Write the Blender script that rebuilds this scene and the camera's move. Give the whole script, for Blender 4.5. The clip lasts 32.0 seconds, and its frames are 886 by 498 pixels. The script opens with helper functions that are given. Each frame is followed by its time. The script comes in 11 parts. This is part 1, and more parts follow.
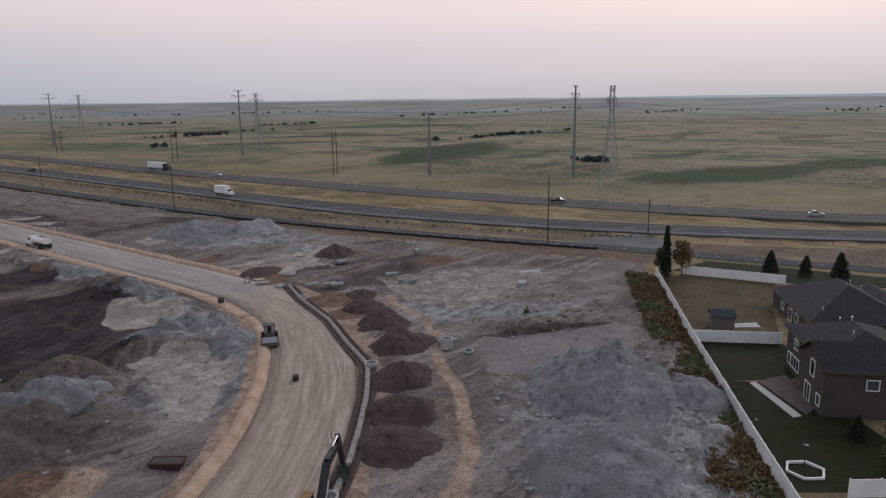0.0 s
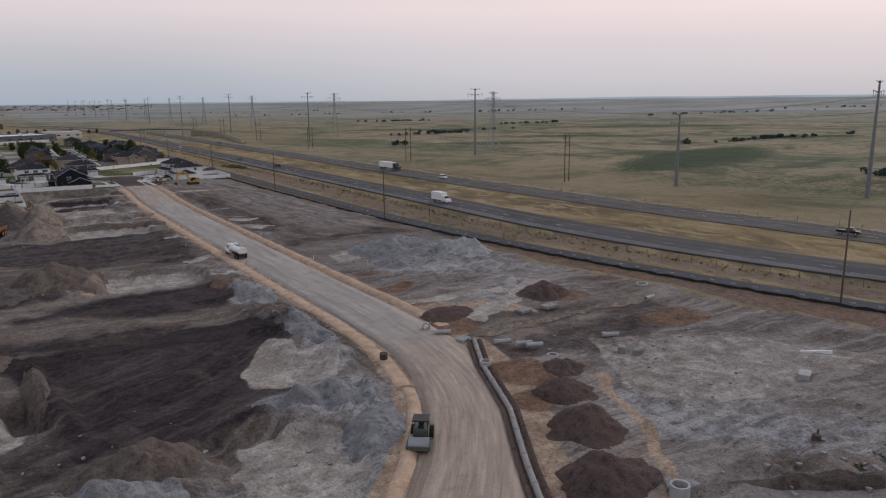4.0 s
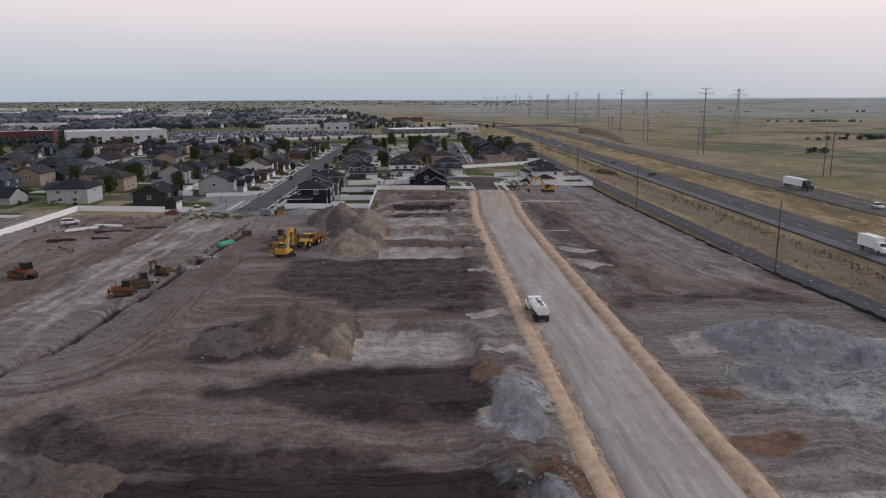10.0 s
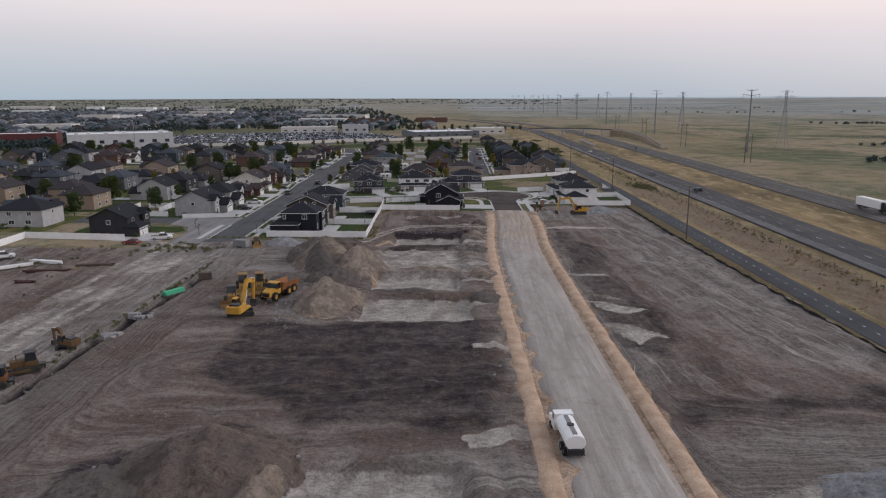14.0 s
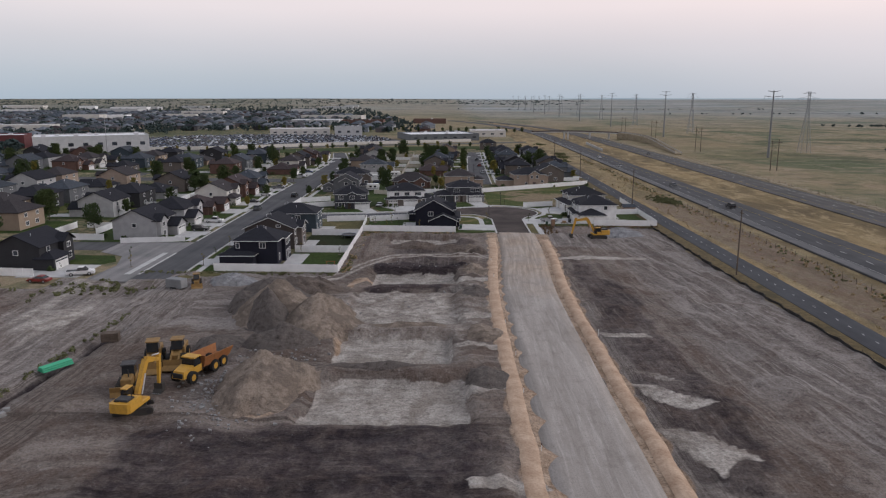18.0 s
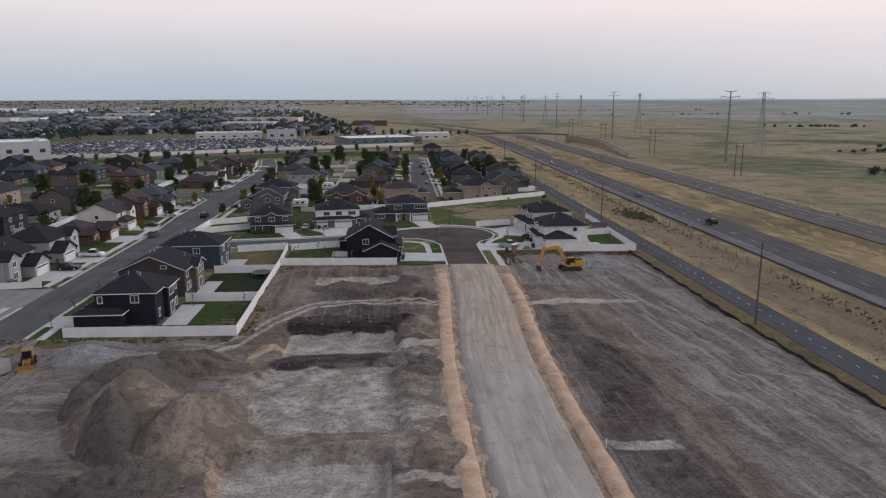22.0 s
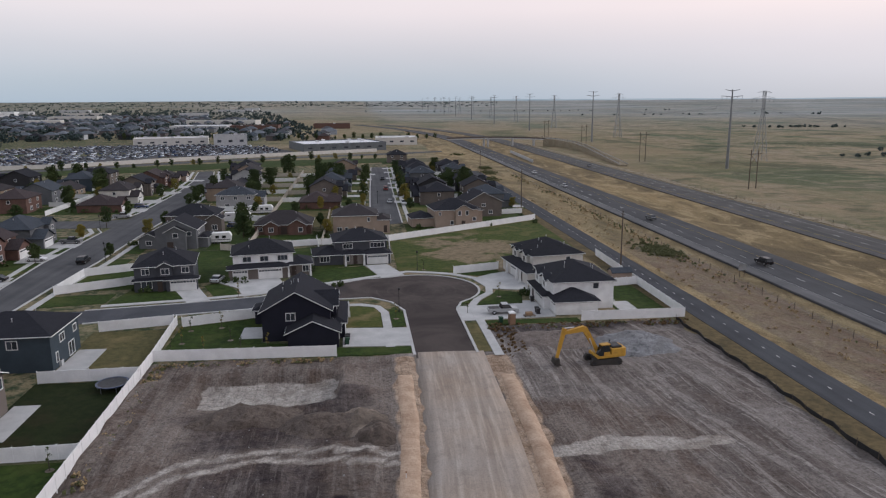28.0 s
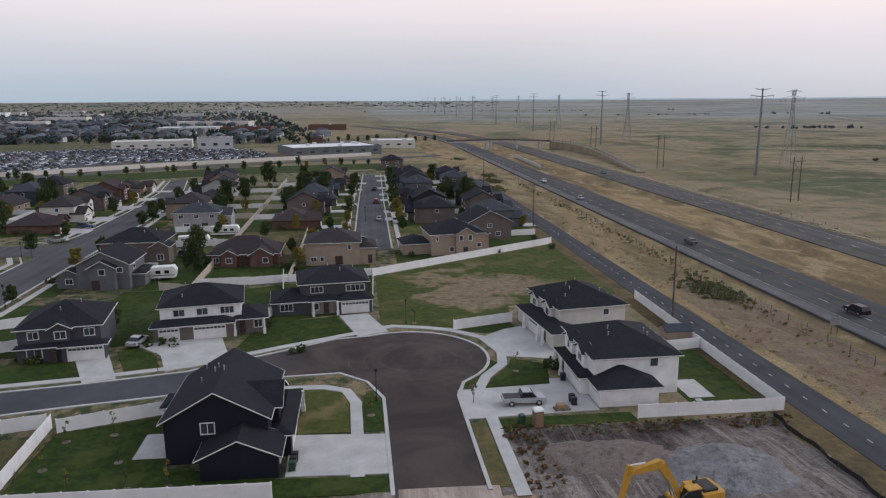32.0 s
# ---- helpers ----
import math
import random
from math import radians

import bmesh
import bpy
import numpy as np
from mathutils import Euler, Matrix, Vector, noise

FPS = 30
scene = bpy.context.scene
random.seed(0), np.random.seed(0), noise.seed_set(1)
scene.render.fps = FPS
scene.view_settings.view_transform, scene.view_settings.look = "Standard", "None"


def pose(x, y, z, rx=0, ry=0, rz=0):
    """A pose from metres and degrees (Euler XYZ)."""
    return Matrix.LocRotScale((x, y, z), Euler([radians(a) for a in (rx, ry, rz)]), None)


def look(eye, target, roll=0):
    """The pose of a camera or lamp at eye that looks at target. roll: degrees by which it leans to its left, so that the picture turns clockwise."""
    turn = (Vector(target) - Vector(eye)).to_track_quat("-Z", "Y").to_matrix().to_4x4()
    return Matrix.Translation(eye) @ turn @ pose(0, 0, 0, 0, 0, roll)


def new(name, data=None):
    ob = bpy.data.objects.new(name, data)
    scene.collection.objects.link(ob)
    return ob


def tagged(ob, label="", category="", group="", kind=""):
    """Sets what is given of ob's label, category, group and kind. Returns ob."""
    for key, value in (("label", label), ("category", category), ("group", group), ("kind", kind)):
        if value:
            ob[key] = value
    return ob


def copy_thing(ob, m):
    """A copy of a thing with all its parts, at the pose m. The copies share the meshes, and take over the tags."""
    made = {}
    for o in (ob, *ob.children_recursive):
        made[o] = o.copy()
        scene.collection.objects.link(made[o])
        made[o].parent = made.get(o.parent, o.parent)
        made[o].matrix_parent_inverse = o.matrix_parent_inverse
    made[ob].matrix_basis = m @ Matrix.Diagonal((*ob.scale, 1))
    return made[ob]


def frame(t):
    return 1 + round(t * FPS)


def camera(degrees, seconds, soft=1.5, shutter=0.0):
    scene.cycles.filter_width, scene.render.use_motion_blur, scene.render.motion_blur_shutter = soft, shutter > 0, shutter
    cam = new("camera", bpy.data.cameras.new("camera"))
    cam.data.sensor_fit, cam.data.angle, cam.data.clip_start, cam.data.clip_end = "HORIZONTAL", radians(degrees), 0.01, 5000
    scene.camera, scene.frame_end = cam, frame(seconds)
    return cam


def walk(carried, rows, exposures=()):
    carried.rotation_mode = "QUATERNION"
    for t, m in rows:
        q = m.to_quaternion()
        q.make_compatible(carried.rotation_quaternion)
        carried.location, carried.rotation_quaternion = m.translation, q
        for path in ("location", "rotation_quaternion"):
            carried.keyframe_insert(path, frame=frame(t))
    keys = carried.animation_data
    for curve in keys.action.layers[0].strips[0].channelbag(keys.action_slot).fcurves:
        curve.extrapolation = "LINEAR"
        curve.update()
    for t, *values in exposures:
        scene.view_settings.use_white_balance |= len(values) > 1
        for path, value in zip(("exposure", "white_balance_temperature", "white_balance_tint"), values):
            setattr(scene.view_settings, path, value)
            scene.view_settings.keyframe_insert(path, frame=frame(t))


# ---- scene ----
cam = camera(64.1, 32.0, 1.2)
METRES, EYE, TILT, LEAN, TURN = 311.5, 34.2, -0.45, 0.35, -52.4
ROWS = [
    (0.0, 0.0, 0.0, 0.0, -0.05, -11.5, 0.26),
    (0.5, 0.0004, 0.0127, 0.0005, 0.93, -11.53, 0.27),
    (1.0, 0.0008, 0.0258, 0.001, 2.38, -11.54, 0.29),
    (1.5, 0.0011, 0.0395, 0.0014, 3.87, -11.56, 0.29),
    (2.0, 0.0012, 0.0535, 0.0017, 5.44, -11.57, 0.29),
    (2.5, 0.0012, 0.0678, 0.002, 8.51, -11.59, 0.28),
    (3.0, 0.0007, 0.0823, 0.0025, 12.0, -11.62, 0.24),
    (3.5, 0.0001, 0.097, 0.0027, 15.67, -11.62, 0.2),
    (5.5, -0.0087, 0.1561, 0.0037, 30.29, -11.67, -0.02),
    (6.0, -0.0125, 0.1708, 0.0039, 33.96, -11.69, -0.06),
    (6.5, -0.0172, 0.1854, 0.0041, 37.7, -11.73, -0.07),
    (7.0, -0.0228, 0.1999, 0.0041, 41.45, -11.77, -0.06),
    (7.5, -0.0287, 0.2143, 0.0042, 43.14, -11.8, -0.04),
    (8.0, -0.0359, 0.2281, 0.0041, 43.11, -11.82, -0.04),
    (8.5, -0.0441, 0.2412, 0.0039, 44.08, -11.84, -0.1),
    (9.0, -0.0525, 0.2543, 0.0041, 46.99, -11.86, -0.13),
    (9.5, -0.0613, 0.2672, 0.004, 50.07, -11.9, -0.18),
    (10.0, -0.0703, 0.2799, 0.0044, 50.59, -11.92, -0.19),
    (10.5, -0.0806, 0.292, 0.0059, 50.57, -11.96, -0.19),
    (11.0, -0.0909, 0.3037, 0.008, 50.55, -11.98, -0.22),
    (11.5, -0.1016, 0.3154, 0.0092, 50.64, -12.0, -0.2),
    (12.0, -0.1123, 0.3268, 0.0104, 50.89, -12.02, -0.21),
    (12.5, -0.1235, 0.3382, 0.0114, 51.17, -12.06, -0.18),
    (13.0, -0.135, 0.3493, 0.0123, 51.84, -12.07, -0.23),
    (13.5, -0.1466, 0.3605, 0.0132, 52.58, -12.09, -0.22),
    (14.0, -0.1586, 0.3713, 0.0137, 52.81, -12.09, -0.29),
    (14.5, -0.1703, 0.3819, 0.0139, 52.8, -12.11, -0.31),
    (16.5, -0.2194, 0.4232, 0.0139, 52.81, -12.09, -0.48),
    (17.0, -0.2319, 0.4334, 0.014, 52.8, -12.08, -0.49),
    (17.5, -0.2443, 0.4436, 0.0141, 52.81, -12.08, -0.49),
    (18.0, -0.257, 0.4538, 0.0141, 52.8, -12.06, -0.49),
    (18.5, -0.2695, 0.464, 0.0141, 52.62, -12.05, -0.5),
    (19.0, -0.2819, 0.474, 0.0142, 52.08, -12.03, -0.48),
    (19.5, -0.2946, 0.4841, 0.0143, 51.41, -12.03, -0.48),
    (20.0, -0.3072, 0.4942, 0.0141, 50.77, -12.0, -0.5),
    (20.5, -0.3195, 0.5044, 0.0141, 50.12, -11.97, -0.42),
    (21.0, -0.3318, 0.5147, 0.0143, 49.47, -11.97, -0.44),
    (21.5, -0.3442, 0.525, 0.0141, 48.82, -11.95, -0.39),
    (22.0, -0.3563, 0.5353, 0.0143, 48.18, -11.95, -0.38),
    (22.5, -0.3682, 0.5455, 0.0145, 47.88, -11.95, -0.38),
    (23.0, -0.3803, 0.5563, 0.0144, 47.9, -11.94, -0.33),
    (23.5, -0.3923, 0.5668, 0.0145, 47.89, -11.94, -0.33),
    (24.0, -0.4042, 0.5778, 0.0144, 47.9, -11.93, -0.29),
    (24.5, -0.4159, 0.5885, 0.0145, 47.9, -11.93, -0.27),
    (25.0, -0.4276, 0.5995, 0.0145, 47.81, -11.93, -0.21),
    (25.5, -0.4392, 0.6104, 0.0146, 47.38, -11.93, -0.2),
    (27.5, -0.4857, 0.6539, 0.0148, 45.56, -11.88, -0.18),
    (28.0, -0.4971, 0.665, 0.0148, 45.56, -11.88, -0.17),
    (28.5, -0.5083, 0.6761, 0.0151, 45.57, -11.89, -0.17),
    (29.0, -0.5196, 0.6875, 0.015, 45.59, -11.87, -0.16),
    (29.5, -0.5308, 0.6989, 0.0148, 45.59, -11.86, -0.13),
    (30.0, -0.5421, 0.7104, 0.0148, 45.6, -11.85, -0.14),
    (30.5, -0.5533, 0.7217, 0.0151, 45.6, -11.87, -0.13),
    (31.0, -0.5646, 0.7332, 0.015, 45.6, -11.87, -0.11),
    (31.5, -0.5757, 0.7447, 0.015, 45.61, -11.86, -0.11),
    (32.0, -0.5868, 0.756, 0.0152, 45.6, -11.88, -0.12),
]
walk(cam, [(t, pose(0, 0, EYE, TILT, LEAN, TURN) @ pose(METRES * x, METRES * y, METRES * z, 90 + pitch, roll, yaw)) for t, x, y, z, yaw, pitch, roll in ROWS],
     exposures=((0.0, -0.25, 6050, 12), (3.5, -0.23, 6100, 11), (6.0, -0.08, 6150, 10), (19.0, 0.0, 6150, 10), (32.0, 0.05, 6000, 9)))

# ---- sky and light: a hazy, overcast dusk ----
SUN_EL, SUN_AZ = radians(30), radians(80)
world = bpy.data.worlds.new("sky")
scene.world = world
world.use_nodes = True
wn, wl = world.node_tree.nodes, world.node_tree.links
wn.clear()


sky = wn.new("ShaderNodeTexSky")
sky.sky_type = "NISHITA"
sky.sun_disc = False
sky.sun_elevation, sky.sun_rotation = SUN_EL, SUN_AZ
sky.air_density, sky.dust_density, sky.ozone_density = 1.6, 4.0, 2.0
w_co = wn.new("ShaderNodeTexCoord")
w_xyz = wn.new("ShaderNodeSeparateXYZ")
wl.new(w_co.outputs["Generated"], w_xyz.inputs[0])
w_ramp = wn.new("ShaderNodeValToRGB")       # haze by height above the horizon
w_el = w_ramp.color_ramp.elements
w_el[0].position, w_el[0].color = 0.0, (0.47, 0.545, 0.61, 1)
w_el[1].position, w_el[1].color = 1.0, (0.47, 0.51, 0.60, 1)
for p_, c_ in ((0.03, (0.55, 0.60, 0.64, 1)), (0.07, (0.69, 0.68, 0.70, 1)), (0.115, (0.88, 0.80, 0.79, 1)), (0.2, (0.98, 0.88, 0.86, 1)), (0.45, (0.64, 0.65, 0.70, 1))):
    e_ = w_el.new(p_)
    e_.color = c_
wl.new(w_xyz.outputs["Z"], w_ramp.inputs[0])
w_ramp2 = wn.new("ShaderNodeValToRGB")      # the paler, pinker haze on the sunset side
w_e2 = w_ramp2.color_ramp.elements
w_e2[0].position, w_e2[0].color = 0.0, (0.62, 0.64, 0.66, 1)
w_e2[1].position, w_e2[1].color = 1.0, (0.47, 0.51, 0.60, 1)
for p_, c_ in ((0.03, (0.70, 0.71, 0.735, 1)), (0.07, (0.79, 0.765, 0.785, 1)), (0.115, (0.97, 0.87, 0.845, 1)), (0.2, (0.98, 0.88, 0.86, 1)), (0.45, (0.64, 0.65, 0.70, 1))):
    e_ = w_e2.new(p_)
    e_.color = c_
wl.new(w_xyz.outputs["Z"], w_ramp2.inputs[0])
w_side = wn.new("ShaderNodeMapRange")
w_side.interpolation_type = "SMOOTHSTEP"
w_side.inputs[1].default_value, w_side.inputs[2].default_value = 0.15, 0.72
wl.new(w_xyz.outputs["X"], w_side.inputs[0])
w_haze = wn.new("ShaderNodeMix")
w_haze.data_type = "RGBA"
wl.new(w_side.outputs[0], w_haze.inputs[0])
wl.new(w_ramp.outputs[0], w_haze.inputs[6])
wl.new(w_ramp2.outputs[0], w_haze.inputs[7])
w_warm = wn.new("ShaderNodeMath")           # a warmer glow toward the sunset side
w_warm.operation = "MULTIPLY_ADD"
w_warm.inputs[1].default_value, w_warm.inputs[2].default_value = 0.5, 0.38
wl.new(w_xyz.outputs["X"], w_warm.inputs[0])
w_warm.use_clamp = True
w_cl = wn.new("ShaderNodeTexNoise")         # faint unevenness of the overcast
w_cl.inputs["Scale"].default_value, w_cl.inputs["Detail"].default_value = 2.2, 3.0
w_map = wn.new("ShaderNodeMapping")
w_map.inputs["Scale"].default_value = (1.0, 1.0, 4.5)
wl.new(w_co.outputs["Generated"], w_map.inputs[0])
wl.new(w_map.outputs[0], w_cl.inputs[0])
w_var = wn.new("ShaderNodeMapRange")
w_var.inputs[3].default_value, w_var.inputs[4].default_value = 0.94, 1.06
wl.new(w_cl.outputs[0], w_var.inputs[0])
w_tint = wn.new("ShaderNodeMix")
w_tint.data_type, w_tint.blend_type = "RGBA", "MULTIPLY"
w_tint.inputs[7].default_value = (1.16, 1.03, 1.0, 1)
wl.new(w_warm.outputs[0], w_tint.inputs[0])
wl.new(w_haze.outputs[2], w_tint.inputs[6])
w_mul = wn.new("ShaderNodeVectorMath")
w_mul.operation = "SCALE"
wl.new(w_tint.outputs[2], w_mul.inputs[0])
wl.new(w_var.outputs[0], w_mul.inputs["Scale"])
w_sky = wn.new("ShaderNodeVectorMath")
w_sky.operation = "SCALE"
w_sky.inputs["Scale"].default_value = 0.07
wl.new(sky.outputs[0], w_sky.inputs[0])
w_mix = wn.new("ShaderNodeMix")
w_mix.data_type = "RGBA"
w_mix.inputs[0].default_value = 0.9
wl.new(w_sky.outputs[0], w_mix.inputs[6])
wl.new(w_mul.outputs[0], w_mix.inputs[7])
w_bg = wn.new("ShaderNodeBackground")
w_bg.inputs["Strength"].default_value = 1.0
w_out = wn.new("ShaderNodeOutputWorld")
wl.new(w_mix.outputs[2], w_bg.inputs[0])
wl.new(w_bg.outputs[0], w_out.inputs[0])

sun = new("sun", bpy.data.lights.new("sun", "SUN"))
sun.data.energy, sun.data.angle, sun.data.color = 1.25, radians(35), (1.0, 0.95, 0.92)
sun.matrix_world = look((0, 0, 60), (-math.sin(SUN_AZ) * math.cos(SUN_EL) * 10, -math.cos(SUN_AZ) * math.cos(SUN_EL) * 10, 60 - math.sin(SUN_EL) * 10))

# ---- materials ----
rng = random.Random(7)


class Mat:
    """A node material with a few shorthands."""

    def __init__(self, name, rough=0.85, metal=0.0, spec=0.3):
        self.m = bpy.data.materials.new(name)
        self.m.use_nodes = True
        self.n, self.l = self.m.node_tree.nodes, self.m.node_tree.links
        self.b = self.n["Principled BSDF"]
        self.b.inputs["Roughness"].default_value = rough
        self.b.inputs["Metallic"].default_value = metal
        self.b.inputs["Specular IOR Level"].default_value = spec
        self.pos = None

    def where(self, scale=(1, 1, 1), rot=0.0, obj=False):
        if self.pos is None:
            self.pos = self.n.new("ShaderNodeNewGeometry")
        src = self.pos.outputs["Position"]
        if obj:
            src = self.n.new("ShaderNodeTexCoord").outputs["Object"]
        mp = self.n.new("ShaderNodeMapping")
        mp.inputs["Scale"].default_value = scale
        mp.inputs["Rotation"].default_value = (0, 0, rot)
        self.l.new(src, mp.inputs[0])
        return mp.outputs[0]

    def noise(self, scale, detail=4.0, vec=None, rough=0.55, dist=0.0):
        t = self.n.new("ShaderNodeTexNoise")
        t.inputs["Scale"].default_value, t.inputs["Detail"].default_value = scale, detail
        t.inputs["Roughness"].default_value, t.inputs["Distortion"].default_value = rough, dist
        self.l.new(vec if vec is not None else self.where(), t.inputs[0])
        return t.outputs[0]

    def rng(self, v, a, b, c=0.0, d=1.0):
        t = self.n.new("ShaderNodeMapRange")
        for i, x in zip((1, 2, 3, 4), (a, b, c, d)):
            t.inputs[i].default_value = x
        self.l.new(v, t.inputs[0])
        return t.outputs[0]

    def math(self, op, a, b):
        t = self.n.new("ShaderNodeMath")
        t.operation = op
        for i, x in enumerate((a, b)):
            if isinstance(x, (int, float)):
                t.inputs[i].default_value = x
            else:
                self.l.new(x, t.inputs[i])
        return t.outputs[0]

    def mix(self, f, a, b, blend="MIX"):
        t = self.n.new("ShaderNodeMix")
        t.data_type, t.blend_type = "RGBA", blend
        for i, x in ((0, f), (6, a), (7, b)):
            if isinstance(x, (int, float)):
                t.inputs[i].default_value = x
            elif isinstance(x, tuple):
                t.inputs[i].default_value = (*x[:3], 1)
            else:
                self.l.new(x, t.inputs[i])
        return t.outputs[2]

    def col(self, c):
        if isinstance(c, tuple):
            self.b.inputs["Base Color"].default_value = (*c[:3], 1)
        else:
            self.l.new(c, self.b.inputs["Base Color"])
        return self

    def bump(self, h, strength=0.4, dist=0.1):
        t = self.n.new("ShaderNodeBump")
        t.inputs["Strength"].default_value, t.inputs["Distance"].default_value = strength, dist
        self.l.new(h, t.inputs["Height"])
        self.l.new(t.outputs[0], self.b.inputs["Normal"])
        return self

    def rough(self, v):
        self.l.new(v, self.b.inputs["Roughness"])
        return self

    def attr(self, name):
        t = self.n.new("ShaderNodeAttribute")
        t.attribute_name = name
        return t

    def random(self):
        return self.n.new("ShaderNodeObjectInfo").outputs["Random"]

    def island(self):
        return self.n.new("ShaderNodeNewGeometry").outputs["Random Per Island"]


def mat_grain(name, c1, c2, scale=1.5, fine=14.0, rough=0.85, metal=0.0, bump=0.3, dist=0.02, per_object=0.0, spec=0.3, stretch=(1, 1, 1)):
    """Two colours mixed by a coarse and a fine grain, with relief."""
    k = Mat(name, rough, metal, spec)
    a = k.noise(scale, 4, k.where(stretch))
    b = k.noise(fine, 3)
    f = k.rng(k.math("ADD", k.math("MULTIPLY", a, 0.65), k.math("MULTIPLY", b, 0.35)), 0.36, 0.64)
    c = k.mix(f, c1, c2)
    if per_object:
        c = k.mix(k.rng(k.random(), 0, 1, 0, per_object), c, (0.02, 0.02, 0.02))
    k.col(c)
    k.rough(k.rng(a, 0.3, 0.7, max(0.05, rough - 0.1), min(1, rough + 0.08)))
    if bump:
        k.bump(b, bump, dist)
    return k.m


def mat_ground():
    """Bare subsoil of several kinds, dry grass and wet pasture, by masks in the sheet; wheel tracks follow its flow lines."""
    k = Mat("earth", 0.95, 0, 0.12)
    a, b, e, fl = k.attr("soil_a"), k.attr("soil_b"), k.attr("soil_c"), k.attr("flow")
    sa, sb, sc = (k.n.new("ShaderNodeSeparateColor") for _ in range(3))
    for q, t in ((a, sa), (b, sb), (e, sc)):
        k.l.new(q.outputs["Color"], t.inputs[0])
    clay, pale, dark = sa.outputs[0], sa.outputs[1], sa.outputs[2]
    bare, wet, gold = sb.outputs[0], sb.outputs[1], sb.outputs[2]
    brown, rubble, rust = sc.outputs[0], sc.outputs[1], sc.outputs[2]
    big, mid, fine = k.noise(0.045, 5, None, 0.6, 0.8), k.noise(0.42, 6, rough=0.68), k.noise(3.2, 5, rough=0.65)
    smear, clod = k.noise(0.11, 6, None, 0.62, 1.1), k.noise(1.15, 5, rough=0.7)

    def along(scale, stretch, dist):
        """Noise drawn out along the wheel tracks: across by the flow's first value, along by its second."""
        mp = k.n.new("ShaderNodeMapping")
        mp.inputs["Scale"].default_value = (1.0, stretch, 1.0)
        k.l.new(fl.outputs["Color"], mp.inputs[0])
        return k.noise(scale, 5, mp.outputs[0], 0.62, dist)
    wide, streak, streak2, rutn = along(0.13, 0.22, 0.6), along(0.42, 0.10, 0.6), along(1.5, 0.06, 0.5), along(3.2, 0.045, 0.4)
    patchy = k.math("MULTIPLY", k.rng(big, 0.42, 0.62, 0.25, 1.0), k.rng(a.outputs["Alpha"], 0.0, 1.0, 0.45, 1.0))          # tracks show in places, not everywhere
    grey = k.mix(k.rng(wide, 0.36, 0.64), (0.130, 0.110, 0.100), (0.265, 0.236, 0.217))
    grey = k.mix(k.rng(smear, 0.46, 0.60, 0, 0.75), grey, (0.138, 0.112, 0.098))
    grey = k.mix(k.math("MULTIPLY", k.rng(streak, 0.51, 0.58), 0.65), grey, (0.318, 0.286, 0.262))
    grey = k.mix(k.math("MULTIPLY", k.rng(streak2, 0.56, 0.62), k.math("MULTIPLY", patchy, 0.75)), grey, (0.40, 0.37, 0.34))
    grey = k.mix(k.math("MULTIPLY", k.rng(rutn, 0.56, 0.62), k.math("MULTIPLY", patchy, 0.7)), grey, (0.092, 0.080, 0.075))

    def ragged(m, lo=0.42, hi=0.62, amt=0.5):
        """A mask eaten into by noise, so that its rim is ragged."""
        return k.rng(k.math("ADD", m, k.math("MULTIPLY", k.math("SUBTRACT", mid, 0.5), amt)), lo, hi)
    br = k.mix(k.rng(wide, 0.40, 0.60), (0.108, 0.086, 0.074), (0.222, 0.186, 0.162))
    br = k.mix(k.rng(smear, 0.48, 0.58, 0, 0.7), br, (0.128, 0.094, 0.076))
    br = k.mix(k.math("MULTIPLY", k.rng(streak, 0.50, 0.62), 0.5), br, (0.262, 0.230, 0.205))
    br = k.mix(k.math("MULTIPLY", k.rng(streak2, 0.56, 0.62), k.math("MULTIPLY", patchy, 0.5)), br, (0.30, 0.268, 0.24))
    br = k.mix(k.math("MULTIPLY", k.rng(rutn, 0.57, 0.63), k.math("MULTIPLY", patchy, 0.5)), br, (0.070, 0.055, 0.047))
    c = k.mix(ragged(brown, 0.25, 0.80, 0.9), grey, br)
    dk = k.mix(k.rng(wide, 0.42, 0.58), (0.026, 0.020, 0.023), (0.056, 0.044, 0.046))
    dk = k.mix(k.rng(smear, 0.53, 0.62, 0, 0.75), dk, (0.076, 0.057, 0.053))
    dk = k.mix(k.rng(smear, 0.36, 0.44, 0.5, 0), dk, (0.070, 0.062, 0.064))
    dk = k.mix(k.math("MULTIPLY", k.rng(streak, 0.55, 0.63), 0.34), dk, (0.138, 0.113, 0.103))
    dk = k.mix(k.math("MULTIPLY", k.rng(streak2, 0.57, 0.62), k.math("MULTIPLY", patchy, 0.38)), dk, (0.185, 0.160, 0.148))
    dk = k.mix(k.math("MULTIPLY", k.rng(rutn, 0.58, 0.64), 0.5), dk, (0.020, 0.016, 0.016))
    c = k.mix(ragged(dark, 0.28, 0.74, 0.8), c, dk)
    rb = k.mix(k.rng(mid, 0.40, 0.60), (0.150, 0.145, 0.148), (0.345, 0.338, 0.338))
    rb = k.mix(k.rng(smear, 0.52, 0.58, 0, 0.7), rb, (0.44, 0.425, 0.41))
    rb = k.mix(k.rng(big, 0.50, 0.64, 0, 0.6), rb, (0.185, 0.158, 0.142))
    rb = k.mix(k.math("MULTIPLY", k.rng(streak, 0.52, 0.62), 0.7), rb, (0.43, 0.42, 0.405))
    # crevices of the rubble: their shade is put into the colour
    rb = k.mix(k.math("MULTIPLY", k.rng(streak2, 0.36, 0.46, 1, 0), 0.55), rb, (0.125, 0.113, 0.108))
    c = k.mix(ragged(rubble, 0.28, 0.76, 0.9), c, rb)
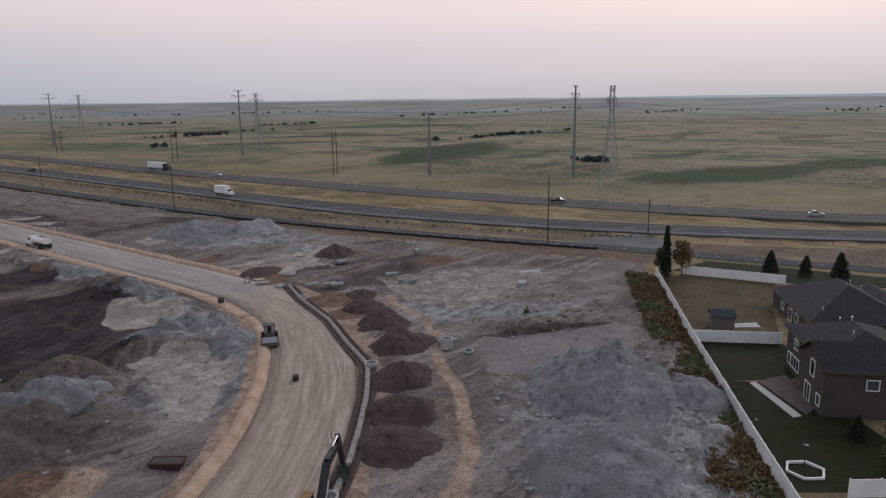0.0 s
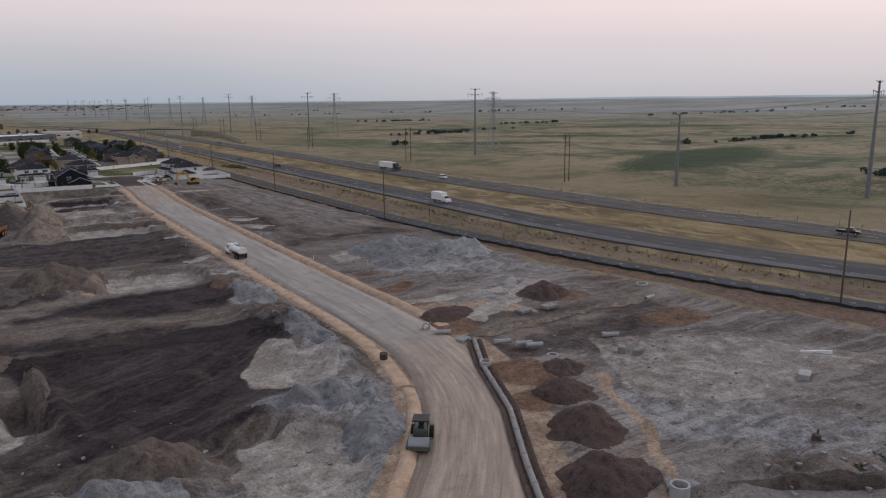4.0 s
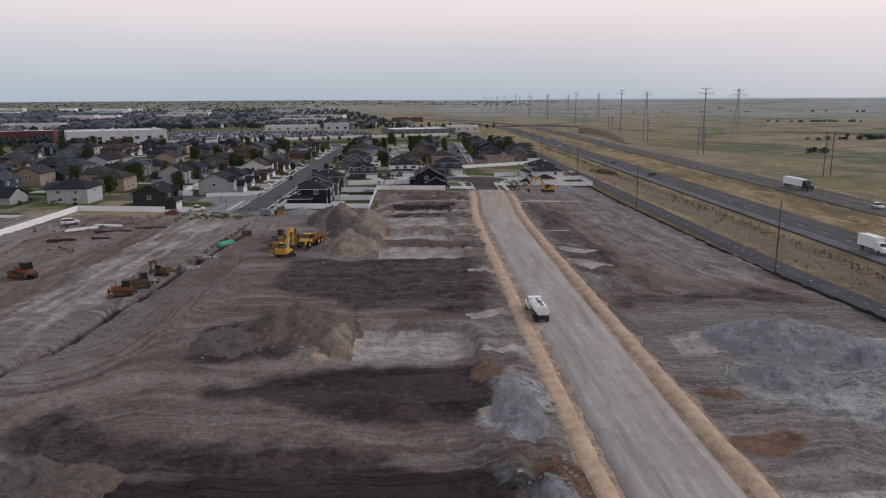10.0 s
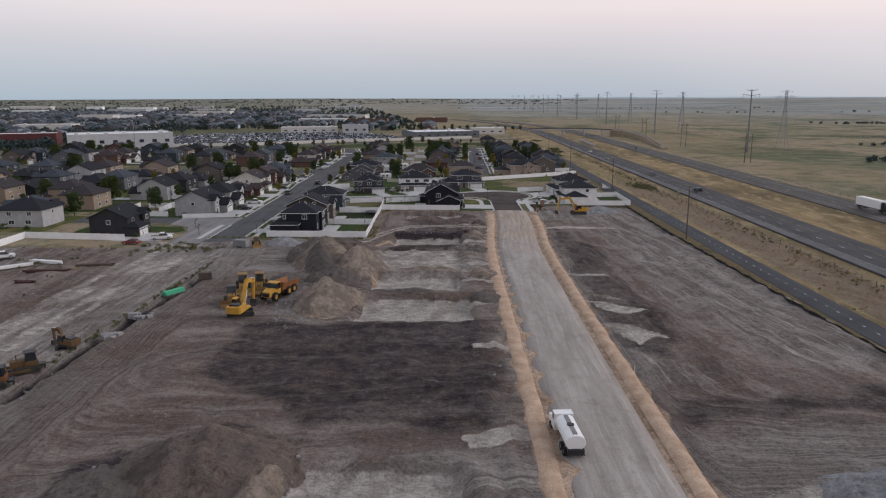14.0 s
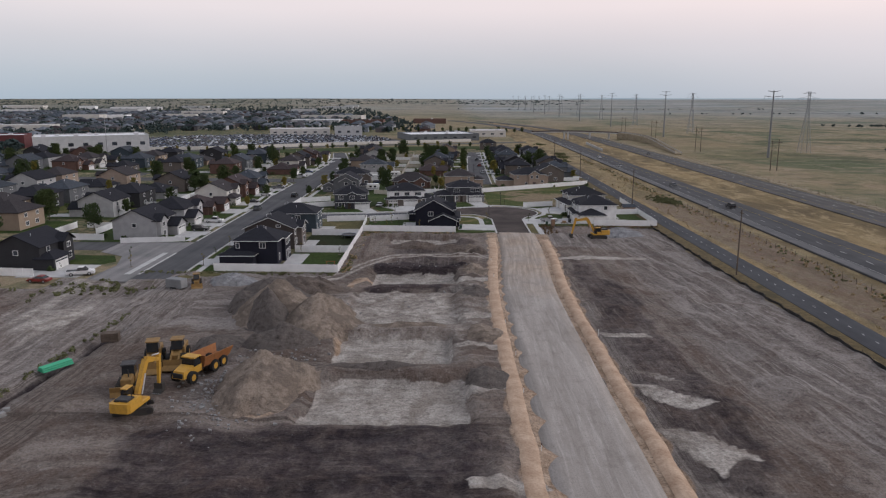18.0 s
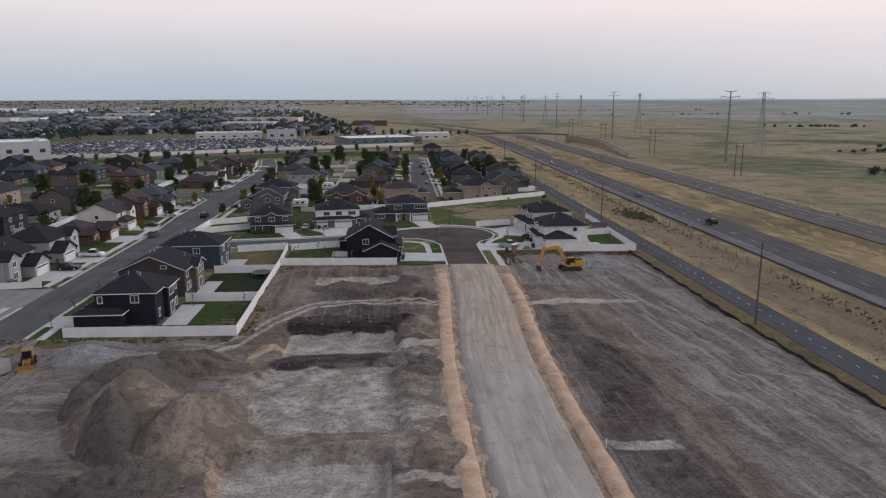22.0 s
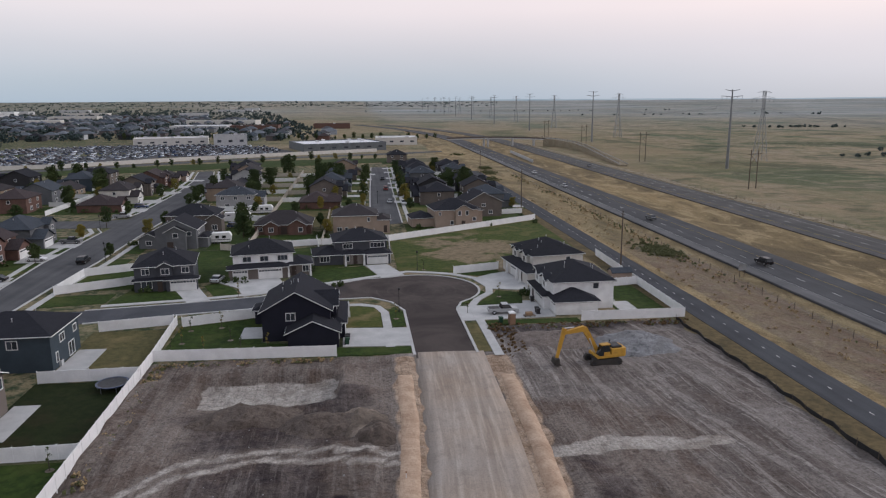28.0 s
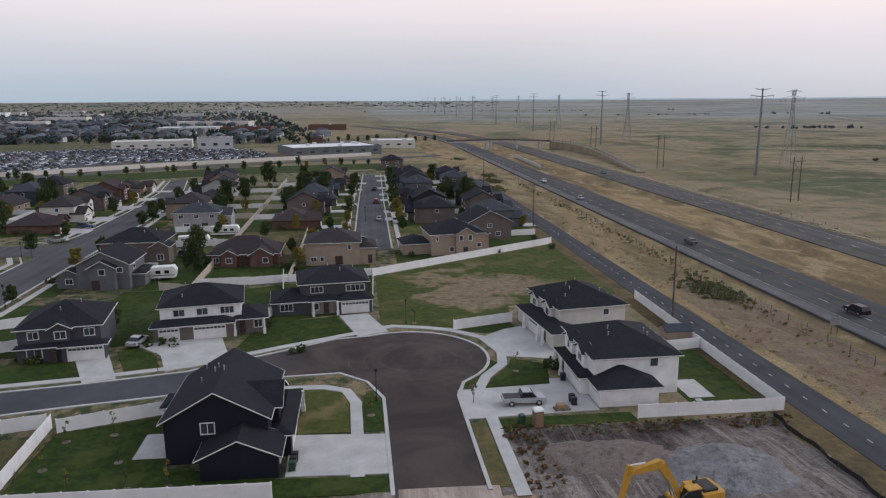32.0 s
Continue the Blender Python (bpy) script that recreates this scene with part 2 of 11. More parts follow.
    cl = k.mix(k.rng(mid, 0.38, 0.62), (0.285, 0.200, 0.138), (0.475, 0.365, 0.272))
    cl = k.mix(k.rng(smear, 0.52, 0.66, 0, 0.6), cl, (0.235, 0.165, 0.115))
    c = k.mix(ragged(clay, 0.34, 0.64, 0.30), c, cl)
    rs = k.mix(k.rng(mid, 0.35, 0.65), (0.115, 0.070, 0.050), (0.225, 0.145, 0.098))
    c = k.mix(ragged(rust, 0.34, 0.70, 0.7), c, rs)
    pl = k.mix(k.rng(mid, 0.38, 0.62), (0.285, 0.255, 0.225), (0.485, 0.445, 0.40))
    pl = k.mix(k.rng(smear, 0.52, 0.60, 0, 0.6), pl, (0.235, 0.200, 0.170))
    pl = k.mix(k.math("MULTIPLY", k.rng(streak2, 0.48, 0.7), 0.4), pl, (0.23, 0.212, 0.195))
    c = k.mix(ragged(pale, 0.42, 0.60, 0.35), c, pl)
    lv = k.mix(k.rng(smear, 0.38, 0.62), (0.205, 0.180, 0.173), (0.265, 0.237, 0.228))
    lv = k.mix(k.rng(rutn, 0.52, 0.66, 0, 0.25), lv, (0.285, 0.255, 0.238))
    c = k.mix(k.rng(b.outputs["Alpha"], 0.35, 0.60), c, lv)
    # broken clods: shade painted into the hollows, and pale crumbs
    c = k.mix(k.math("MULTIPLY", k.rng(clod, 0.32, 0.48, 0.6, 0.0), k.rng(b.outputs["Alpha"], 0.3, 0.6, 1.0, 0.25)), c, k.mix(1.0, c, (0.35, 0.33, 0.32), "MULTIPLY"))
    c = k.mix(k.math("MULTIPLY", k.rng(clod, 0.56, 0.72, 0.0, 0.38), k.rng(dark, 0.2, 0.8, 1.0, 0.3)), c, (0.36, 0.34, 0.325))
    # vegetation
    gx = k.noise(0.03, 6, k.where((1.0, 0.30, 1.0), 0.15), 0.65, 0.6)
    tuft, gl = k.noise(0.9, 5, rough=0.7), k.noise(0.16, 6, k.where((1.0, 0.35, 1.0)), 0.68, 0.7)
    dry = k.mix(k.rng(gx, 0.40, 0.60), (0.150, 0.114, 0.064), (0.315, 0.232, 0.120))
    dry = k.mix(k.rng(gl, 0.51, 0.58, 0, 0.8), dry, (0.385, 0.298, 0.172))
    dry = k.mix(k.rng(gl, 0.40, 0.46, 0.65, 0), dry, (0.135, 0.102, 0.060))
    dry = k.mix(k.rng(tuft, 0.48, 0.7, 0, 0.5), dry, (0.145, 0.122, 0.066))
    fx = k.noise(0.0085, 8, k.where((1.0, 0.45, 1.0), 0.4), 0.62, 0.9)
    fl2 = k.noise(0.022, 7, k.where((0.6, 0.9, 1.0), -0.25), 0.66, 0.8)
    field = k.mix(k.rng(fx, 0.47, 0.58), (0.319, 0.249, 0.155), (0.159, 0.160, 0.091))
    field = k.mix(k.rng(gx, 0.46, 0.60, 0, 0.5), field, (0.195, 0.171, 0.113))
    field = k.mix(k.rng(fx, 0.55, 0.60, 0, 0.8), field, (0.078, 0.107, 0.055))
    field = k.mix(k.rng(fx, 0.38, 0.46, 0.6, 0), field, (0.305, 0.239, 0.163))
    field = k.mix(k.rng(fl2, 0.54, 0.60, 0, 0.5), field, (0.325, 0.269, 0.200))
    field = k.mix(k.rng(gl, 0.51, 0.58, 0, 0.55), field, (0.096, 0.117, 0.058))
    mott = k.noise(0.055, 6, k.where((0.7, 1.2, 1.0), 0.3), 0.7, 0.6)
    field = k.mix(k.rng(mott, 0.54, 0.60, 0, 0.55), field, (0.068, 0.089, 0.044))
    field = k.mix(k.rng(mott, 0.40, 0.46, 0.55, 0), field, (0.319, 0.273, 0.179))
    field = k.mix(k.rng(gl, 0.36, 0.46, 0.5, 0), field, (0.312, 0.260, 0.186))
    field = k.mix(k.rng(fl2, 0.40, 0.46, 0.75, 0), field, (0.065, 0.079, 0.047))
    field = k.mix(k.rng(tuft, 0.5, 0.72, 0, 0.35), field, (0.091, 0.086, 0.055))
    veg = k.mix(gold, field, dry)
    # distance haze mixed into the plant colour as a pale blue-grey
    haze_grey = k.mix(k.rng(k.noise(0.004, 6, k.where((0.4, 1.0, 1.0), 0.5), 0.65, 0.5), 0.40, 0.60), (0.225, 0.255, 0.265), (0.375, 0.40, 0.405))
    veg = k.mix(k.rng(e.outputs["Alpha"], 0.1, 1.0, 0.0, 0.85), veg, haze_grey)
    wetc = k.mix(k.rng(gl, 0.35, 0.65), (0.026, 0.046, 0.022), (0.066, 0.088, 0.040))
    veg = k.mix(ragged(wet, 0.40, 0.62, 1.3), veg, wetc)
    c = k.mix(ragged(bare, 0.42, 0.58, 0.35), veg, c)
    # fine hollows of the relief, with their shade painted in
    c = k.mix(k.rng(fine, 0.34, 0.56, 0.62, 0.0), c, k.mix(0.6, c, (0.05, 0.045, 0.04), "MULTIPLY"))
    k.col(c)
    h = k.math("ADD", k.math("MULTIPLY", streak2, 0.5), k.math("ADD", k.math("MULTIPLY", fine, 0.25), k.math("ADD", mid, k.math("MULTIPLY", clod, 0.6))))
    k.bump(h, 0.9, 0.5)
    return k.m


def mat_road_dirt():
    """Rolled gravel: wheel streaks along the road, tan where it bends."""
    k = Mat("packed_gravel", 0.93, 0, 0.2)
    fl = k.attr("flow")
    sp = k.n.new("ShaderNodeSeparateColor")
    k.l.new(fl.outputs["Color"], sp.inputs[0])

    def along(scale, stretch):
        mp = k.n.new("ShaderNodeMapping")
        mp.inputs["Scale"].default_value = (1.0, stretch, 0.0)
        k.l.new(fl.outputs["Color"], mp.inputs[0])
        return k.noise(scale, 5, mp.outputs[0], 0.62, 0.4)
    s1, s2, s3 = along(0.45, 0.09), along(1.4, 0.06), along(3.6, 0.045)
    big, mid, fine = k.noise(0.07, 5), k.noise(0.5, 5, rough=0.65), k.noise(5.0, 5, rough=0.65)
    c = k.mix(k.rng(s1, 0.34, 0.66), (0.250, 0.225, 0.202), (0.375, 0.342, 0.312))
    c = k.mix(k.rng(s2, 0.52, 0.70, 0, 0.55), c, (0.46, 0.43, 0.40))
    c = k.mix(k.rng(s3, 0.56, 0.70, 0, 0.25), c, (0.175, 0.155, 0.14))
    c = k.mix(k.rng(k.math("ADD", sp.outputs[2], k.math("MULTIPLY", k.math("SUBTRACT", big, 0.5), 1.2)), 0.25, 0.75, 0, 0.85), c, k.mix(k.rng(s2, 0.38, 0.64), (0.27, 0.205, 0.155), (0.43, 0.35, 0.275)))
    c = k.mix(k.rng(mid, 0.28, 0.48, 0.4, 0), c, (0.15, 0.13, 0.115))
    c = k.mix(k.rng(fine, 0.30, 0.52, 0.35, 0), c, (0.12, 0.105, 0.095))
    k.col(c)
    k.bump(k.math("ADD", s2, k.math("MULTIPLY", fine, 0.5)), 0.4, 0.15)
    return k.m


def mat_pile(name, c1, c2, c3, loads=0.0):
    k = Mat(name, 0.96, 0, 0.12)
    a, b, f = k.noise(0.22, 5, rough=0.65), k.noise(1.1, 6, rough=0.7), k.noise(5.0, 5, rough=0.65)
    c = k.mix(k.rng(b, 0.35, 0.65), c1, c2)
    c = k.mix(k.rng(a, 0.48, 0.55, 0, 0.9), c, c3)
    if loads:        # darker loads tipped over paler ones
        c = k.mix(k.rng(k.noise(0.13, 5, None, 0.6, 0.9), 0.53, 0.57, 0, loads), c, tuple(v * 0.55 for v in c1))
    # low spots of the relief painted darker, as shade between clods
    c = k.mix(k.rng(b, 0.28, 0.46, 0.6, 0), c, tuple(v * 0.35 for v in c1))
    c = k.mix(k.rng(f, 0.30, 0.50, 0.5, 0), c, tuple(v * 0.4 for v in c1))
    c = k.mix(k.rng(f, 0.60, 0.78, 0, 0.4), c, tuple(min(1, v * 1.35) for v in c2))
    k.col(c)
    k.bump(k.math("ADD", b, k.math("MULTIPLY", f, 0.35)), 0.9, 0.5)
    return k.m


def mat_asphalt(name, v, warm=0.0):
    k = Mat(name, 0.95, 0, 0.12)
    lo, hi = (v * 0.72, v * 0.73, v * (0.78 - warm)), (v * 1.25 * (1 + warm), v * 1.25, v * (1.3 - warm))
    lane = k.noise(0.7, 4, k.where((1.0, 0.02, 1.0)), 0.6, 0.2)
    c = k.mix(k.rng(k.math("ADD", k.math("MULTIPLY", lane, 0.5), k.math("MULTIPLY", k.noise(0.12, 4), 0.5)), 0.36, 0.64), lo, hi)
    c = k.mix(k.rng(k.noise(9.0, 3), 0.5, 0.75, 0, 0.4), c, (v * 0.5, v * 0.5, v * 0.5))
    k.col(c)
    k.bump(k.noise(30.0, 2), 0.15, 0.01)
    return k.m


def mat_lawn(name, c1, c2, c3):
    k = Mat(name, 0.95, 0, 0.15)
    a, b, f = k.noise(0.16, 4), k.noise(1.1, 4), k.noise(9.0, 3)
    c = k.mix(k.rng(b, 0.35, 0.65), c1, c2)
    c = k.mix(k.rng(a, 0.52, 0.68, 0, 0.75), c, c3)
    c = k.mix(k.rng(f, 0.45, 0.75, 0, 0.45), c, (c1[0] * 0.4, c1[1] * 0.45, c1[2] * 0.4))
    k.col(c)
    k.bump(f, 0.5, 0.05)
    return k.m


def mat_siding(name, c, shade=0.82, period=0.2):
    """Lapped boards: each course a fine ledge."""
    k = Mat(name, 0.75, 0, 0.3)
    w = k.n.new("ShaderNodeTexWave")
    w.wave_type, w.bands_direction, w.wave_profile = "BANDS", "Z", "SAW"
    w.inputs["Scale"].default_value = 0.314 / period
    k.l.new(k.where(), w.inputs[0])
    n = k.noise(0.7, 4)
    cc = k.mix(k.rng(n, 0.35, 0.65), tuple(v * shade for v in c), c)
    cc = k.mix(k.rng(k.random(), 0, 1, 0, 0.18), cc, tuple(min(1, v * 1.25 + 0.01) for v in c))
    k.col(cc)
    k.bump(w.outputs[1], 0.35, 0.02)
    return k.m


def mat_shingle(name, c):
    """Asphalt shingles in courses."""
    k = Mat(name, 0.92, 0, 0.2)
    br = k.n.new("ShaderNodeTexBrick")
    br.inputs["Scale"].default_value = 1.0
    br.inputs["Brick Width"].default_value, br.inputs["Row Height"].default_value = 0.34, 0.16
    br.inputs["Mortar Size"].default_value = 0.012
    br.inputs["Color1"].default_value = (c[0] * 0.75, c[1] * 0.75, c[2] * 0.75, 1)
    br.inputs["Color2"].default_value = (c[0] * 1.25, c[1] * 1.25, c[2] * 1.25, 1)
    br.inputs["Mortar"].default_value = (c[0] * 0.4, c[1] * 0.4, c[2] * 0.4, 1)
    k.l.new(k.where((1, 1, 1), 0, True), br.inputs[0])
    cc = k.mix(k.rng(k.noise(0.5, 4), 0.4, 0.7, 0, 0.35), br.outputs[0], tuple(v * 1.5 for v in c))
    cc = k.mix(k.rng(k.random(), 0, 1, 0, 0.35), cc, tuple(v * 1.6 for v in c))
    k.col(cc)
    k.bump(br.outputs[1], -0.3, 0.02)
    return k.m


def mat_leaf(name, c1, c2):
    k = Mat(name, 0.8, 0, 0.25)
    c = k.mix(k.island(), c1, c2)
    c = k.mix(k.rng(k.random(), 0, 1, 0, 0.35), c, (c2[0] * 1.3, c2[1] * 1.05, c2[2] * 0.7))
    k.col(c)
    return k.m


def mat_plain(name, c, rough=0.5, metal=0.0, spec=0.4, wear=0.25):
    """Paint, metal or plastic with faint dirt."""
    k = Mat(name, rough, metal, spec)
    n = k.noise(1.7, 5, rough=0.65)
    k.col(k.mix(k.rng(n, 0.5, 0.72, 0, wear), c, (c[0] * 0.45 + 0.03, c[1] * 0.45 + 0.025, c[2] * 0.45 + 0.02)))
    k.rough(k.rng(n, 0.3, 0.7, max(0.08, rough - 0.08), min(1, rough + 0.12)))
    return k.m


def mat_glass(name, c):
    k = Mat(name, 0.08, 0, 0.6)
    k.col(k.mix(k.rng(k.random(), 0, 1, 0, 0.7), c, (c[0] * 2.4, c[1] * 2.4, c[2] * 2.5)))
    return k.m


EARTH, DIRT_ROAD = mat_ground(), mat_road_dirt()
CLAY = mat_grain("clay_berm_soil", (0.325, 0.222, 0.152), (0.50, 0.375, 0.275), 0.5, 3.0, 0.95, 0, 0.6, 0.2, 0.0, 0.12)
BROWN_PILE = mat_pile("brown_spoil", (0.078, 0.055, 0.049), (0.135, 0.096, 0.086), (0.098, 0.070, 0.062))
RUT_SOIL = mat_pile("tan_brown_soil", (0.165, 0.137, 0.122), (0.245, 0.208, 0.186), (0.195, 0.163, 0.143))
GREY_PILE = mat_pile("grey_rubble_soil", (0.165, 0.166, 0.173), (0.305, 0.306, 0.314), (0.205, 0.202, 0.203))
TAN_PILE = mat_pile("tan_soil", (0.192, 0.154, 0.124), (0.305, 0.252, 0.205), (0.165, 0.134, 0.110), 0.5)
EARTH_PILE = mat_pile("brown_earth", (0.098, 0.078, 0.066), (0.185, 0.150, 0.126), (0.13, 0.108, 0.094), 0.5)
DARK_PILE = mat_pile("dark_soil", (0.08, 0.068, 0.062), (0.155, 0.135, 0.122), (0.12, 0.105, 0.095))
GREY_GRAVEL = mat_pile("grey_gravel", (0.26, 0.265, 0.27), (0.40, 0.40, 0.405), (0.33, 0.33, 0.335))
ROCK = mat_grain("broken_concrete_rock", (0.15, 0.148, 0.146), (0.31, 0.305, 0.30), 1.0, 8.0, 0.92)
HWY_NEAR, HWY_FAR = mat_asphalt("highway_asphalt", 0.074), mat_asphalt("highway_worn_asphalt", 0.088, 0.08)
STREET, TRAIL = mat_asphalt("street_asphalt", 0.090), mat_asphalt("trail_asphalt", 0.066, -0.05)


def mat_turning_circle():
    """Dark asphalt under brown dust, with tyre marks that circle the middle of the turning place."""
    k = Mat("dusty_asphalt", 0.95, 0, 0.12)
    d = k.n.new("ShaderNodeVectorMath")
    d.operation = "DISTANCE"
    d.inputs[1].default_value = (82.0, 391.0, 0.0)
    k.l.new(k.where(), d.inputs[0])
    ring = k.n.new("ShaderNodeCombineXYZ")
    k.l.new(d.outputs["Value"], ring.inputs[0])
    r1, a, f = k.noise(1.2, 4, ring.outputs[0], 0.6), k.noise(0.10, 5, None, 0.6, 0.8), k.noise(8.0, 3)
    c = k.mix(k.rng(a, 0.36, 0.64), (0.046, 0.038, 0.036), (0.085, 0.070, 0.064))
    c = k.mix(k.math("MULTIPLY", k.rng(r1, 0.48, 0.70), k.math("MULTIPLY", k.rng(k.noise(0.22, 4, None, 0.6, 0.6), 0.42, 0.62), k.rng(d.outputs["Value"], 10.0, 13.0, 0.6, 0.0))), c, (0.125, 0.104, 0.094))
    sx = k.n.new("ShaderNodeSeparateXYZ")
    k.l.new(k.where(), sx.inputs[0])
    c = k.mix(k.rng(k.math("ADD", sx.outputs[0], k.math("MULTIPLY", a, 14.0)), 60.0, 74.0, 1.0, 0.0), c, k.mix(k.rng(a, 0.36, 0.64), (0.060, 0.063, 0.072), (0.086, 0.089, 0.099)))
    c = k.mix(k.rng(f, 0.5, 0.75, 0, 0.35), c, (0.03, 0.027, 0.026))
    k.col(c)
    return k.m


DUSTY = mat_turning_circle()
CONCRETE = mat_grain("concrete", (0.36, 0.358, 0.352), (0.49, 0.485, 0.475), 0.4, 6.0, 0.88, 0, 0.15, 0.01)
WHITE_LINE = mat_grain("worn_road_paint", (0.45, 0.45, 0.44), (0.66, 0.66, 0.64), 2.0, 12.0, 0.8)
YELLOW_LINE = mat_grain("worn_yellow_paint", (0.42, 0.30, 0.06), (0.60, 0.44, 0.10), 2.0, 12.0, 0.8)
LAWN = mat_lawn("lawn_grass", (0.019, 0.036, 0.007), (0.042, 0.066, 0.012), (0.072, 0.082, 0.022))
# Darker lawn copy: dusk shade is put into the grass colour.
LAWN_SHADED = mat_lawn("shade_toned_lawn_grass", (0.011, 0.017, 0.004), (0.020, 0.027, 0.007), (0.030, 0.024, 0.011))
LAWN_DRY = mat_lawn("patchy_lawn", (0.052, 0.068, 0.016), (0.090, 0.096, 0.026), (0.22, 0.165, 0.085))
def mat_lot():
    """Rough green grass, worn to straw and soil in the middle of the lot."""
    k = Mat("lot_grass", 0.95, 0, 0.15)
    d = k.n.new("ShaderNodeVectorMath")
    d.operation = "DISTANCE"
    d.inputs[1].default_value = (99.0, 433.0 * 0.8, 0.0)
    k.l.new(k.where((1.0, 0.8, 0.0)), d.inputs[0])
    a, b, f = k.noise(0.10, 5, None, 0.6, 0.6), k.noise(0.8, 5, rough=0.65), k.noise(7.0, 3)
    c = k.mix(k.rng(b, 0.36, 0.64), (0.030, 0.050, 0.010), (0.075, 0.090, 0.020))
    c = k.mix(k.rng(a, 0.50, 0.60, 0, 0.7), c, (0.115, 0.105, 0.040))
    worn = k.rng(k.math("ADD", k.math("MULTIPLY", d.outputs["Value"], -0.055), k.math("MULTIPLY", a, 2.4)), 0.42, 0.68)
    c = k.mix(k.math("MULTIPLY", worn, 0.85), c, k.mix(k.rng(b, 0.35, 0.65), (0.155, 0.118, 0.075), (0.285, 0.215, 0.145)))
    c = k.mix(k.rng(f, 0.35, 0.55, 0.35, 0), c, (0.03, 0.035, 0.012))
    k.col(c)
    k.bump(k.math("ADD", b, f), 0.5, 0.1)
    return k.m


LOT_GRASS = mat_lot()
OCHRE_YARD = mat_lawn("dry_ochre_grass", (0.070, 0.052, 0.026), (0.118, 0.084, 0.040), (0.040, 0.036, 0.018))
WEEDS = mat_lawn("weedy_grass", (0.075, 0.070, 0.030), (0.12, 0.105, 0.045), (0.19, 0.145, 0.07))
VINYL = mat_grain("white_vinyl", (0.72, 0.72, 0.72), (0.84, 0.84, 0.84), 0.6, 5.0, 0.45, 0, 0.05)
BLACK_FABRIC = mat_grain("black_silt_fabric", (0.012, 0.012, 0.013), (0.03, 0.03, 0.03), 1.0, 9.0, 0.8)
TIMBER = mat_grain("weathered_timber", (0.075, 0.058, 0.045), (0.14, 0.11, 0.088), 1.2, 12.0, 0.9, 0, 0.3, 0.02, 0.0, 0.2, (1, 1, 0.1))
STEEL = mat_grain("galvanised_steel", (0.26, 0.27, 0.28), (0.36, 0.37, 0.38), 0.8, 9.0, 0.55, 0.6, 0.05)
DULL_STEEL = mat_grain("dull_steel", (0.17, 0.175, 0.18), (0.25, 0.255, 0.26), 0.8, 9.0, 0.65, 0.4, 0.05)
ALUMINIUM = mat_plain("bright_aluminium", (0.6, 0.6, 0.62), 0.35, 0.8)
TRIM_WHITE = mat_grain("white_trim_paint", (0.62, 0.62, 0.61), (0.76, 0.76, 0.75), 1.0, 8.0, 0.6, 0, 0.04)
WIN_GLASS = mat_glass("window_glass", (0.03, 0.035, 0.042))
SOLAR = mat_glass("solar_cells", (0.010, 0.013, 0.024))
YELLOW = mat_plain("machine_yellow", (0.48, 0.265, 0.035), 0.5, 0, 0.35, 0.6)
OCHRE = mat_plain("faded_machine_yellow", (0.24, 0.145, 0.05), 0.6, 0, 0.3, 0.75)
RUST_ORANGE = mat_plain("dirty_machine_orange", (0.16, 0.066, 0.026), 0.7, 0, 0.3, 0.8)
DIRTY_OCHRE = mat_plain("dirty_machine_ochre", (0.105, 0.062, 0.026), 0.7, 0, 0.3, 0.8)
ORANGE = mat_plain("machine_orange", (0.26, 0.105, 0.035), 0.6, 0, 0.3, 0.75)
RUST_RED = mat_plain("rusty_red_paint", (0.060, 0.022, 0.020), 0.7, 0, 0.3, 0.6)
BLACK = mat_plain("black_paint", (0.02, 0.02, 0.022), 0.5)
RUBBER = mat_plain("tyre_rubber", (0.022, 0.022, 0.022), 0.85, 0, 0.2, 0.5)
TRACK = mat_plain("track_steel", (0.06, 0.055, 0.05), 0.7, 0.4, 0.3, 0.6)
WHITE_PAINT = mat_plain("white_paint", (0.74, 0.74, 0.73), 0.4, 0, 0.4, 0.2)
CAB_GLASS = mat_glass("cab_glass", (0.012, 0.014, 0.016))
GREEN_PIPE = mat_plain("green_plastic_pipe", (0.05, 0.36, 0.20), 0.5)
BLUE_TARP = mat_plain("pale_blue_wrap", (0.24, 0.275, 0.285), 0.8, 0, 0.2, 0.6)
PIPE_GREY = mat_grain("concrete_pipe", (0.30, 0.30, 0.30), (0.42, 0.42, 0.41), 0.8, 8.0, 0.85)
BARK = mat_grain("bark", (0.05, 0.038, 0.03), (0.10, 0.08, 0.062), 3.0, 14.0, 0.95)
LEAF_A = mat_leaf("green_leaves", (0.022, 0.040, 0.014), (0.052, 0.076, 0.024))
LEAF_B = mat_leaf("yellowing_leaves", (0.10, 0.10, 0.022), (0.19, 0.16, 0.035))
LEAF_C = mat_leaf("dark_conifer", (0.012, 0.020, 0.012), (0.028, 0.038, 0.020))
LEAF_D = mat_leaf("dry_brush", (0.24, 0.178, 0.10), (0.37, 0.285, 0.165))
LEAF_R = mat_leaf("rusty_brush", (0.078, 0.050, 0.024), (0.165, 0.108, 0.052))
LEAF_E = mat_leaf("autumn_leaves", (0.10, 0.062, 0.022), (0.17, 0.11, 0.04))
# Blue-green leaves with distance haze painted into both colours.
FAR_TREES = mat_leaf("haze_toned_far_foliage", (0.022, 0.040, 0.044), (0.048, 0.070, 0.070))


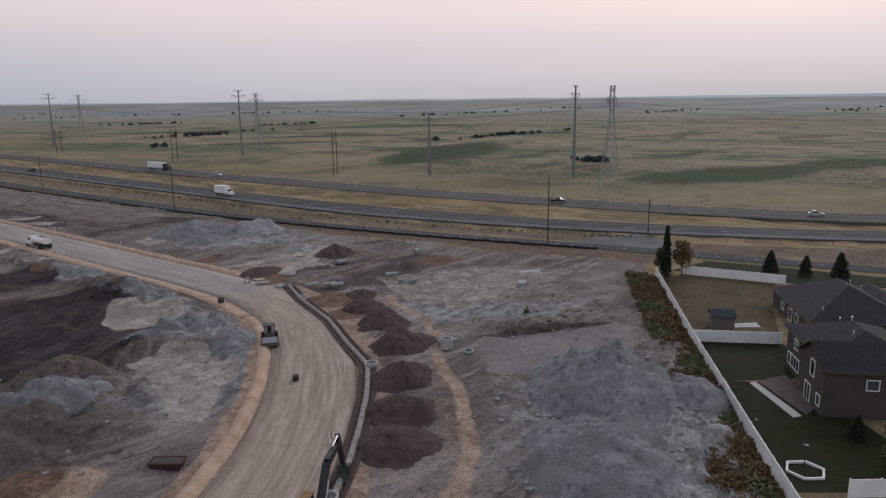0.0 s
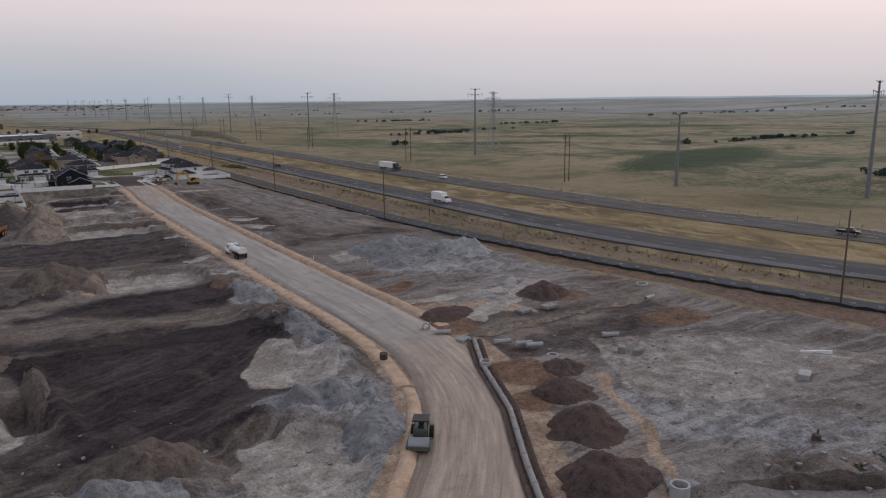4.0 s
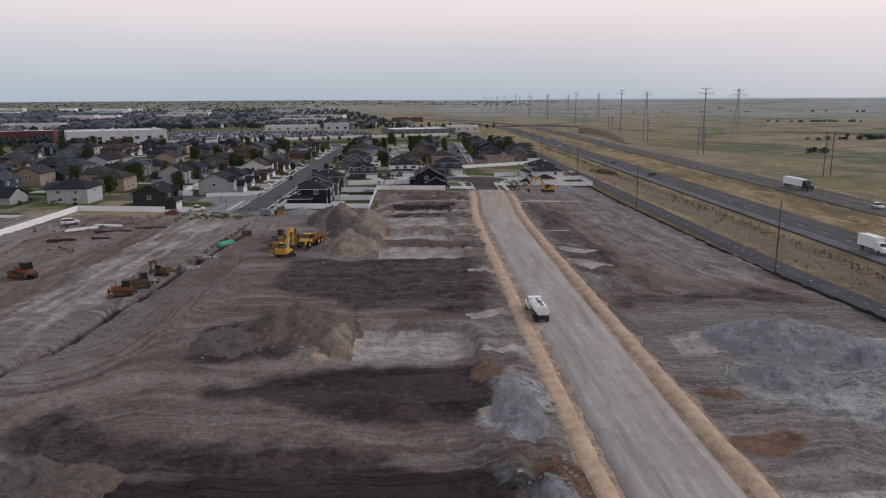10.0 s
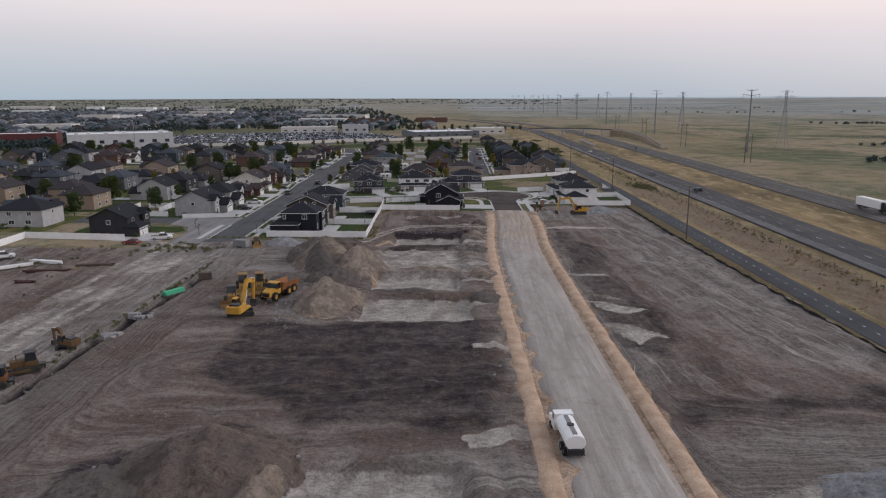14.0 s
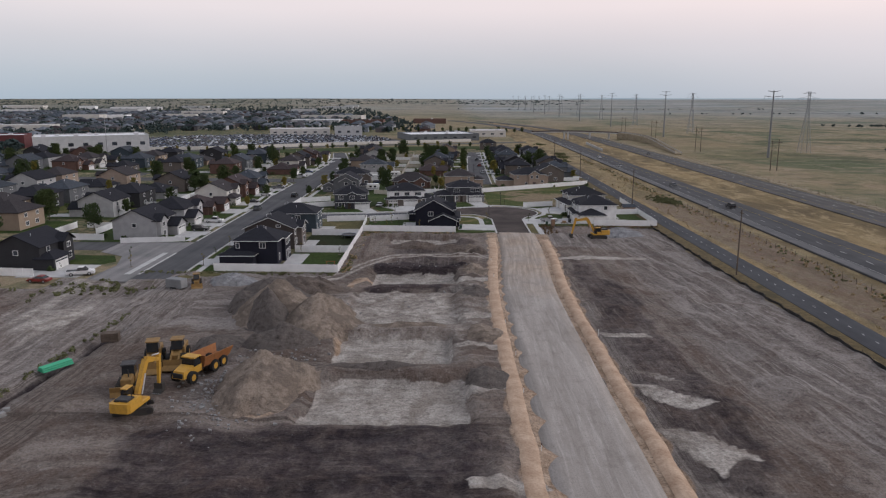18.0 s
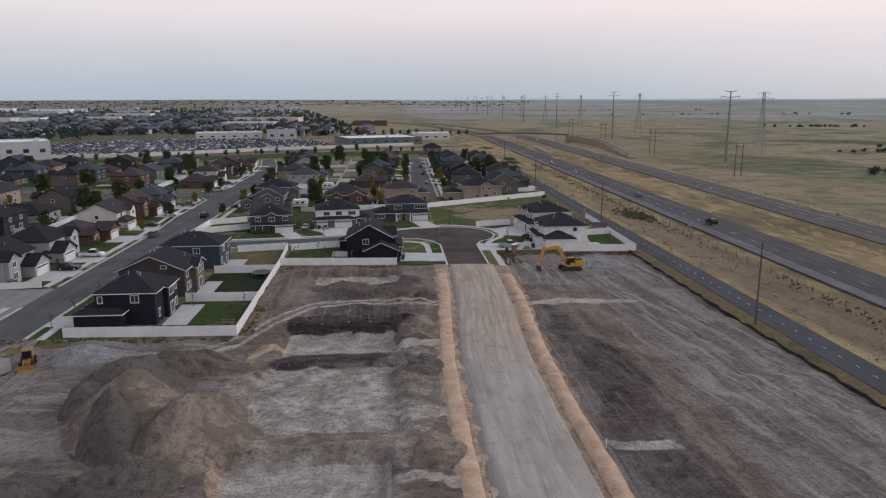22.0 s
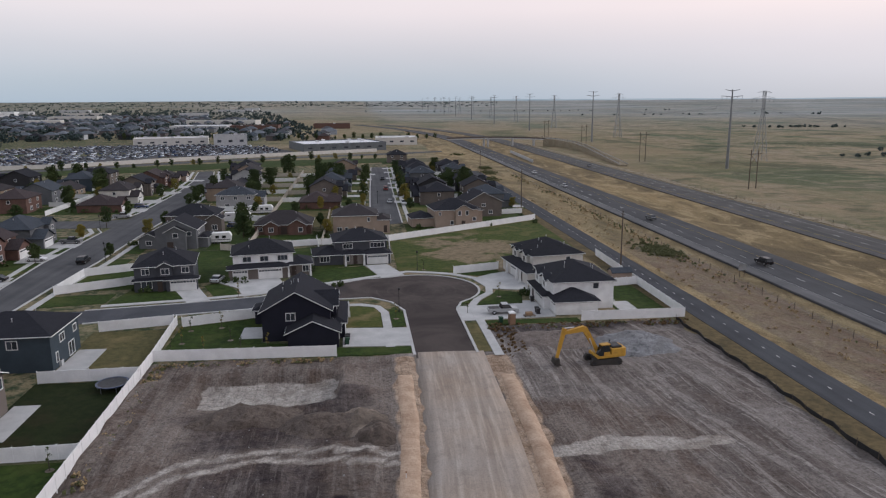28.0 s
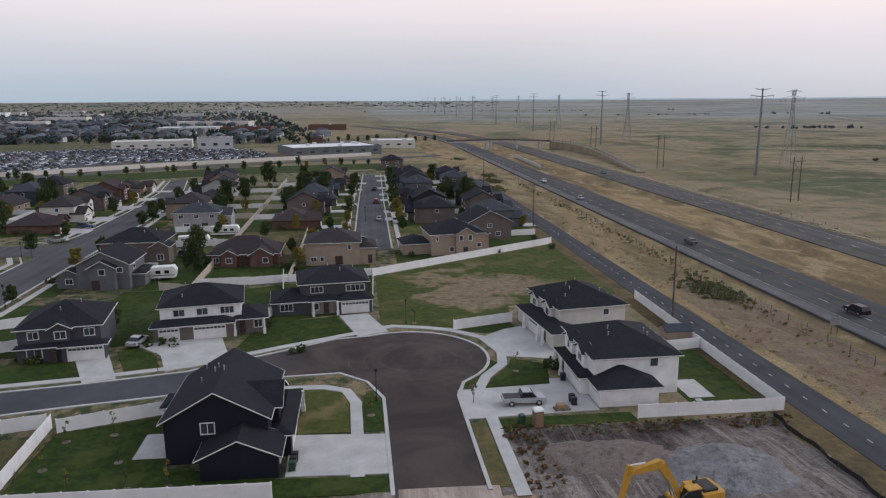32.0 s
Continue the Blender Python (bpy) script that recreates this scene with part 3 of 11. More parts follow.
# ---- mesh helpers ----
class M:
    """Gathers vertices and faces of one mesh."""

    def __init__(self):
        self.v, self.f = [], []

    def add(self, vs, fs):
        k = len(self.v)
        self.v += [tuple(p) for p in vs]
        self.f += [tuple(i + k for i in q) for q in fs]
        return self

    def box(self, x0, x1, y0, y1, z0, z1):
        return self.add([(x0, y0, z0), (x1, y0, z0), (x1, y1, z0), (x0, y1, z0), (x0, y0, z1), (x1, y0, z1), (x1, y1, z1), (x0, y1, z1)],
                        [(3, 2, 1, 0), (4, 5, 6, 7), (0, 1, 5, 4), (1, 2, 6, 5), (2, 3, 7, 6), (3, 0, 4, 7)])

    def cbox(self, x0, x1, y0, y1, z0, z1, c=0.04):
        """A box with its upper edges and corners cut."""
        b = [(x0, y0, z0), (x1, y0, z0), (x1, y1, z0), (x0, y1, z0)]
        m = [(x, y, z1 - c) for x, y, _ in b]
        t = [(x0 + c, y0 + c, z1), (x1 - c, y0 + c, z1), (x1 - c, y1 - c, z1), (x0 + c, y1 - c, z1)]
        fs = [(3, 2, 1, 0), (8, 9, 10, 11)]
        for i in range(4):
            j = (i + 1) % 4
            fs += [(i, j, 4 + j, 4 + i), (4 + i, 4 + j, 8 + j, 8 + i)]
        return self.add(b + m + t, fs)

    def hull8(self, lo, hi):
        """Eight corners: four below, four above, in turn."""
        return self.add(lo + hi, [(3, 2, 1, 0), (4, 5, 6, 7), (0, 1, 5, 4), (1, 2, 6, 5), (2, 3, 7, 6), (3, 0, 4, 7)])

    def prism(self, pts, a, b, axis="x"):
        """An outline of (u, v) drawn out from a to b along an axis."""
        n = len(pts)
        if axis == "x":
            v = [(a, u, w) for u, w in pts] + [(b, u, w) for u, w in pts]
        elif axis == "y":
            v = [(u, a, w) for u, w in pts] + [(u, b, w) for u, w in pts]
        else:
            v = [(u, w, a) for u, w in pts] + [(u, w, b) for u, w in pts]
        return self.add(v, [tuple(range(n))[::-1], tuple(range(n, 2 * n))] + [(i, (i + 1) % n, n + (i + 1) % n, n + i) for i in range(n)])

    def rod(self, a, b, r0, r1=None, n=8, caps=True):
        """A tapered rod between two points."""
        a, b = Vector(a), Vector(b)
        r1 = r0 if r1 is None else r1
        d = (b - a).normalized()
        s = d.orthogonal().normalized()
        t = d.cross(s)
        ring = [(math.cos(2 * math.pi * i / n), math.sin(2 * math.pi * i / n)) for i in range(n)]
        v = [a + (s * c + t * q) * r0 for c, q in ring] + [b + (s * c + t * q) * r1 for c, q in ring]
        f = [(i, (i + 1) % n, n + (i + 1) % n, n + i) for i in range(n)]
        if caps:
            f += [tuple(range(n))[::-1], tuple(range(n, 2 * n))]
        return self.add(v, f)

    def ring(self, c, axis, r0, r1, w, n=16):
        """A thick ring (pipe piece or tyre) of outer radius r0, inner r1, width w along axis."""
        c, d = Vector(c), Vector(axis).normalized()
        s = d.orthogonal().normalized()
        t = d.cross(s)
        v = []
        for r, o in ((r0, -w / 2), (r0, w / 2), (r1, w / 2), (r1, -w / 2)):
            for i in range(n):
                a = 2 * math.pi * i / n
                v.append(c + d * o + (s * math.cos(a) + t * math.sin(a)) * r)
        f = []
        for q in range(4):
            for i in range(n):
                j = (i + 1) % n
                f.append((q * n + i, q * n + j, (q + 1) % 4 * n + j, (q + 1) % 4 * n + i))
        return self.add(v, f)

    def slab(self, pts, z0, z1):
        """A flat plate over an outline of (x, y); z0 and z1 may follow the ground."""
        g = z0 if callable(z0) else (lambda x, y: z0)
        h = z1 if callable(z1) else (lambda x, y: z1)
        n = len(pts)
        v = [(x, y, g(x, y)) for x, y in pts] + [(x, y, h(x, y)) for x, y in pts]
        return self.add(v, [tuple(range(n))[::-1], tuple(range(n, 2 * n))] + [(i, (i + 1) % n, n + (i + 1) % n, n + i) for i in range(n)])

    def mesh(self, name, mat=None):
        me = bpy.data.meshes.new(name)
        me.from_pydata(self.v, [], self.f)
        me.validate()
        me.update()
        if mat:
            me.materials.append(mat)
        return me


def flip_fix(me):
    """Faces outward, for closed meshes made with loose winding."""
    bm = bmesh.new()
    bm.from_mesh(me)
    bmesh.ops.recalc_face_normals(bm, faces=bm.faces)
    bm.to_mesh(me)
    bm.free()
    return me


def smooth(me, on=True):
    me.polygons.foreach_set("use_smooth", [on] * len(me.polygons))
    return me


def part(name, mb, material, parent, label="", at=None):
    """One mesh object under a thing or a part. mb: an M or a mesh."""
    me = mb.mesh(name, material) if isinstance(mb, M) else mb
    ob = new(name, me)
    ob.parent = parent
    if at is not None:
        ob.matrix_basis = at
    if label:
        ob["label"] = label
    return ob


def thing(name, label, category, m=None, group="", kind="", mb=None, material=None):
    """A top-level thing: an Empty, or a mesh when mb is given."""
    ob = new(name, (mb.mesh(name, material) if isinstance(mb, M) else mb) if mb else None)
    if m is not None:
        ob.matrix_basis = m
    return tagged(ob, label, category, group, kind)


def ground_z(x, y):
    """The hillside falls gently toward the highway and levels out far off."""
    return -4.478 * math.tanh(x / 450.0)


def far_rise(x, y):
    """Raises the distant plain so that its rim fits the camera's view of the skyline."""
    return 31.0 * np.clip((np.hypot(x, y - 200.0) - 2900.0) / 1950.0, 0, 1) ** 0.8


def on(x, y, rz=0.0, dz=0.0):
    return pose(x, y, ground_z(x, y) + dz, 0, 0, rz)


def tilt_on(x, y, rz=0.0, dz=0.0):
    """Like on(), leaning with the slope."""
    return pose(x, y, ground_z(x, y) + dz, 0, 0.57, 0) @ pose(0, 0, 0, 0, 0, rz)


def laid(name, pts, h, mat, label, category, kind="structure", below=0.25):
    """A thin slab that lies on the ground, h above it."""
    mb = M().slab(pts, lambda x, y: ground_z(x, y) - below, lambda x, y: ground_z(x, y) + h)
    return thing(name, label, category, None, "", kind, mb, mat)


def ribbon(left, right, h, n_across=1, crown=0.0, below=0.3):
    """A strip between two rows of points, on the ground, with closed sides."""
    mb = M()
    rows = []
    for (xa, ya), (xb, yb) in zip(left, right):
        row = []
        for i in range(n_across + 1):
            f = i / n_across
            x, y = xa + (xb - xa) * f, ya + (yb - ya) * f
            row.append((x, y, ground_z(x, y) + h + crown * 4 * f * (1 - f)))
        row = [(row[0][0], row[0][1], row[0][2] - below)] + row + [(row[-1][0], row[-1][1], row[-1][2] - below)]
        rows.append(row)
    w = n_across + 3
    mb.v = [p for r in rows for p in r]
    for j in range(len(rows) - 1):
        for i in range(w - 1):
            mb.f.append((j * w + i, j * w + i + 1, (j + 1) * w + i + 1, (j + 1) * w + i))
    return mb


def steps(a, b, d):
    n = max(1, int(round(abs(b - a) / d)))
    return [a + (b - a) * i / n for i in range(n + 1)]


# ---- lines of the plan ----
def hwy(y):
    """The near edge of the near carriageway."""
    if y < 20:
        return 203.9 + 0.525 * (20 - y)
    return 158.0 + 0.0015 * max(0.0, 195.0 - y) ** 2 - 0.0004 * max(0.0, y - 900.0) ** 2


def gap(y):
    """From there to the far carriageway."""
    return float(np.interp(y, (20, 45, 80, 110, 140, 175, 210, 255, 300), (33, 36, 41, 45, 47.5, 47.5, 46, 43.5, 42)))


def trail(y):
    if y < 75:
        return 153.75 + 0.2 * (75 - y)
    return 130.2 + 0.00092 * max(0.0, 235.0 - y) ** 2


def silt_x(y):
    """The silt fence runs close by the trail in the south and leaves it further north."""
    return trail(y) + float(np.interp(y, (150, 190, 260, 310), (-0.7, -1.0, -3.0, -4.3)))


def bend(n=18):
    """The centre line of the haul road: a curve out of the south-west, then straight north."""
    pts = [(-14.0, 30.0), (6.0, 35.5), (24.0, 42.0), (40.0, 51.0), (53.0, 61.5), (65.0, 74.5), (73.5, 88.0), (78.3, 104.0), (79.6, 124.0), (79.4, 150.0), (79.4, 200.0), (79.4, 250.0), (79.8, 290.0), (82.0, 325.0), (82.9, 354.0)]
    out = []
    for i in range(len(pts) - 1):
        p0, p1, p2, p3 = (Vector(pts[max(0, min(len(pts) - 1, i + k))]) for k in (-1, 0, 1, 2))
        for j in range(n):
            t = j / n
            out.append(0.5 * ((2 * p1) + (p2 - p0) * t + (2 * p0 - 5 * p1 + 4 * p2 - p3) * t * t + (3 * p1 - p0 - 3 * p2 + p3) * t ** 3))
    return out + [Vector(pts[-1])]


ROAD = bend()
ROAD_XY = np.array([(p.x, p.y) for p in ROAD])


def offset(pts, d):
    out = []
    for i, p in enumerate(pts):
        a, b = pts[max(0, i - 1)], pts[min(len(pts) - 1, i + 1)]
        t = (b - a).normalized()
        out.append((p.x + t.y * d, p.y - t.x * d))
    return out


# ---- the ground: one sheet to the horizon ----
def axis(lo, hi, step, far, grow=1.09):
    a = list(np.arange(lo, hi + 1e-6, step))
    s, x = step, hi
    while x < far:
        s *= grow
        x += s
        a.append(min(x, far))
    s, x = step, lo
    while x > -far:
        s *= grow
        x -= s
        a.insert(0, max(x, -far))
    return np.unique(np.array(a))


def smoothstep(e0, e1, x):
    t = np.clip((x - e0) / (e1 - e0), 0, 1)
    return t * t * (3 - 2 * t)


def rect(X, Y, x0, x1, y0, y1, s=1.2, rot=0.0):
    """1 inside a rectangle, falling to 0 over s metres outside it."""
    if rot:
        cx, cy = (x0 + x1) / 2, (y0 + y1) / 2
        c, q = math.cos(radians(rot)), math.sin(radians(rot))
        X, Y = cx + (X - cx) * c + (Y - cy) * q, cy - (X - cx) * q + (Y - cy) * c
    return smoothstep(x0 - s, x0, X) * (1 - smoothstep(x1, x1 + s, X)) * smoothstep(y0 - s, y0, Y) * (1 - smoothstep(y1, y1 + s, Y))


def oval(X, Y, cx, cy, rx, ry, rot=0.0, soft=0.35):
    c, q = math.cos(radians(rot)), math.sin(radians(rot))
    u, w = ((X - cx) * c + (Y - cy) * q) / rx, (-(X - cx) * q + (Y - cy) * c) / ry
    return 1 - smoothstep(1 - soft, 1 + soft, np.sqrt(u * u + w * w))


def value_noise(X, Y, scale, seed):
    """Smooth random heights on a lattice of the given size, -1 to 1."""
    r = np.random.RandomState(seed).uniform(-1, 1, (256, 256))
    x, y = X / scale, Y / scale
    i, j = np.floor(x).astype(int), np.floor(y).astype(int)
    fx, fy = x - i, y - j
    fx, fy = fx * fx * (3 - 2 * fx), fy * fy * (3 - 2 * fy)
    g = lambda a, b: r[a % 256, b % 256]
    return (g(i, j) * (1 - fx) + g(i + 1, j) * fx) * (1 - fy) + (g(i, j + 1) * (1 - fx) + g(i + 1, j + 1) * fx) * fy


def poly(X, Y, pts, soft=1.2):
    """1 inside an outline, falling to 0 over soft metres outside it."""
    out = np.zeros(X.shape)
    xs, ys = [q[0] for q in pts], [q[1] for q in pts]
    m = (X > min(xs) - soft) & (X < max(xs) + soft) & (Y > min(ys) - soft) & (Y < max(ys) + soft)
    x, y = X[m], Y[m]
    d, inside = np.full(x.shape, 1e9), np.zeros(x.shape, bool)
    for (xa, ya), (xb, yb) in zip(pts, pts[1:] + pts[:1]):
        t = np.clip(((x - xa) * (xb - xa) + (y - ya) * (yb - ya)) / ((xb - xa) ** 2 + (yb - ya) ** 2), 0, 1)
        d = np.minimum(d, np.hypot(x - xa - t * (xb - xa), y - ya - t * (yb - ya)))
        if ya != yb:
            inside ^= ((ya > y) != (yb > y)) & (x < (xb - xa) * (y - ya) / (yb - ya) + xa)
    out[m] = np.where(inside, 1.0, 1 - smoothstep(0, soft, d))
    return out


GX, GY = axis(-40, 134, 0.8, 4950), axis(6, 362, 0.8, 4950)
XX, YY = np.meshgrid(GX, GY)
HH = -4.478 * np.tanh(XX / 450.0)
near_road = np.full(XX.shape, 1e9)
side = np.zeros(XX.shape)
box_ = (XX > -70) & (XX < 150) & (YY > -20) & (YY < 370)
bx, by = XX[box_], YY[box_]
best, lr = np.full(bx.shape, 1e9), np.zeros(bx.shape)
for k_ in range(0, len(ROAD_XY) - 1, 3):
    px, py = ROAD_XY[k_]
    tx, ty = ROAD_XY[k_ + 1] - ROAD_XY[k_]
    d_ = np.hypot(bx - px, by - py)
    m_ = d_ < best
    best[m_] = d_[m_]
    lr[m_] = np.sign((bx - px) * ty - (by - py) * tx)[m_]
near_road[box_], side[box_] = best, lr

# the building site: west and south open, bounded by the trail, the house fences and the slanting fence
trail_x = np.array([trail(v) for v in GY])[:, None] * np.ones(XX.shape)
slant = ((XX - 63.0) * 40.0 - (YY - 11.0) * 74.0) / 84.1 + 0.9 * value_noise(XX, YY, 4.0, 51)      # metres south of the slanting fence
east_x = np.interp(GY, (50, 60, 78, 92, 115, 130, 140, 150, 165, 180, 200, 260, 310), (146, 146, 141, 137.5, 136, 132.5, 130.3, 130, 131.5, 132.6, 130.4, 128.0, 126.2))[:, None] + 1.2 * value_noise(XX, YY, 5.0, 93)
SITE = (1 - smoothstep(-1.2, 0.6, XX - np.minimum(east_x, trail_x - 0.6))) * (1 - smoothstep(-2.4, -0.6, slant)) * smoothstep(-130, -105, XX + 22 * value_noise(XX, YY, 34, 91)) * smoothstep(-85, -55, YY + 20 * value_noise(XX, YY, 30, 92))
north = np.where(XX > 38.2, np.where(XX > 91, 366.0, 353.6), np.where(XX > 3, 303.4, np.where(XX > -20, 296.0, 288.0)))
SITE *= 1 - smoothstep(-0.6, 0.6, YY - north)
# ragged outlines: the plan's patches are drawn on a gently warped sheet
# (two strengths of warp)
WX = XX + 1.3 * value_noise(XX, YY, 5.5, 21) + 0.6 * value_noise(XX, YY, 2.1, 22)
WY = YY + 1.3 * value_noise(XX, YY, 5.5, 23) + 0.6 * value_noise(XX, YY, 2.1, 24)
BX_ = XX + 5.0 * value_noise(XX, YY, 17, 31) + 2.0 * value_noise(XX, YY, 6, 32)
BY_ = YY + 5.0 * value_noise(XX, YY, 17, 33) + 2.0 * value_noise(XX, YY, 6, 34)
# lots and masks
PADS = ((45, 65.5, 229.5, 243.5, -1.1), (45.5, 63.2, 250, 262.0, -1.3), (44.8, 64.5, 268.5, 290, -0.69), (46.9, 64.8, 295.0, 306.4, -1.5), (47.4, 65.6, 337.6, 345.6, -1.3), (45.2, 62.5, 165.5, 178, -1.4))
pale, dark, clay, lane = (np.zeros(XX.shape) for _ in range(4))
dig = np.zeros(XX.shape)
for x0, x1, y0, y1, dz in PADS:
    dig += dz * rect(XX + 0.35 * (WX - XX), YY + 0.35 * (WY - YY), x0, x1, y0, y1, 0.9)
    pale = np.maximum(pale, rect(XX + 0.5 * (WX - XX), YY + 0.5 * (WY - YY), x0 + 0.5, x1 - 0.3, y0 + 0.4, y1 - 0.3, 1.0) * (0.56 if dz > -0.7 else 1.0))
    if dz < -0.7:
        dig += 0.6 * rect(WX, WY, x0 - 1.5, x1 + 1.0, y1 + 1.6, y1 + 3.2, 1.6)
# irregular dug basins by the bend
for cx, cy, rx, ry, rot, dz in ((57.5, 109.0, 5.5, 7.5, -20, -0.5), (11.0, 86.0, 11.0, 9.0, 10, -1.3)):
    o_ = oval(0.5 * (WX + BX_), 0.5 * (WY + BY_), cx, cy, rx, ry, rot)
    dig += dz * o_
    pale = np.maximum(pale, o_ * 0.95)
for x0, x1, y0, y1, rot in ((66, 72, 239, 241.5, 4), (65, 72, 256, 258, -3), (65, 72, 271, 273, 5), (64, 73, 296.4, 298.8, 2), (64, 72, 184, 187, 8), (64, 73, 165, 168, -6), (89, 97, 262, 264, -8), (88, 112, 319.5, 321.8, 1), (92, 127, 165, 173, -4), (66, 73, 214, 216, 5), (63, 72, 146, 149, 10), (91, 120, 118, 122, 25)):
    pale = np.maximum(pale, 0.8 * rect(WX, WY, x0, x1, y0, y1, 0.8, rot))
brown, rubble, rust = (np.zeros(XX.shape) for _ in range(3))
dark = np.maximum(dark, 0.85 * rect(WX, WY, 46.5, 66, 307.0, 313.0, 1.5))
dark = np.maximum(dark, 0.7 * rect(WX, WY, 46.5, 66, 290.4, 293.6, 1.2))
MX, MY = 0.6 * WX + 0.4 * BX_, 0.6 * WY + 0.4 * BY_
pale = np.maximum(pale, 0.47 * poly(BX_, BY_, [(45, 250), (66, 250), (66.5, 291), (45, 291)], 2.0))
# the dark fields of spread topsoil
for v_, pts in zip((1.0, 0.78, 0.66, 0.7, 0.8), ([(65, 129), (62.7, 121), (56, 118), (52, 114), (51, 104), (58, 101), (49, 97), (44, 95), (33, 96), (31.5, 116), (30, 122), (28, 128), (37, 132), (52, 133)],
            [(46, 160), (64.5, 159), (63, 146), (50, 147), (30, 153)],
            [(28, 226), (66, 227), (68, 203), (66, 190), (46, 190), (38, 198), (27, 206)],
            [(12, 141), (22, 134), (50, 134.5), (50, 137), (24, 138), (14, 146)],
            [(24, 176), (36, 186), (40, 176), (36, 166), (26, 166)])):
    dark = np.maximum(dark, v_ * poly(WX, WY, pts, 5.0))
for x0, x1, y0, y1, rot in ((92, 127, 362.6, 366.4, 0), (92, 126, 192, 195, 0), (48, 64, 309, 318, 0), (48, 66, 324, 334, 0), (66, 69, 205, 228, 0)):
    dark = np.maximum(dark, 0.6 * rect(BX_, BY_, x0, x1, y0, y1, 5.0, rot))
dark = np.maximum(dark, 0.58 * poly(BX_, BY_, [(88, 263), (91, 290), (94, 316), (97, 300), (99, 267), (104, 242), (102, 217), (97, 212), (92, 217), (90, 242)], 4.0))
# brown worked soil round them, and along the bank west of the haul road
for x0, x1, y0, y1, rot in ((9, 66, 130, 162, 3), (22, 70, 184, 230, 0), (20, 72, 94, 132, 0), (40, 72, 226, 352, 0), (14, 44, 160, 200, 0), (86, 128, 98, 112, -3), (-40, -16, 180, 288, 0), (10, 30, 200, 262, 0), (92, 128, 190, 200, 0), (20, 60, 82, 104, 20), (92, 104, 205, 330, 4)):
    brown = np.maximum(brown, 0.9 * rect(BX_, BY_, x0, x1, y0, y1, 8.0, rot))
for cx, cy, rx, ry, rot in ((113, 154, 17, 25, 0), (108, 122, 16, 8, 0), (70, 28, 26, 14, 28), (58, 95, 10, 5, 0), (66, 114, 4, 16, -10), (67, 148, 3.5, 14, 0), (95, 66, 18, 10, -30), (52, 76, 15, 15, 30), (12, 108, 16, 12, 0)):
    rubble = np.maximum(rubble, 0.70 * oval(BX_, BY_, cx, cy, rx, ry, rot, 0.5))
for cx, cy, rx, ry in ((93.4, 152, 3.2, 2.6), (92.4, 139, 3.0, 2.6), (88.5, 112.5, 4.5, 3.5), (71, 131, 2.2, 3.2), (116, 117.5, 5, 4), (22.5, 66, 4.5, 3.0), (64.2, 158.5, 2.0, 3.0), (91, 126, 2.5, 2), (79, 82, 4, 3), (84, 90, 5, 6), (122, 96, 6, 4)):
    rust = np.maximum(rust, 0.9 * oval(MX, MY, cx, cy, rx, ry))
# the smooth levelled pad beside the rubble, dusky brown soil near the slanting fence and inside the bend
pad_ = poly(WX, WY, [(82.8, 56.5), (103.2, 43.7), (85.3, 33.5), (73.5, 47.6)], 1.5)
pale, rubble, rust, dark = pale * (1 - pad_), rubble * (1 - pad_), rust * (1 - pad_), dark * (1 - pad_)
level_ = pad_
brown = np.maximum(brown, 0.85 * (1 - smoothstep(3.0, 6.5, np.abs(slant + 3))) * (XX > 45) * (XX < 140))
dark = np.maximum(dark, 0.50 * oval(BX_, BY_, 28, 78, 18, 18, 0, 0.5))
dark = np.maximum(dark, 0.36 * oval(BX_, BY_, 122, 80, 17, 15, 0, 0.5))
brown = np.maximum(brown, 0.7 * oval(BX_, BY_, 62, 40, 12, 9, 30, 0.5))
dark = np.maximum(dark, 0.62 * oval(BX_, BY_, 33, 96, 12, 9, 20, 0.5))
# pale silty floors
for pts, v_ in (([(87.8, 229.7), (91.5, 229.0), (95, 226.9), (97.6, 222.6), (99.1, 218.6), (96, 219.4), (93, 216.8), (89.4, 224)], 0.62), ([(88, 241.5), (92, 241.8), (97, 238.4), (100.5, 236), (96, 234.6), (91, 237.0)], 0.58), ([(88, 247.6), (94, 246.6), (98, 243.4), (93, 244.4)], 0.55), ([(52.4, 111), (56.2, 117.8), (61.5, 121), (63.8, 115.8), (66, 110), (61.7, 101.6), (56.4, 104.4)], 1.0), ([(11, 118.4), (25.5, 115.6), (26.4, 111), (28, 107), (24, 100), (11, 103)], 0.60), ([(88, 126.5), (90, 129), (112, 126), (112, 123.5)], 0.75), ([(92, 78), (100.5, 97), (112, 92), (121, 86), (131, 66), (118, 68), (104, 70), (92, 67)], 0.52), ([(44.9, 91), (53, 92.5), (57, 86.4), (52.6, 78), (45.0, 69), (41.4, 67.5), (43.2, 76), (43.2, 86)], 1.0), ([(56.5, 87.2), (61, 88.2), (68, 88.5), (68, 86.6), (61, 85.6)], 0.8)):
    pale = np.maximum(pale, v_ * poly(MX, MY, pts, 1.2))
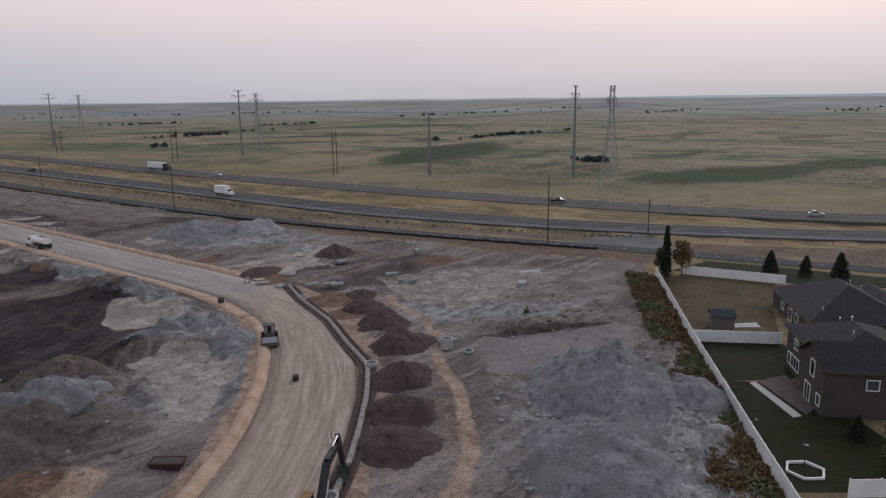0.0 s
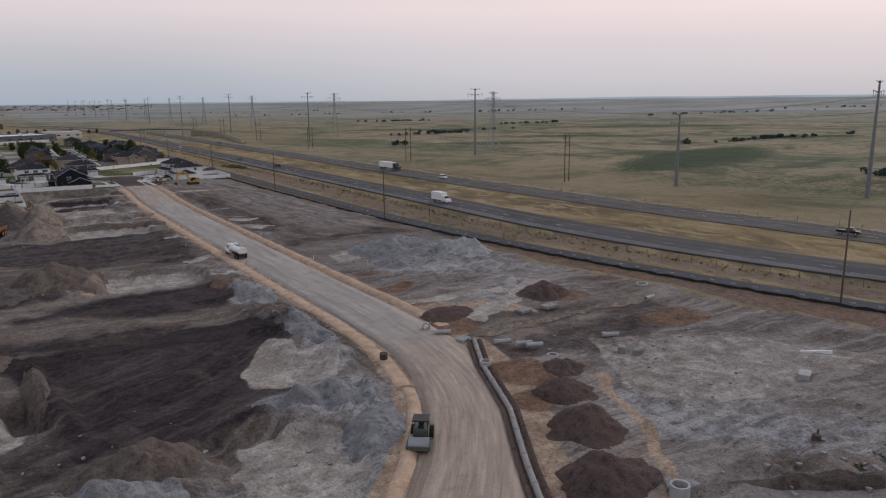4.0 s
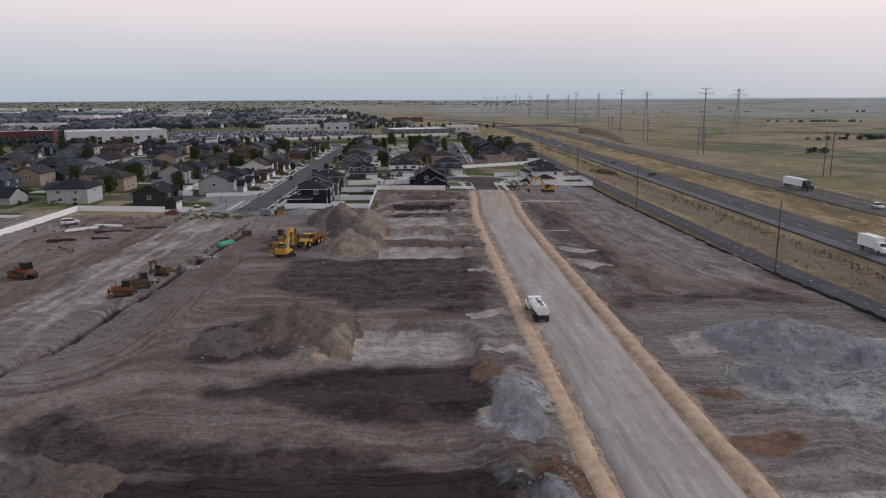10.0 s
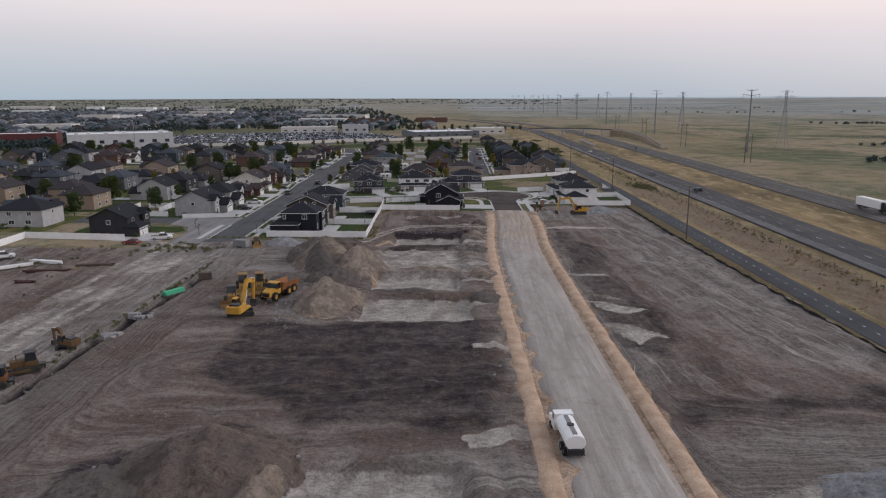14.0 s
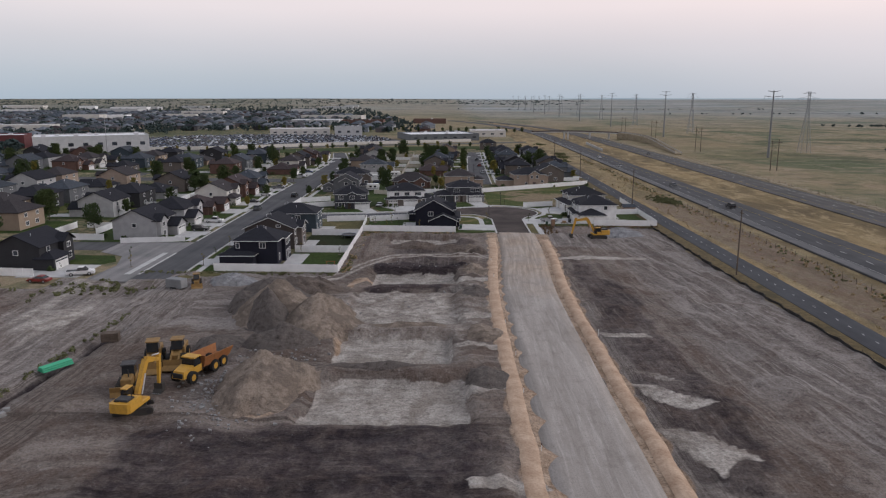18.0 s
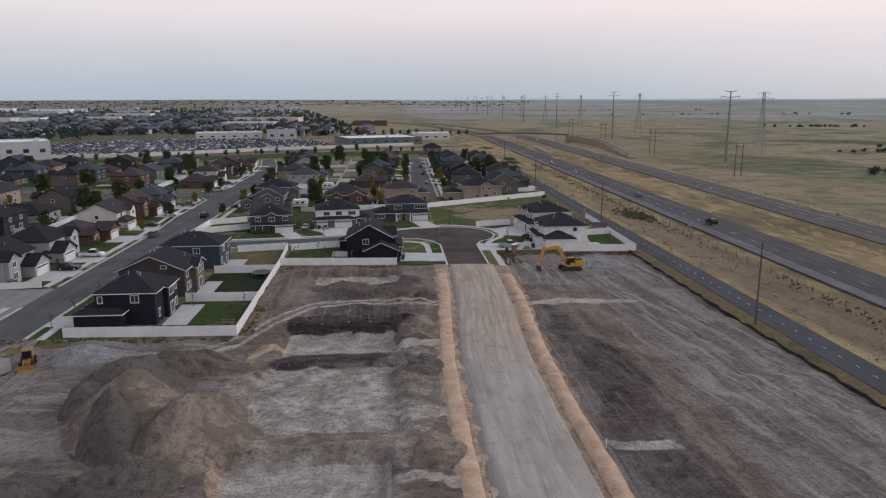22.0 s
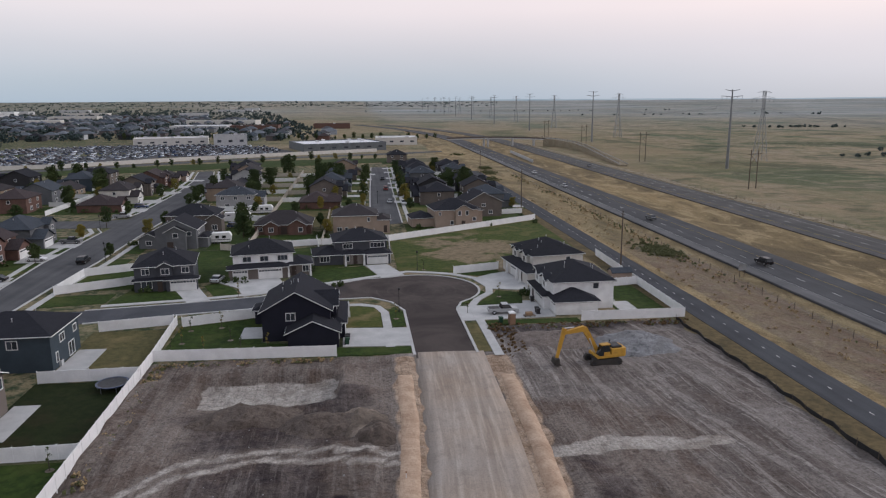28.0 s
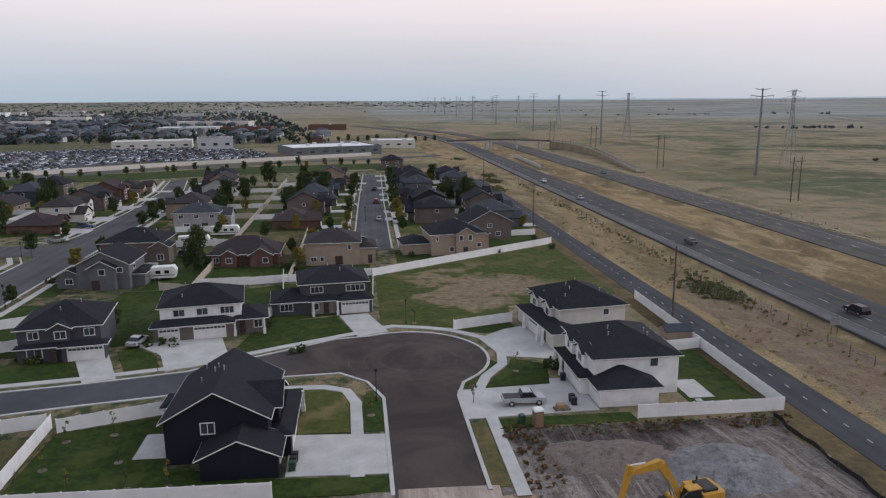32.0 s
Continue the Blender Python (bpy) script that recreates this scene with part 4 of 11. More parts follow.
# clay shoulders of the haul road and round the pipe trench
clay = np.maximum(clay, 0.62 * poly(MX, MY, [(84.5, 126.5), (93.9, 124.6), (99.8, 120.8), (105.2, 113.6), (103.8, 111.4), (93.6, 119.0), (85.5, 120.5)], 1.5))
dark = np.maximum(dark, 0.55 * poly(BX_, BY_, [(88, 104), (96, 103.5), (128, 104), (124, 96), (104, 92), (94, 94), (88, 96)], 3.0))
brown = np.maximum(brown, 0.8 * poly(BX_, BY_, [(97, 118), (128, 128), (131, 118), (110, 110)], 3.0))
wav_ = near_road + 0.5 * value_noise(XX, YY, 4.0, 61)
clay = np.maximum(clay, (smoothstep(5.0, 5.9, wav_) * (1 - smoothstep(8.2, 9.4, wav_))) * (side < 0) * (YY < 352))
clay = np.maximum(clay, (smoothstep(5.0, 5.9, wav_) * (1 - smoothstep(8.6, 9.8, wav_))) * (side > 0) * (YY < 352))
clay = np.maximum(clay, 0.38 * (1 - smoothstep(17.5, 20.5, near_road + 2 * value_noise(XX, YY, 5, 53))) * (side > 0) * (YY < 92) * (XX > 24))
clay = np.maximum(clay, 0.8 * (1 - smoothstep(0.4, 1.5, np.abs(near_road - 18.2 + 1.6 * value_noise(XX, YY, 7, 54)))) * (side > 0) * (YY < 84) * (XX > 30))
for cx, cy, rx, ry in ((26, 62, 5, 5), (42, 170, 2, 5), (43, 236, 2.5, 7), (45, 256, 2, 6), (45.6, 299, 0.9, 5)):
    clay = np.maximum(clay, 0.8 * oval(BX_, BY_, cx, cy, rx, ry))
lane = smoothstep(-3, 3, XX - 88) * smoothstep(150, 200, YY) + (1 - smoothstep(2, 16, XX)) * smoothstep(150, 190, YY)
lane = np.clip(np.maximum(lane, smoothstep(300, 310, YY) * (XX > 38)), 0, 1)
brown = np.maximum(brown, 0.8 * rect(WX, WY, 74, 98, 36, 54, 2.0, 28))
pale = np.maximum(pale, 0.44 * oval(BX_, BY_, 108, 78, 24, 12, 25))
# two wheel ruts that swing past the fence corner into the road
rut = np.zeros(XX.shape)
for w_ in (-1.1, 1.1):
    yy_ = np.interp(XX, (24, 35, 39.5, 44, 49, 58.7, 74), (292.6, 296.3, 302.0, 313.0, 320.5, 323.6, 320.6))
    slope_ = np.interp(XX, (24, 35, 39.5, 44, 49, 58.7, 74), (0.3, 0.8, 2.2, 2.0, 0.9, 0.1, -0.2))
    d_ = np.abs(YY - yy_ - w_ * np.sqrt(1 + slope_ ** 2)) / np.sqrt(1 + slope_ ** 2)
    rut = np.maximum(rut, (1 - smoothstep(0.30, 0.70, d_)) * (XX > 20) * (XX < 75))
band_ = 1 - smoothstep(2.2, 3.4, np.abs(YY - yy_) / np.sqrt(1 + slope_ ** 2) + 0.5 * value_noise(XX, YY, 3.0, 95))
lane_tan = 0.40 * band_ * (XX > 22) * (XX < 73)
pale = np.maximum(pale, lane_tan)
pale = np.maximum(pale, rut * np.where(XX < 37, 0.56, 0.68))
# the unpaved street in the west, and the open ditch beside it
west = 1 - smoothstep(6.5, 9.0, np.abs(XX - np.interp(YY, (120, 200, 300), (-10, -8.5, -9.5))))
pale = np.maximum(pale, (0.47 + 0.18 * value_noise(XX, YY * 0.15, 1.6, 71) + 0.08 * value_noise(XX, YY, 9, 72)) * west * (YY > 60) * (YY < 300))
ditch_x = np.interp(YY, (150, 170, 210, 262, 285), (-3, 1.8, 4.6, 7.1, 8.2))
ditch = (1 - smoothstep(0.5, 1.5, np.abs(XX - ditch_x))) * smoothstep(140, 150, YY) * (1 - smoothstep(262, 268, YY))
dig += -1.3 * ditch
dark = np.maximum(dark, ditch * 0.8)
flat_road = 1 - smoothstep(8.8, 11.0, near_road)
dark *= 1 - 0.9 * rut
rough_ = SITE * (1 - flat_road) * (1 - 0.85 * np.clip(pale, 0, 1)) * (1 - 0.9 * pad_)
HH -= 1.0 * poly(WX, WY, [(44.9, 91), (53, 92.5), (57, 86.4), (52.6, 78), (45.0, 69), (41.4, 67.5), (43.2, 76), (43.2, 86)], 3.0)
bumps = 0.38 * value_noise(XX, YY, 6.5, 1) + 0.24 * value_noise(XX, YY, 2.9, 2) + 0.13 * value_noise(XX, YY, 1.4, 3)
HH += SITE * dig * (1 - flat_road) + rough_ * bumps
HH += SITE * (1 - smoothstep(0.8, 2.6, np.abs(near_road - 7.6))) * (side < 0) * 0.30
# the broken ground of the grey rubble and of the mixed heaps
for cx, cy, rx, ry, rot, a_ in ((36, 176, 13, 9, 20, 0.9), (112, 155, 16, 24, 0, 0.8), (30, 77, 15, 12, 30, 0.9), (104, 66, 20, 12, 0, 0.6), (70, 30, 22, 11, 28, 1.1), (90, 56, 18, 3, -34, 1.0), (66, 145, 5, 30, 0, 1.0), (66, 120, 6, 16, 0, 1.2), (68, 230, 3.5, 60, 0, 0.7), (58, 95, 11, 5, 0, 1.2), (45, 86, 16, 13, 30, 0.6), (18, 130, 16, 6, 0, 1.0), (68, 320, 3.5, 30, 0, 0.6)):
    HH += SITE * oval(XX, YY, cx, cy, rx, ry, rot, 0.6) * a_ * (0.95 * np.abs(value_noise(XX, YY, 4.6, 5)) + 0.75 * np.abs(value_noise(XX, YY, 2.3, 6)) + 0.3 * value_noise(XX, YY, 1.2, 7)) * (1 - flat_road)
HH -= 2.6 * rect(XX, YY, 26.6, 28.6, 107.0, 116.0, 0.9, 8)
HH += 1.2 * rect(XX + 0.5 * (WX - XX), YY, 30.4, 31.0, 104.0, 126.0, 1.4, 5)
HH -= 0.12 * (SITE > 0.5) * (1 - smoothstep(4.6, 6.6, near_road))
hwy_x = np.array([hwy(v) for v in GY])[:, None] * np.ones(XX.shape)
gold = smoothstep(-1, 1, XX - np.minimum(east_x, trail_x)) * np.maximum(1 - smoothstep(52, 70, XX - hwy_x), 0.75 * (1 - smoothstep(60, 260, XX - hwy_x)) * (0.5 + 0.5 * value_noise(XX, YY, 60, 52)))
gold = np.maximum(gold, 0.9 * (slant > -1.5) * smoothstep(-20, 0, YY) * (XX < trail_x + 3))
wet = np.zeros(XX.shape)
for cx, cy, rx, ry, rot, v_ in ((425, 318, 130, 40, 20, 0.74), (371, 300, 70, 18, 20, 0.8), (690, 405, 90, 16, 165, 0.9), (360, 98, 80, 30, 160, 0.72), (460, 60, 60, 30, 160, 0.68), (560, 560, 120, 40, 150, 0.6), (420, 520, 90, 30, 150, 0.6), (800, 700, 200, 60, 150, 0.6), (147, 425, 6, 12, 0, 0.62), (178, 300, 4, 80, 0, 0.3), (520, 830, 160, 50, 160, 0.55), (330, 200, 60, 110, 20, 0.46), (370, 90, 60, 90, 10, 0.46)):
    wet = np.maximum(wet, v_ * oval(XX, YY, cx, cy, rx, ry, rot, 0.5))
far_haze = smoothstep(650, 2600, np.hypot(XX, YY)) * (0.75 + 0.25 * value_noise(XX, YY, 300, 81))        # haze painted into the far ground, growing with distance
town = (1 - smoothstep(-20, 60, XX - 100)) * smoothstep(310, 330, YY)
gold = np.maximum(gold, 0.25 * town)
wet = np.maximum(wet, 0.5 * town * (YY < 700))
far_haze = far_haze * (1 - 0.4 * town)
wet = np.maximum(wet, 0.44 * town * (1 - smoothstep(-150, 120, XX + 0.22 * (YY - 1150) + 120 * value_noise(XX, YY, 160, 85))) * smoothstep(900, 1200, YY))
wet = np.maximum(wet, 0.55 * town * (1 - smoothstep(-200, 60, XX + 120 * value_noise(XX, YY, 160, 84))) * smoothstep(600, 640, YY) * (1 - smoothstep(900, 1500, YY)))
verge_ = smoothstep(1.5, 4.0, XX - trail_x - 5) * (1 - smoothstep(-9, -6, XX - hwy_x)) * (1 - smoothstep(95, 140, YY + 12 * value_noise(XX, YY, 14, 96)))
SITE = np.maximum(SITE, 0.62 * verge_)
brown = np.maximum(brown, 0.95 * verge_)
rust = np.maximum(rust, 0.55 * verge_)
wedge_ = smoothstep(0.0, 1.5, XX - east_x) * (1 - smoothstep(-1.0, 0.5, XX - trail_x)) * (YY > 55) * (YY < 190)
SITE = np.maximum(SITE, 0.62 * wedge_)
brown = np.maximum(brown, 0.9 * wedge_)
rust = np.maximum(rust, 0.62 * wedge_)
gold *= 1 - 0.45 * wedge_
wet = np.maximum(wet, wedge_ * (0.26 + 0.2 * value_noise(XX, YY, 9, 98)))
strip_ = smoothstep(0.5, 3.0, XX - trail_x - 6) * (1 - smoothstep(-3, 0, XX - hwy_x)) * (YY > 60)
near_ = 1 - 0.55 * smoothstep(400, 520, YY)
gold *= 1 - 0.42 * strip_ * near_
wet = np.maximum(wet, strip_ * near_ * (0.27 + 0.22 * value_noise(XX, YY, 16, 97)))
SITE = np.maximum(SITE, 0.52 * strip_ * near_)
brown = np.maximum(brown, 0.9 * strip_)
rust = np.maximum(rust, 0.48 * strip_)
HH += (1 - SITE) * (XX > 137) * 0.5 * value_noise(XX, YY, 22, 9) * smoothstep(240, 300, XX)
HH -= 0.7 * (1 - smoothstep(2, 7, np.abs(XX - hwy_x + 6))) * (XX > 130)        # verge swale
HH -= 0.9 * (1 - smoothstep(4, 11, np.abs(XX - hwy_x - 29))) * (XX > 130)      # median

HH += far_rise(XX, YY)

ny_, nx_ = XX.shape
verts_ = np.stack([XX, YY, HH], -1).reshape(-1, 3)
ii_ = (np.arange(ny_ - 1)[:, None] * nx_ + np.arange(nx_ - 1)[None, :]).reshape(-1)
quads_ = np.stack([ii_, ii_ + 1, ii_ + nx_ + 1, ii_ + nx_], -1)
gm = bpy.data.meshes.new("ground")
gm.vertices.add(len(verts_))
gm.vertices.foreach_set("co", verts_.ravel())
gm.loops.add(quads_.size)
gm.loops.foreach_set("vertex_index", quads_.ravel().astype(np.int32))
gm.polygons.add(len(quads_))
gm.polygons.foreach_set("loop_start", np.arange(0, quads_.size, 4, dtype=np.int32))
gm.update(calc_edges=True)
smooth(gm)
# flow of the wheel tracks: across (first value) and along (second); loops at the west end of the dark fields
yc_ = np.where(YY < 176, 143.0, 207.0)
loop_ = np.where(XX > 24, np.abs(YY - yc_), np.hypot(XX - 24, YY - yc_))
slope_a = YY - 0.55 * (XX - 30) - 0.006 * (XX - 30) ** 2
a_x = np.where((YY > 92) & (YY < 230) & (XX < 72), loop_, YY + 0.08 * XX + 2.0 * np.sin(XX / 23.0))
b_x = XX + 40 * (YY > yc_)
a_y = XX + np.where(XX > 88, 0.16 * (YY - 250) * np.clip((XX - 88) / 30, 0, 1.2), 0) + 1.2 * np.sin(YY / 41.0)
low_ = rect(XX, YY, 26, 66, 90, 126, 9.0)        # in the southern dark field the lines sweep aslant
a_x = a_x * (1 - low_) + (slope_a + 40) * low_
across_ = a_x * (1 - lane) + (a_y + 300) * lane + (1 - 0.75 * lane) * (0.7 * value_noise(XX, YY, 9, 41) + 2.0 * value_noise(XX, YY, 31, 42))
along_ = b_x * (1 - lane) + (YY + 300) * lane
for nm_, ch_ in (("flow", (across_, along_, XX * 0, XX * 0)),):
    at_ = gm.color_attributes.new(nm_, "FLOAT_COLOR", "POINT")
    at_.data.foreach_set("color", np.stack(ch_, -1).reshape(-1).astype(np.float32))
# the alpha of soil_c carries the painted distance haze
for nm_, ch_ in (("soil_a", (clay, pale, dark, lane)), ("soil_b", (SITE, wet, gold, level_)), ("soil_c", (brown, rubble, rust, far_haze))):
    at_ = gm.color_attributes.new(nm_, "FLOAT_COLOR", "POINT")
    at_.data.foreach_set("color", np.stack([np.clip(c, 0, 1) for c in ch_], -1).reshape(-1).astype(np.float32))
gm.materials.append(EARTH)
ground = tagged(new("ground", gm), "bare graded grey-brown soil running into dry grass plain", "ground", "", "structure")

# ---- the distance: a low glowing ring beyond the plain, haze painted as its colour ----
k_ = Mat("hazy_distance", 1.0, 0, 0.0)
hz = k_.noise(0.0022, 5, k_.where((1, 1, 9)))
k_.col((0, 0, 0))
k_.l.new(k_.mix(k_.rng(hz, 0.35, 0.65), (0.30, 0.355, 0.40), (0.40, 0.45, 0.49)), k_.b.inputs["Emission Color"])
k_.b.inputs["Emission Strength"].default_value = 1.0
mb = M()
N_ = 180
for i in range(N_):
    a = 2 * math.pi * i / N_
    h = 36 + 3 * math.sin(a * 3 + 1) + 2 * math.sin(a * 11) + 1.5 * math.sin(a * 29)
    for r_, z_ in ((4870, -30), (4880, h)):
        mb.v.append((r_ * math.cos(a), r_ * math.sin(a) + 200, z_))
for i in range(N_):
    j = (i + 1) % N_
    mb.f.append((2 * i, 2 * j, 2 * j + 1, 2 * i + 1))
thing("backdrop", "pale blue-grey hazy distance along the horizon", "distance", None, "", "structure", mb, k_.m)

# pale sheets of water near the skyline
WATER = Mat("still_water", 0.12, 0, 0.6)
WATER.col(WATER.mix(WATER.rng(WATER.noise(0.004, 3), 0.4, 0.6), (0.10, 0.12, 0.135), (0.20, 0.22, 0.235)))
for a0, a1, r0, r1 in ((59, 70.5, 4480, 4560), (53, 63, 4260, 4285), (12, 21, 4500, 4580), (66, 74, 4180, 4195), (30, 44, 4400, 4430)):
    mb = M()
    for i in range(13):
        a = radians(a0 + (a1 - a0) * i / 12)
        w = (r1 - r0) * (0.15 + 0.85 * math.sin(math.pi * i / 12) * (0.75 + 0.25 * math.sin(i * 2.3)))
        for r in (r0, r0 + w):
            x, y = r * math.cos(a), 200 + r * math.sin(a)
            mb.v.append((x, y, ground_z(x, y) + float(far_rise(x, y)) + 1.2))
    for i in range(12):
        mb.f.append((2 * i, 2 * i + 1, 2 * i + 3, 2 * i + 2))
    thing("water", "thin bright sheet of water far out on the plain", "water", None, "", "structure", mb, WATER.m)

# ---- haul road and its clay windrows ----
lft, rgt = offset(ROAD, -5.55), offset(ROAD, 5.55)
me = ribbon(lft, rgt, 0.06, 6, 0.05).mesh("dirt_road", DIRT_ROAD)
smooth(me)
at_ = me.color_attributes.new("flow", "FLOAT_COLOR", "POINT")
run_ = [0.0]
for a_, b_ in zip(ROAD, ROAD[1:]):
    run_.append(run_[-1] + (b_ - a_).length)
for i_ in range(len(me.vertices)):
    j_, c_ = divmod(i_, 9)
    at_.data[i_].color = (min(max(c_ - 1, 0), 6) * 1.85, run_[j_], 1.0 if ROAD[j_].y < 84 else max(0.0, 1.0 - (ROAD[j_].y - 84) / 45, min(0.6, (ROAD[j_].y - 270) / 60)), 0)
thing("dirt_road", "packed pale gravel haul road with tyre streaks, curving then straight", "road", None, "", "structure", me)


def ground_at(x, y):
    """The height of the real sheet."""
    i = min(max(int(np.searchsorted(GX, x)) - 1, 0), len(GX) - 2)
    j = min(max(int(np.searchsorted(GY, y)) - 1, 0), len(GY) - 2)
    fx, fy = (x - GX[i]) / (GX[i + 1] - GX[i]), (y - GY[j]) / (GY[j + 1] - GY[j])
    return float(HH[j, i] * (1 - fx) * (1 - fy) + HH[j, i + 1] * fx * (1 - fy) + HH[j + 1, i] * (1 - fx) * fy + HH[j + 1, i + 1] * fx * fy)


def windrow(d, i0, i1, w, h, seed, label, mat=None):
    """A low ragged ridge of soil along the road."""
    pts = ROAD[i0:i1]
    mb, rows, n = M(), [], 7
    r = random.Random(seed)
    tot = len(pts)
    for s_, (p, q) in enumerate(zip(offset(pts, d - w / 2), offset(pts, d + w / 2))):
        k = 0.85 + 0.25 * noise.noise((p[0] * 0.22, p[1] * 0.22, seed)) + 0.12 * noise.noise((p[0] * 0.8, p[1] * 0.8, seed))
        k *= min(1.0, s_ / 14, (tot - 1 - s_) / 6)
        wob = 0.4 * noise.noise((p[0] * 0.16, p[1] * 0.16, seed + 9)) + 0.15 * noise.noise((p[0] * 0.7, p[1] * 0.7, seed + 4))
        for i in range(n):
            f = i / (n - 1)
            x, y = p[0] + (q[0] - p[0]) * (f + wob * 0.22), p[1] + (q[1] - p[1]) * (f + wob * 0.22)
            z = max(0, math.sin(math.pi * f)) ** 1.5 * h * k + 0.12 * h * noise.noise((x * 1.1, y * 1.1, seed)) - (0.35 if i in (0, n - 1) else 0)
            mb.v.append((x, y, ground_at(x, y) + z + 0.03))
        rows.append(1)
    for j in range(len(rows) - 1):
        for i in range(n - 1):
            mb.f.append((j * n + i, j * n + i + 1, (j + 1) * n + i + 1, (j + 1) * n + i))
    me = smooth(mb.mesh("soil_windrow", mat or CLAY))
    thing("soil_windrow", label, "soil berm", None, "soil windrows along the haul road", "stuff", me)


def dense(pts, d=0.8):
    out = []
    for a, b in zip(pts, pts[1:]):
        n = max(1, int((b - a).length / d))
        out += [a.lerp(b, i / n) for i in range(n)]
    return out + [pts[-1]]


ROAD_FULL = ROAD
ROAD = dense(ROAD_FULL)
NR = len(ROAD)
windrow(-7.3, int(NR * 0.30), NR - 8, 3.0, 0.16, 3, "ragged orange-tan clay windrow beside the haul road")
windrow(7.5, int(NR * 0.36), NR - 8, 2.8, 0.55, 5, "ragged tan clay windrow with a rutted crest beside the haul road")
windrow(-6.6, 4, int(NR * 0.30), 2.2, 0.45, 8, "low clay ridge on the inside of the road bend")
windrow(-2.6, 4, int(NR * 0.28), 1.3, 0.15, 12, "thin brown rut ridge along the bend", RUT_SOIL)


# ---- heaps of soil ----
def heap(x, y, rx, ry, h, mat, label, rot=0.0, seed=1, peaks=1, sharp=1.0, category="soil mound", group="soil mounds"):
    """A heap tipped from many loads: several cones at rest angle, rills, clods and a ragged foot."""
    n, rings = 56, 20
    mb = M()
    r = random.Random(seed)
    lobes = [(r.uniform(-0.08, 0.08), r.uniform(-0.08, 0.08), 1.0, 1.0)]
    lobes += [(0.55 * math.cos(q * 2.4 + seed) * r.uniform(0.5, 1.1), 0.55 * math.sin(q * 2.4 + seed) * r.uniform(0.5, 1.1), r.uniform(0.5, 0.95), r.uniform(1.5, 2.3)) for q in range(peaks - 1)]
    c, s = math.cos(radians(rot)), math.sin(radians(rot))
    sc = 1.0 / max(rx, ry)
    for i in range(rings + 1):
        f = i / rings
        for j in range(n):
            a = 2 * math.pi * j / n
            edge = 1 + 0.30 * noise.noise((math.cos(a) * 1.4, math.sin(a) * 1.4, seed * 3.1)) + 0.13 * noise.noise((math.cos(a) * 4.5, math.sin(a) * 4.5, seed)) + 0.06 * noise.noise((math.cos(a) * 11, math.sin(a) * 11, seed))
            u, v = f * math.cos(a) * edge, f * math.sin(a) * edge
            z = 0.0
            for lx, ly, q, st in lobes:
                z = max(z, q - q * st * math.hypot(u - lx, v - ly))
            z *= min(1.0, (1 - f) * 5)
            X, Y = u * rx * c - v * ry * s, u * rx * s + v * ry * c
            k = min(1, (1 - f) * 3)
            z = h * max(0, z) + k * min(h, 5.0) * 0.13 * abs(noise.noise((X * 0.21, Y * 0.21, seed + 7))) + k * min(h, 2.5) * (0.16 * noise.noise((X * 0.45, Y * 0.45, seed)) + 0.11 * noise.noise((X * 1.0, Y * 1.0, seed + 2)) + 0.07 * abs(noise.noise((X * 2.2, Y * 2.2, seed + 5))))
            mb.v.append((X, Y, ground_at(x + X, y + Y) - ground_z(x, y) + max(0.02 * k, z) - (0.3 if i == rings else 0)))
    for i in range(rings):
        for j in range(n):
            k = (j + 1) % n
            mb.f.append((i * n + j, (i + 1) * n + j, (i + 1) * n + k, i * n + k))
    me = smooth(mb.mesh("soil_mound", mat))
    return thing("soil_mound", label, category, on(x, y), group, "", me)


# ---- highway, trail and verge ----
YS = steps(-420, 1400, 6)
HW1 = ribbon([(hwy(y), y) for y in YS], [(hwy(y) + 16.8, y) for y in YS], 0.20, 4, 0.08, 1.2)
thing("highway_near", "two-lane grey asphalt highway carriageway with paved shoulders", "highway", None, "highway carriageways", "structure", HW1, HWY_NEAR)
HW2 = ribbon([(hwy(y) + gap(y), y) for y in YS], [(hwy(y) + gap(y) + 16.6, y) for y in YS], 0.20, 4, 0.08, 1.2)
thing("highway_far", "worn brownish-grey asphalt highway carriageway", "highway", None, "highway carriageways", "structure", HW2, HWY_FAR)
TY = steps(-160, 640, 8)
TR = ribbon([(trail(y), y) for y in TY], [(trail(y) + 6.0, y) for y in TY], 0.10, 3, 0.03)
thing("trail", "narrow dark asphalt cycle trail with a dashed centre line", "path", None, "", "structure", TR, TRAIL)
SH = ribbon([(silt_x(y) + 0.3, y) for y in TY], [(trail(y) - 0.05, y) for y in TY], 0.05, 3, 0.02)
thing("grass_shoulder", "ochre weedy grass shoulder along the trail", "shoulder", None, "", "structure", SH, mat_lawn("ochre_weeds", (0.085, 0.066, 0.034), (0.150, 0.112, 0.056), (0.052, 0.046, 0.026)))
laid("gravel_lot", [(156.5, 81), (169.9, 78.5), (179, 72.5), (176, 63.5), (160.5, 59.5), (154.6, 71.8)], 0.08, mat_asphalt("grey_gravel_lot", 0.135, 0.04), "grey gravel lot beside the trail", "gravel lot")


def dashes(name, fx, y0, y1, length, space, w, h, mat, label, clear=0.0):
    mb = M()
    y = y0
    while y < y1:
        a, b = y, min(y1, y + length)
        p = [(fx(a), a), (fx(b), b)]
        mb.slab([(p[0][0] - w / 2, a), (p[0][0] + w / 2, a), (p[1][0] + w / 2, b), (p[1][0] - w / 2, b)], lambda x, q: ground_z(x, q) + h - 0.02, lambda x, q: ground_z(x, q) + h)
        y += length + space
    thing(name, label, "road marking", None, "", "structure", mb, mat)


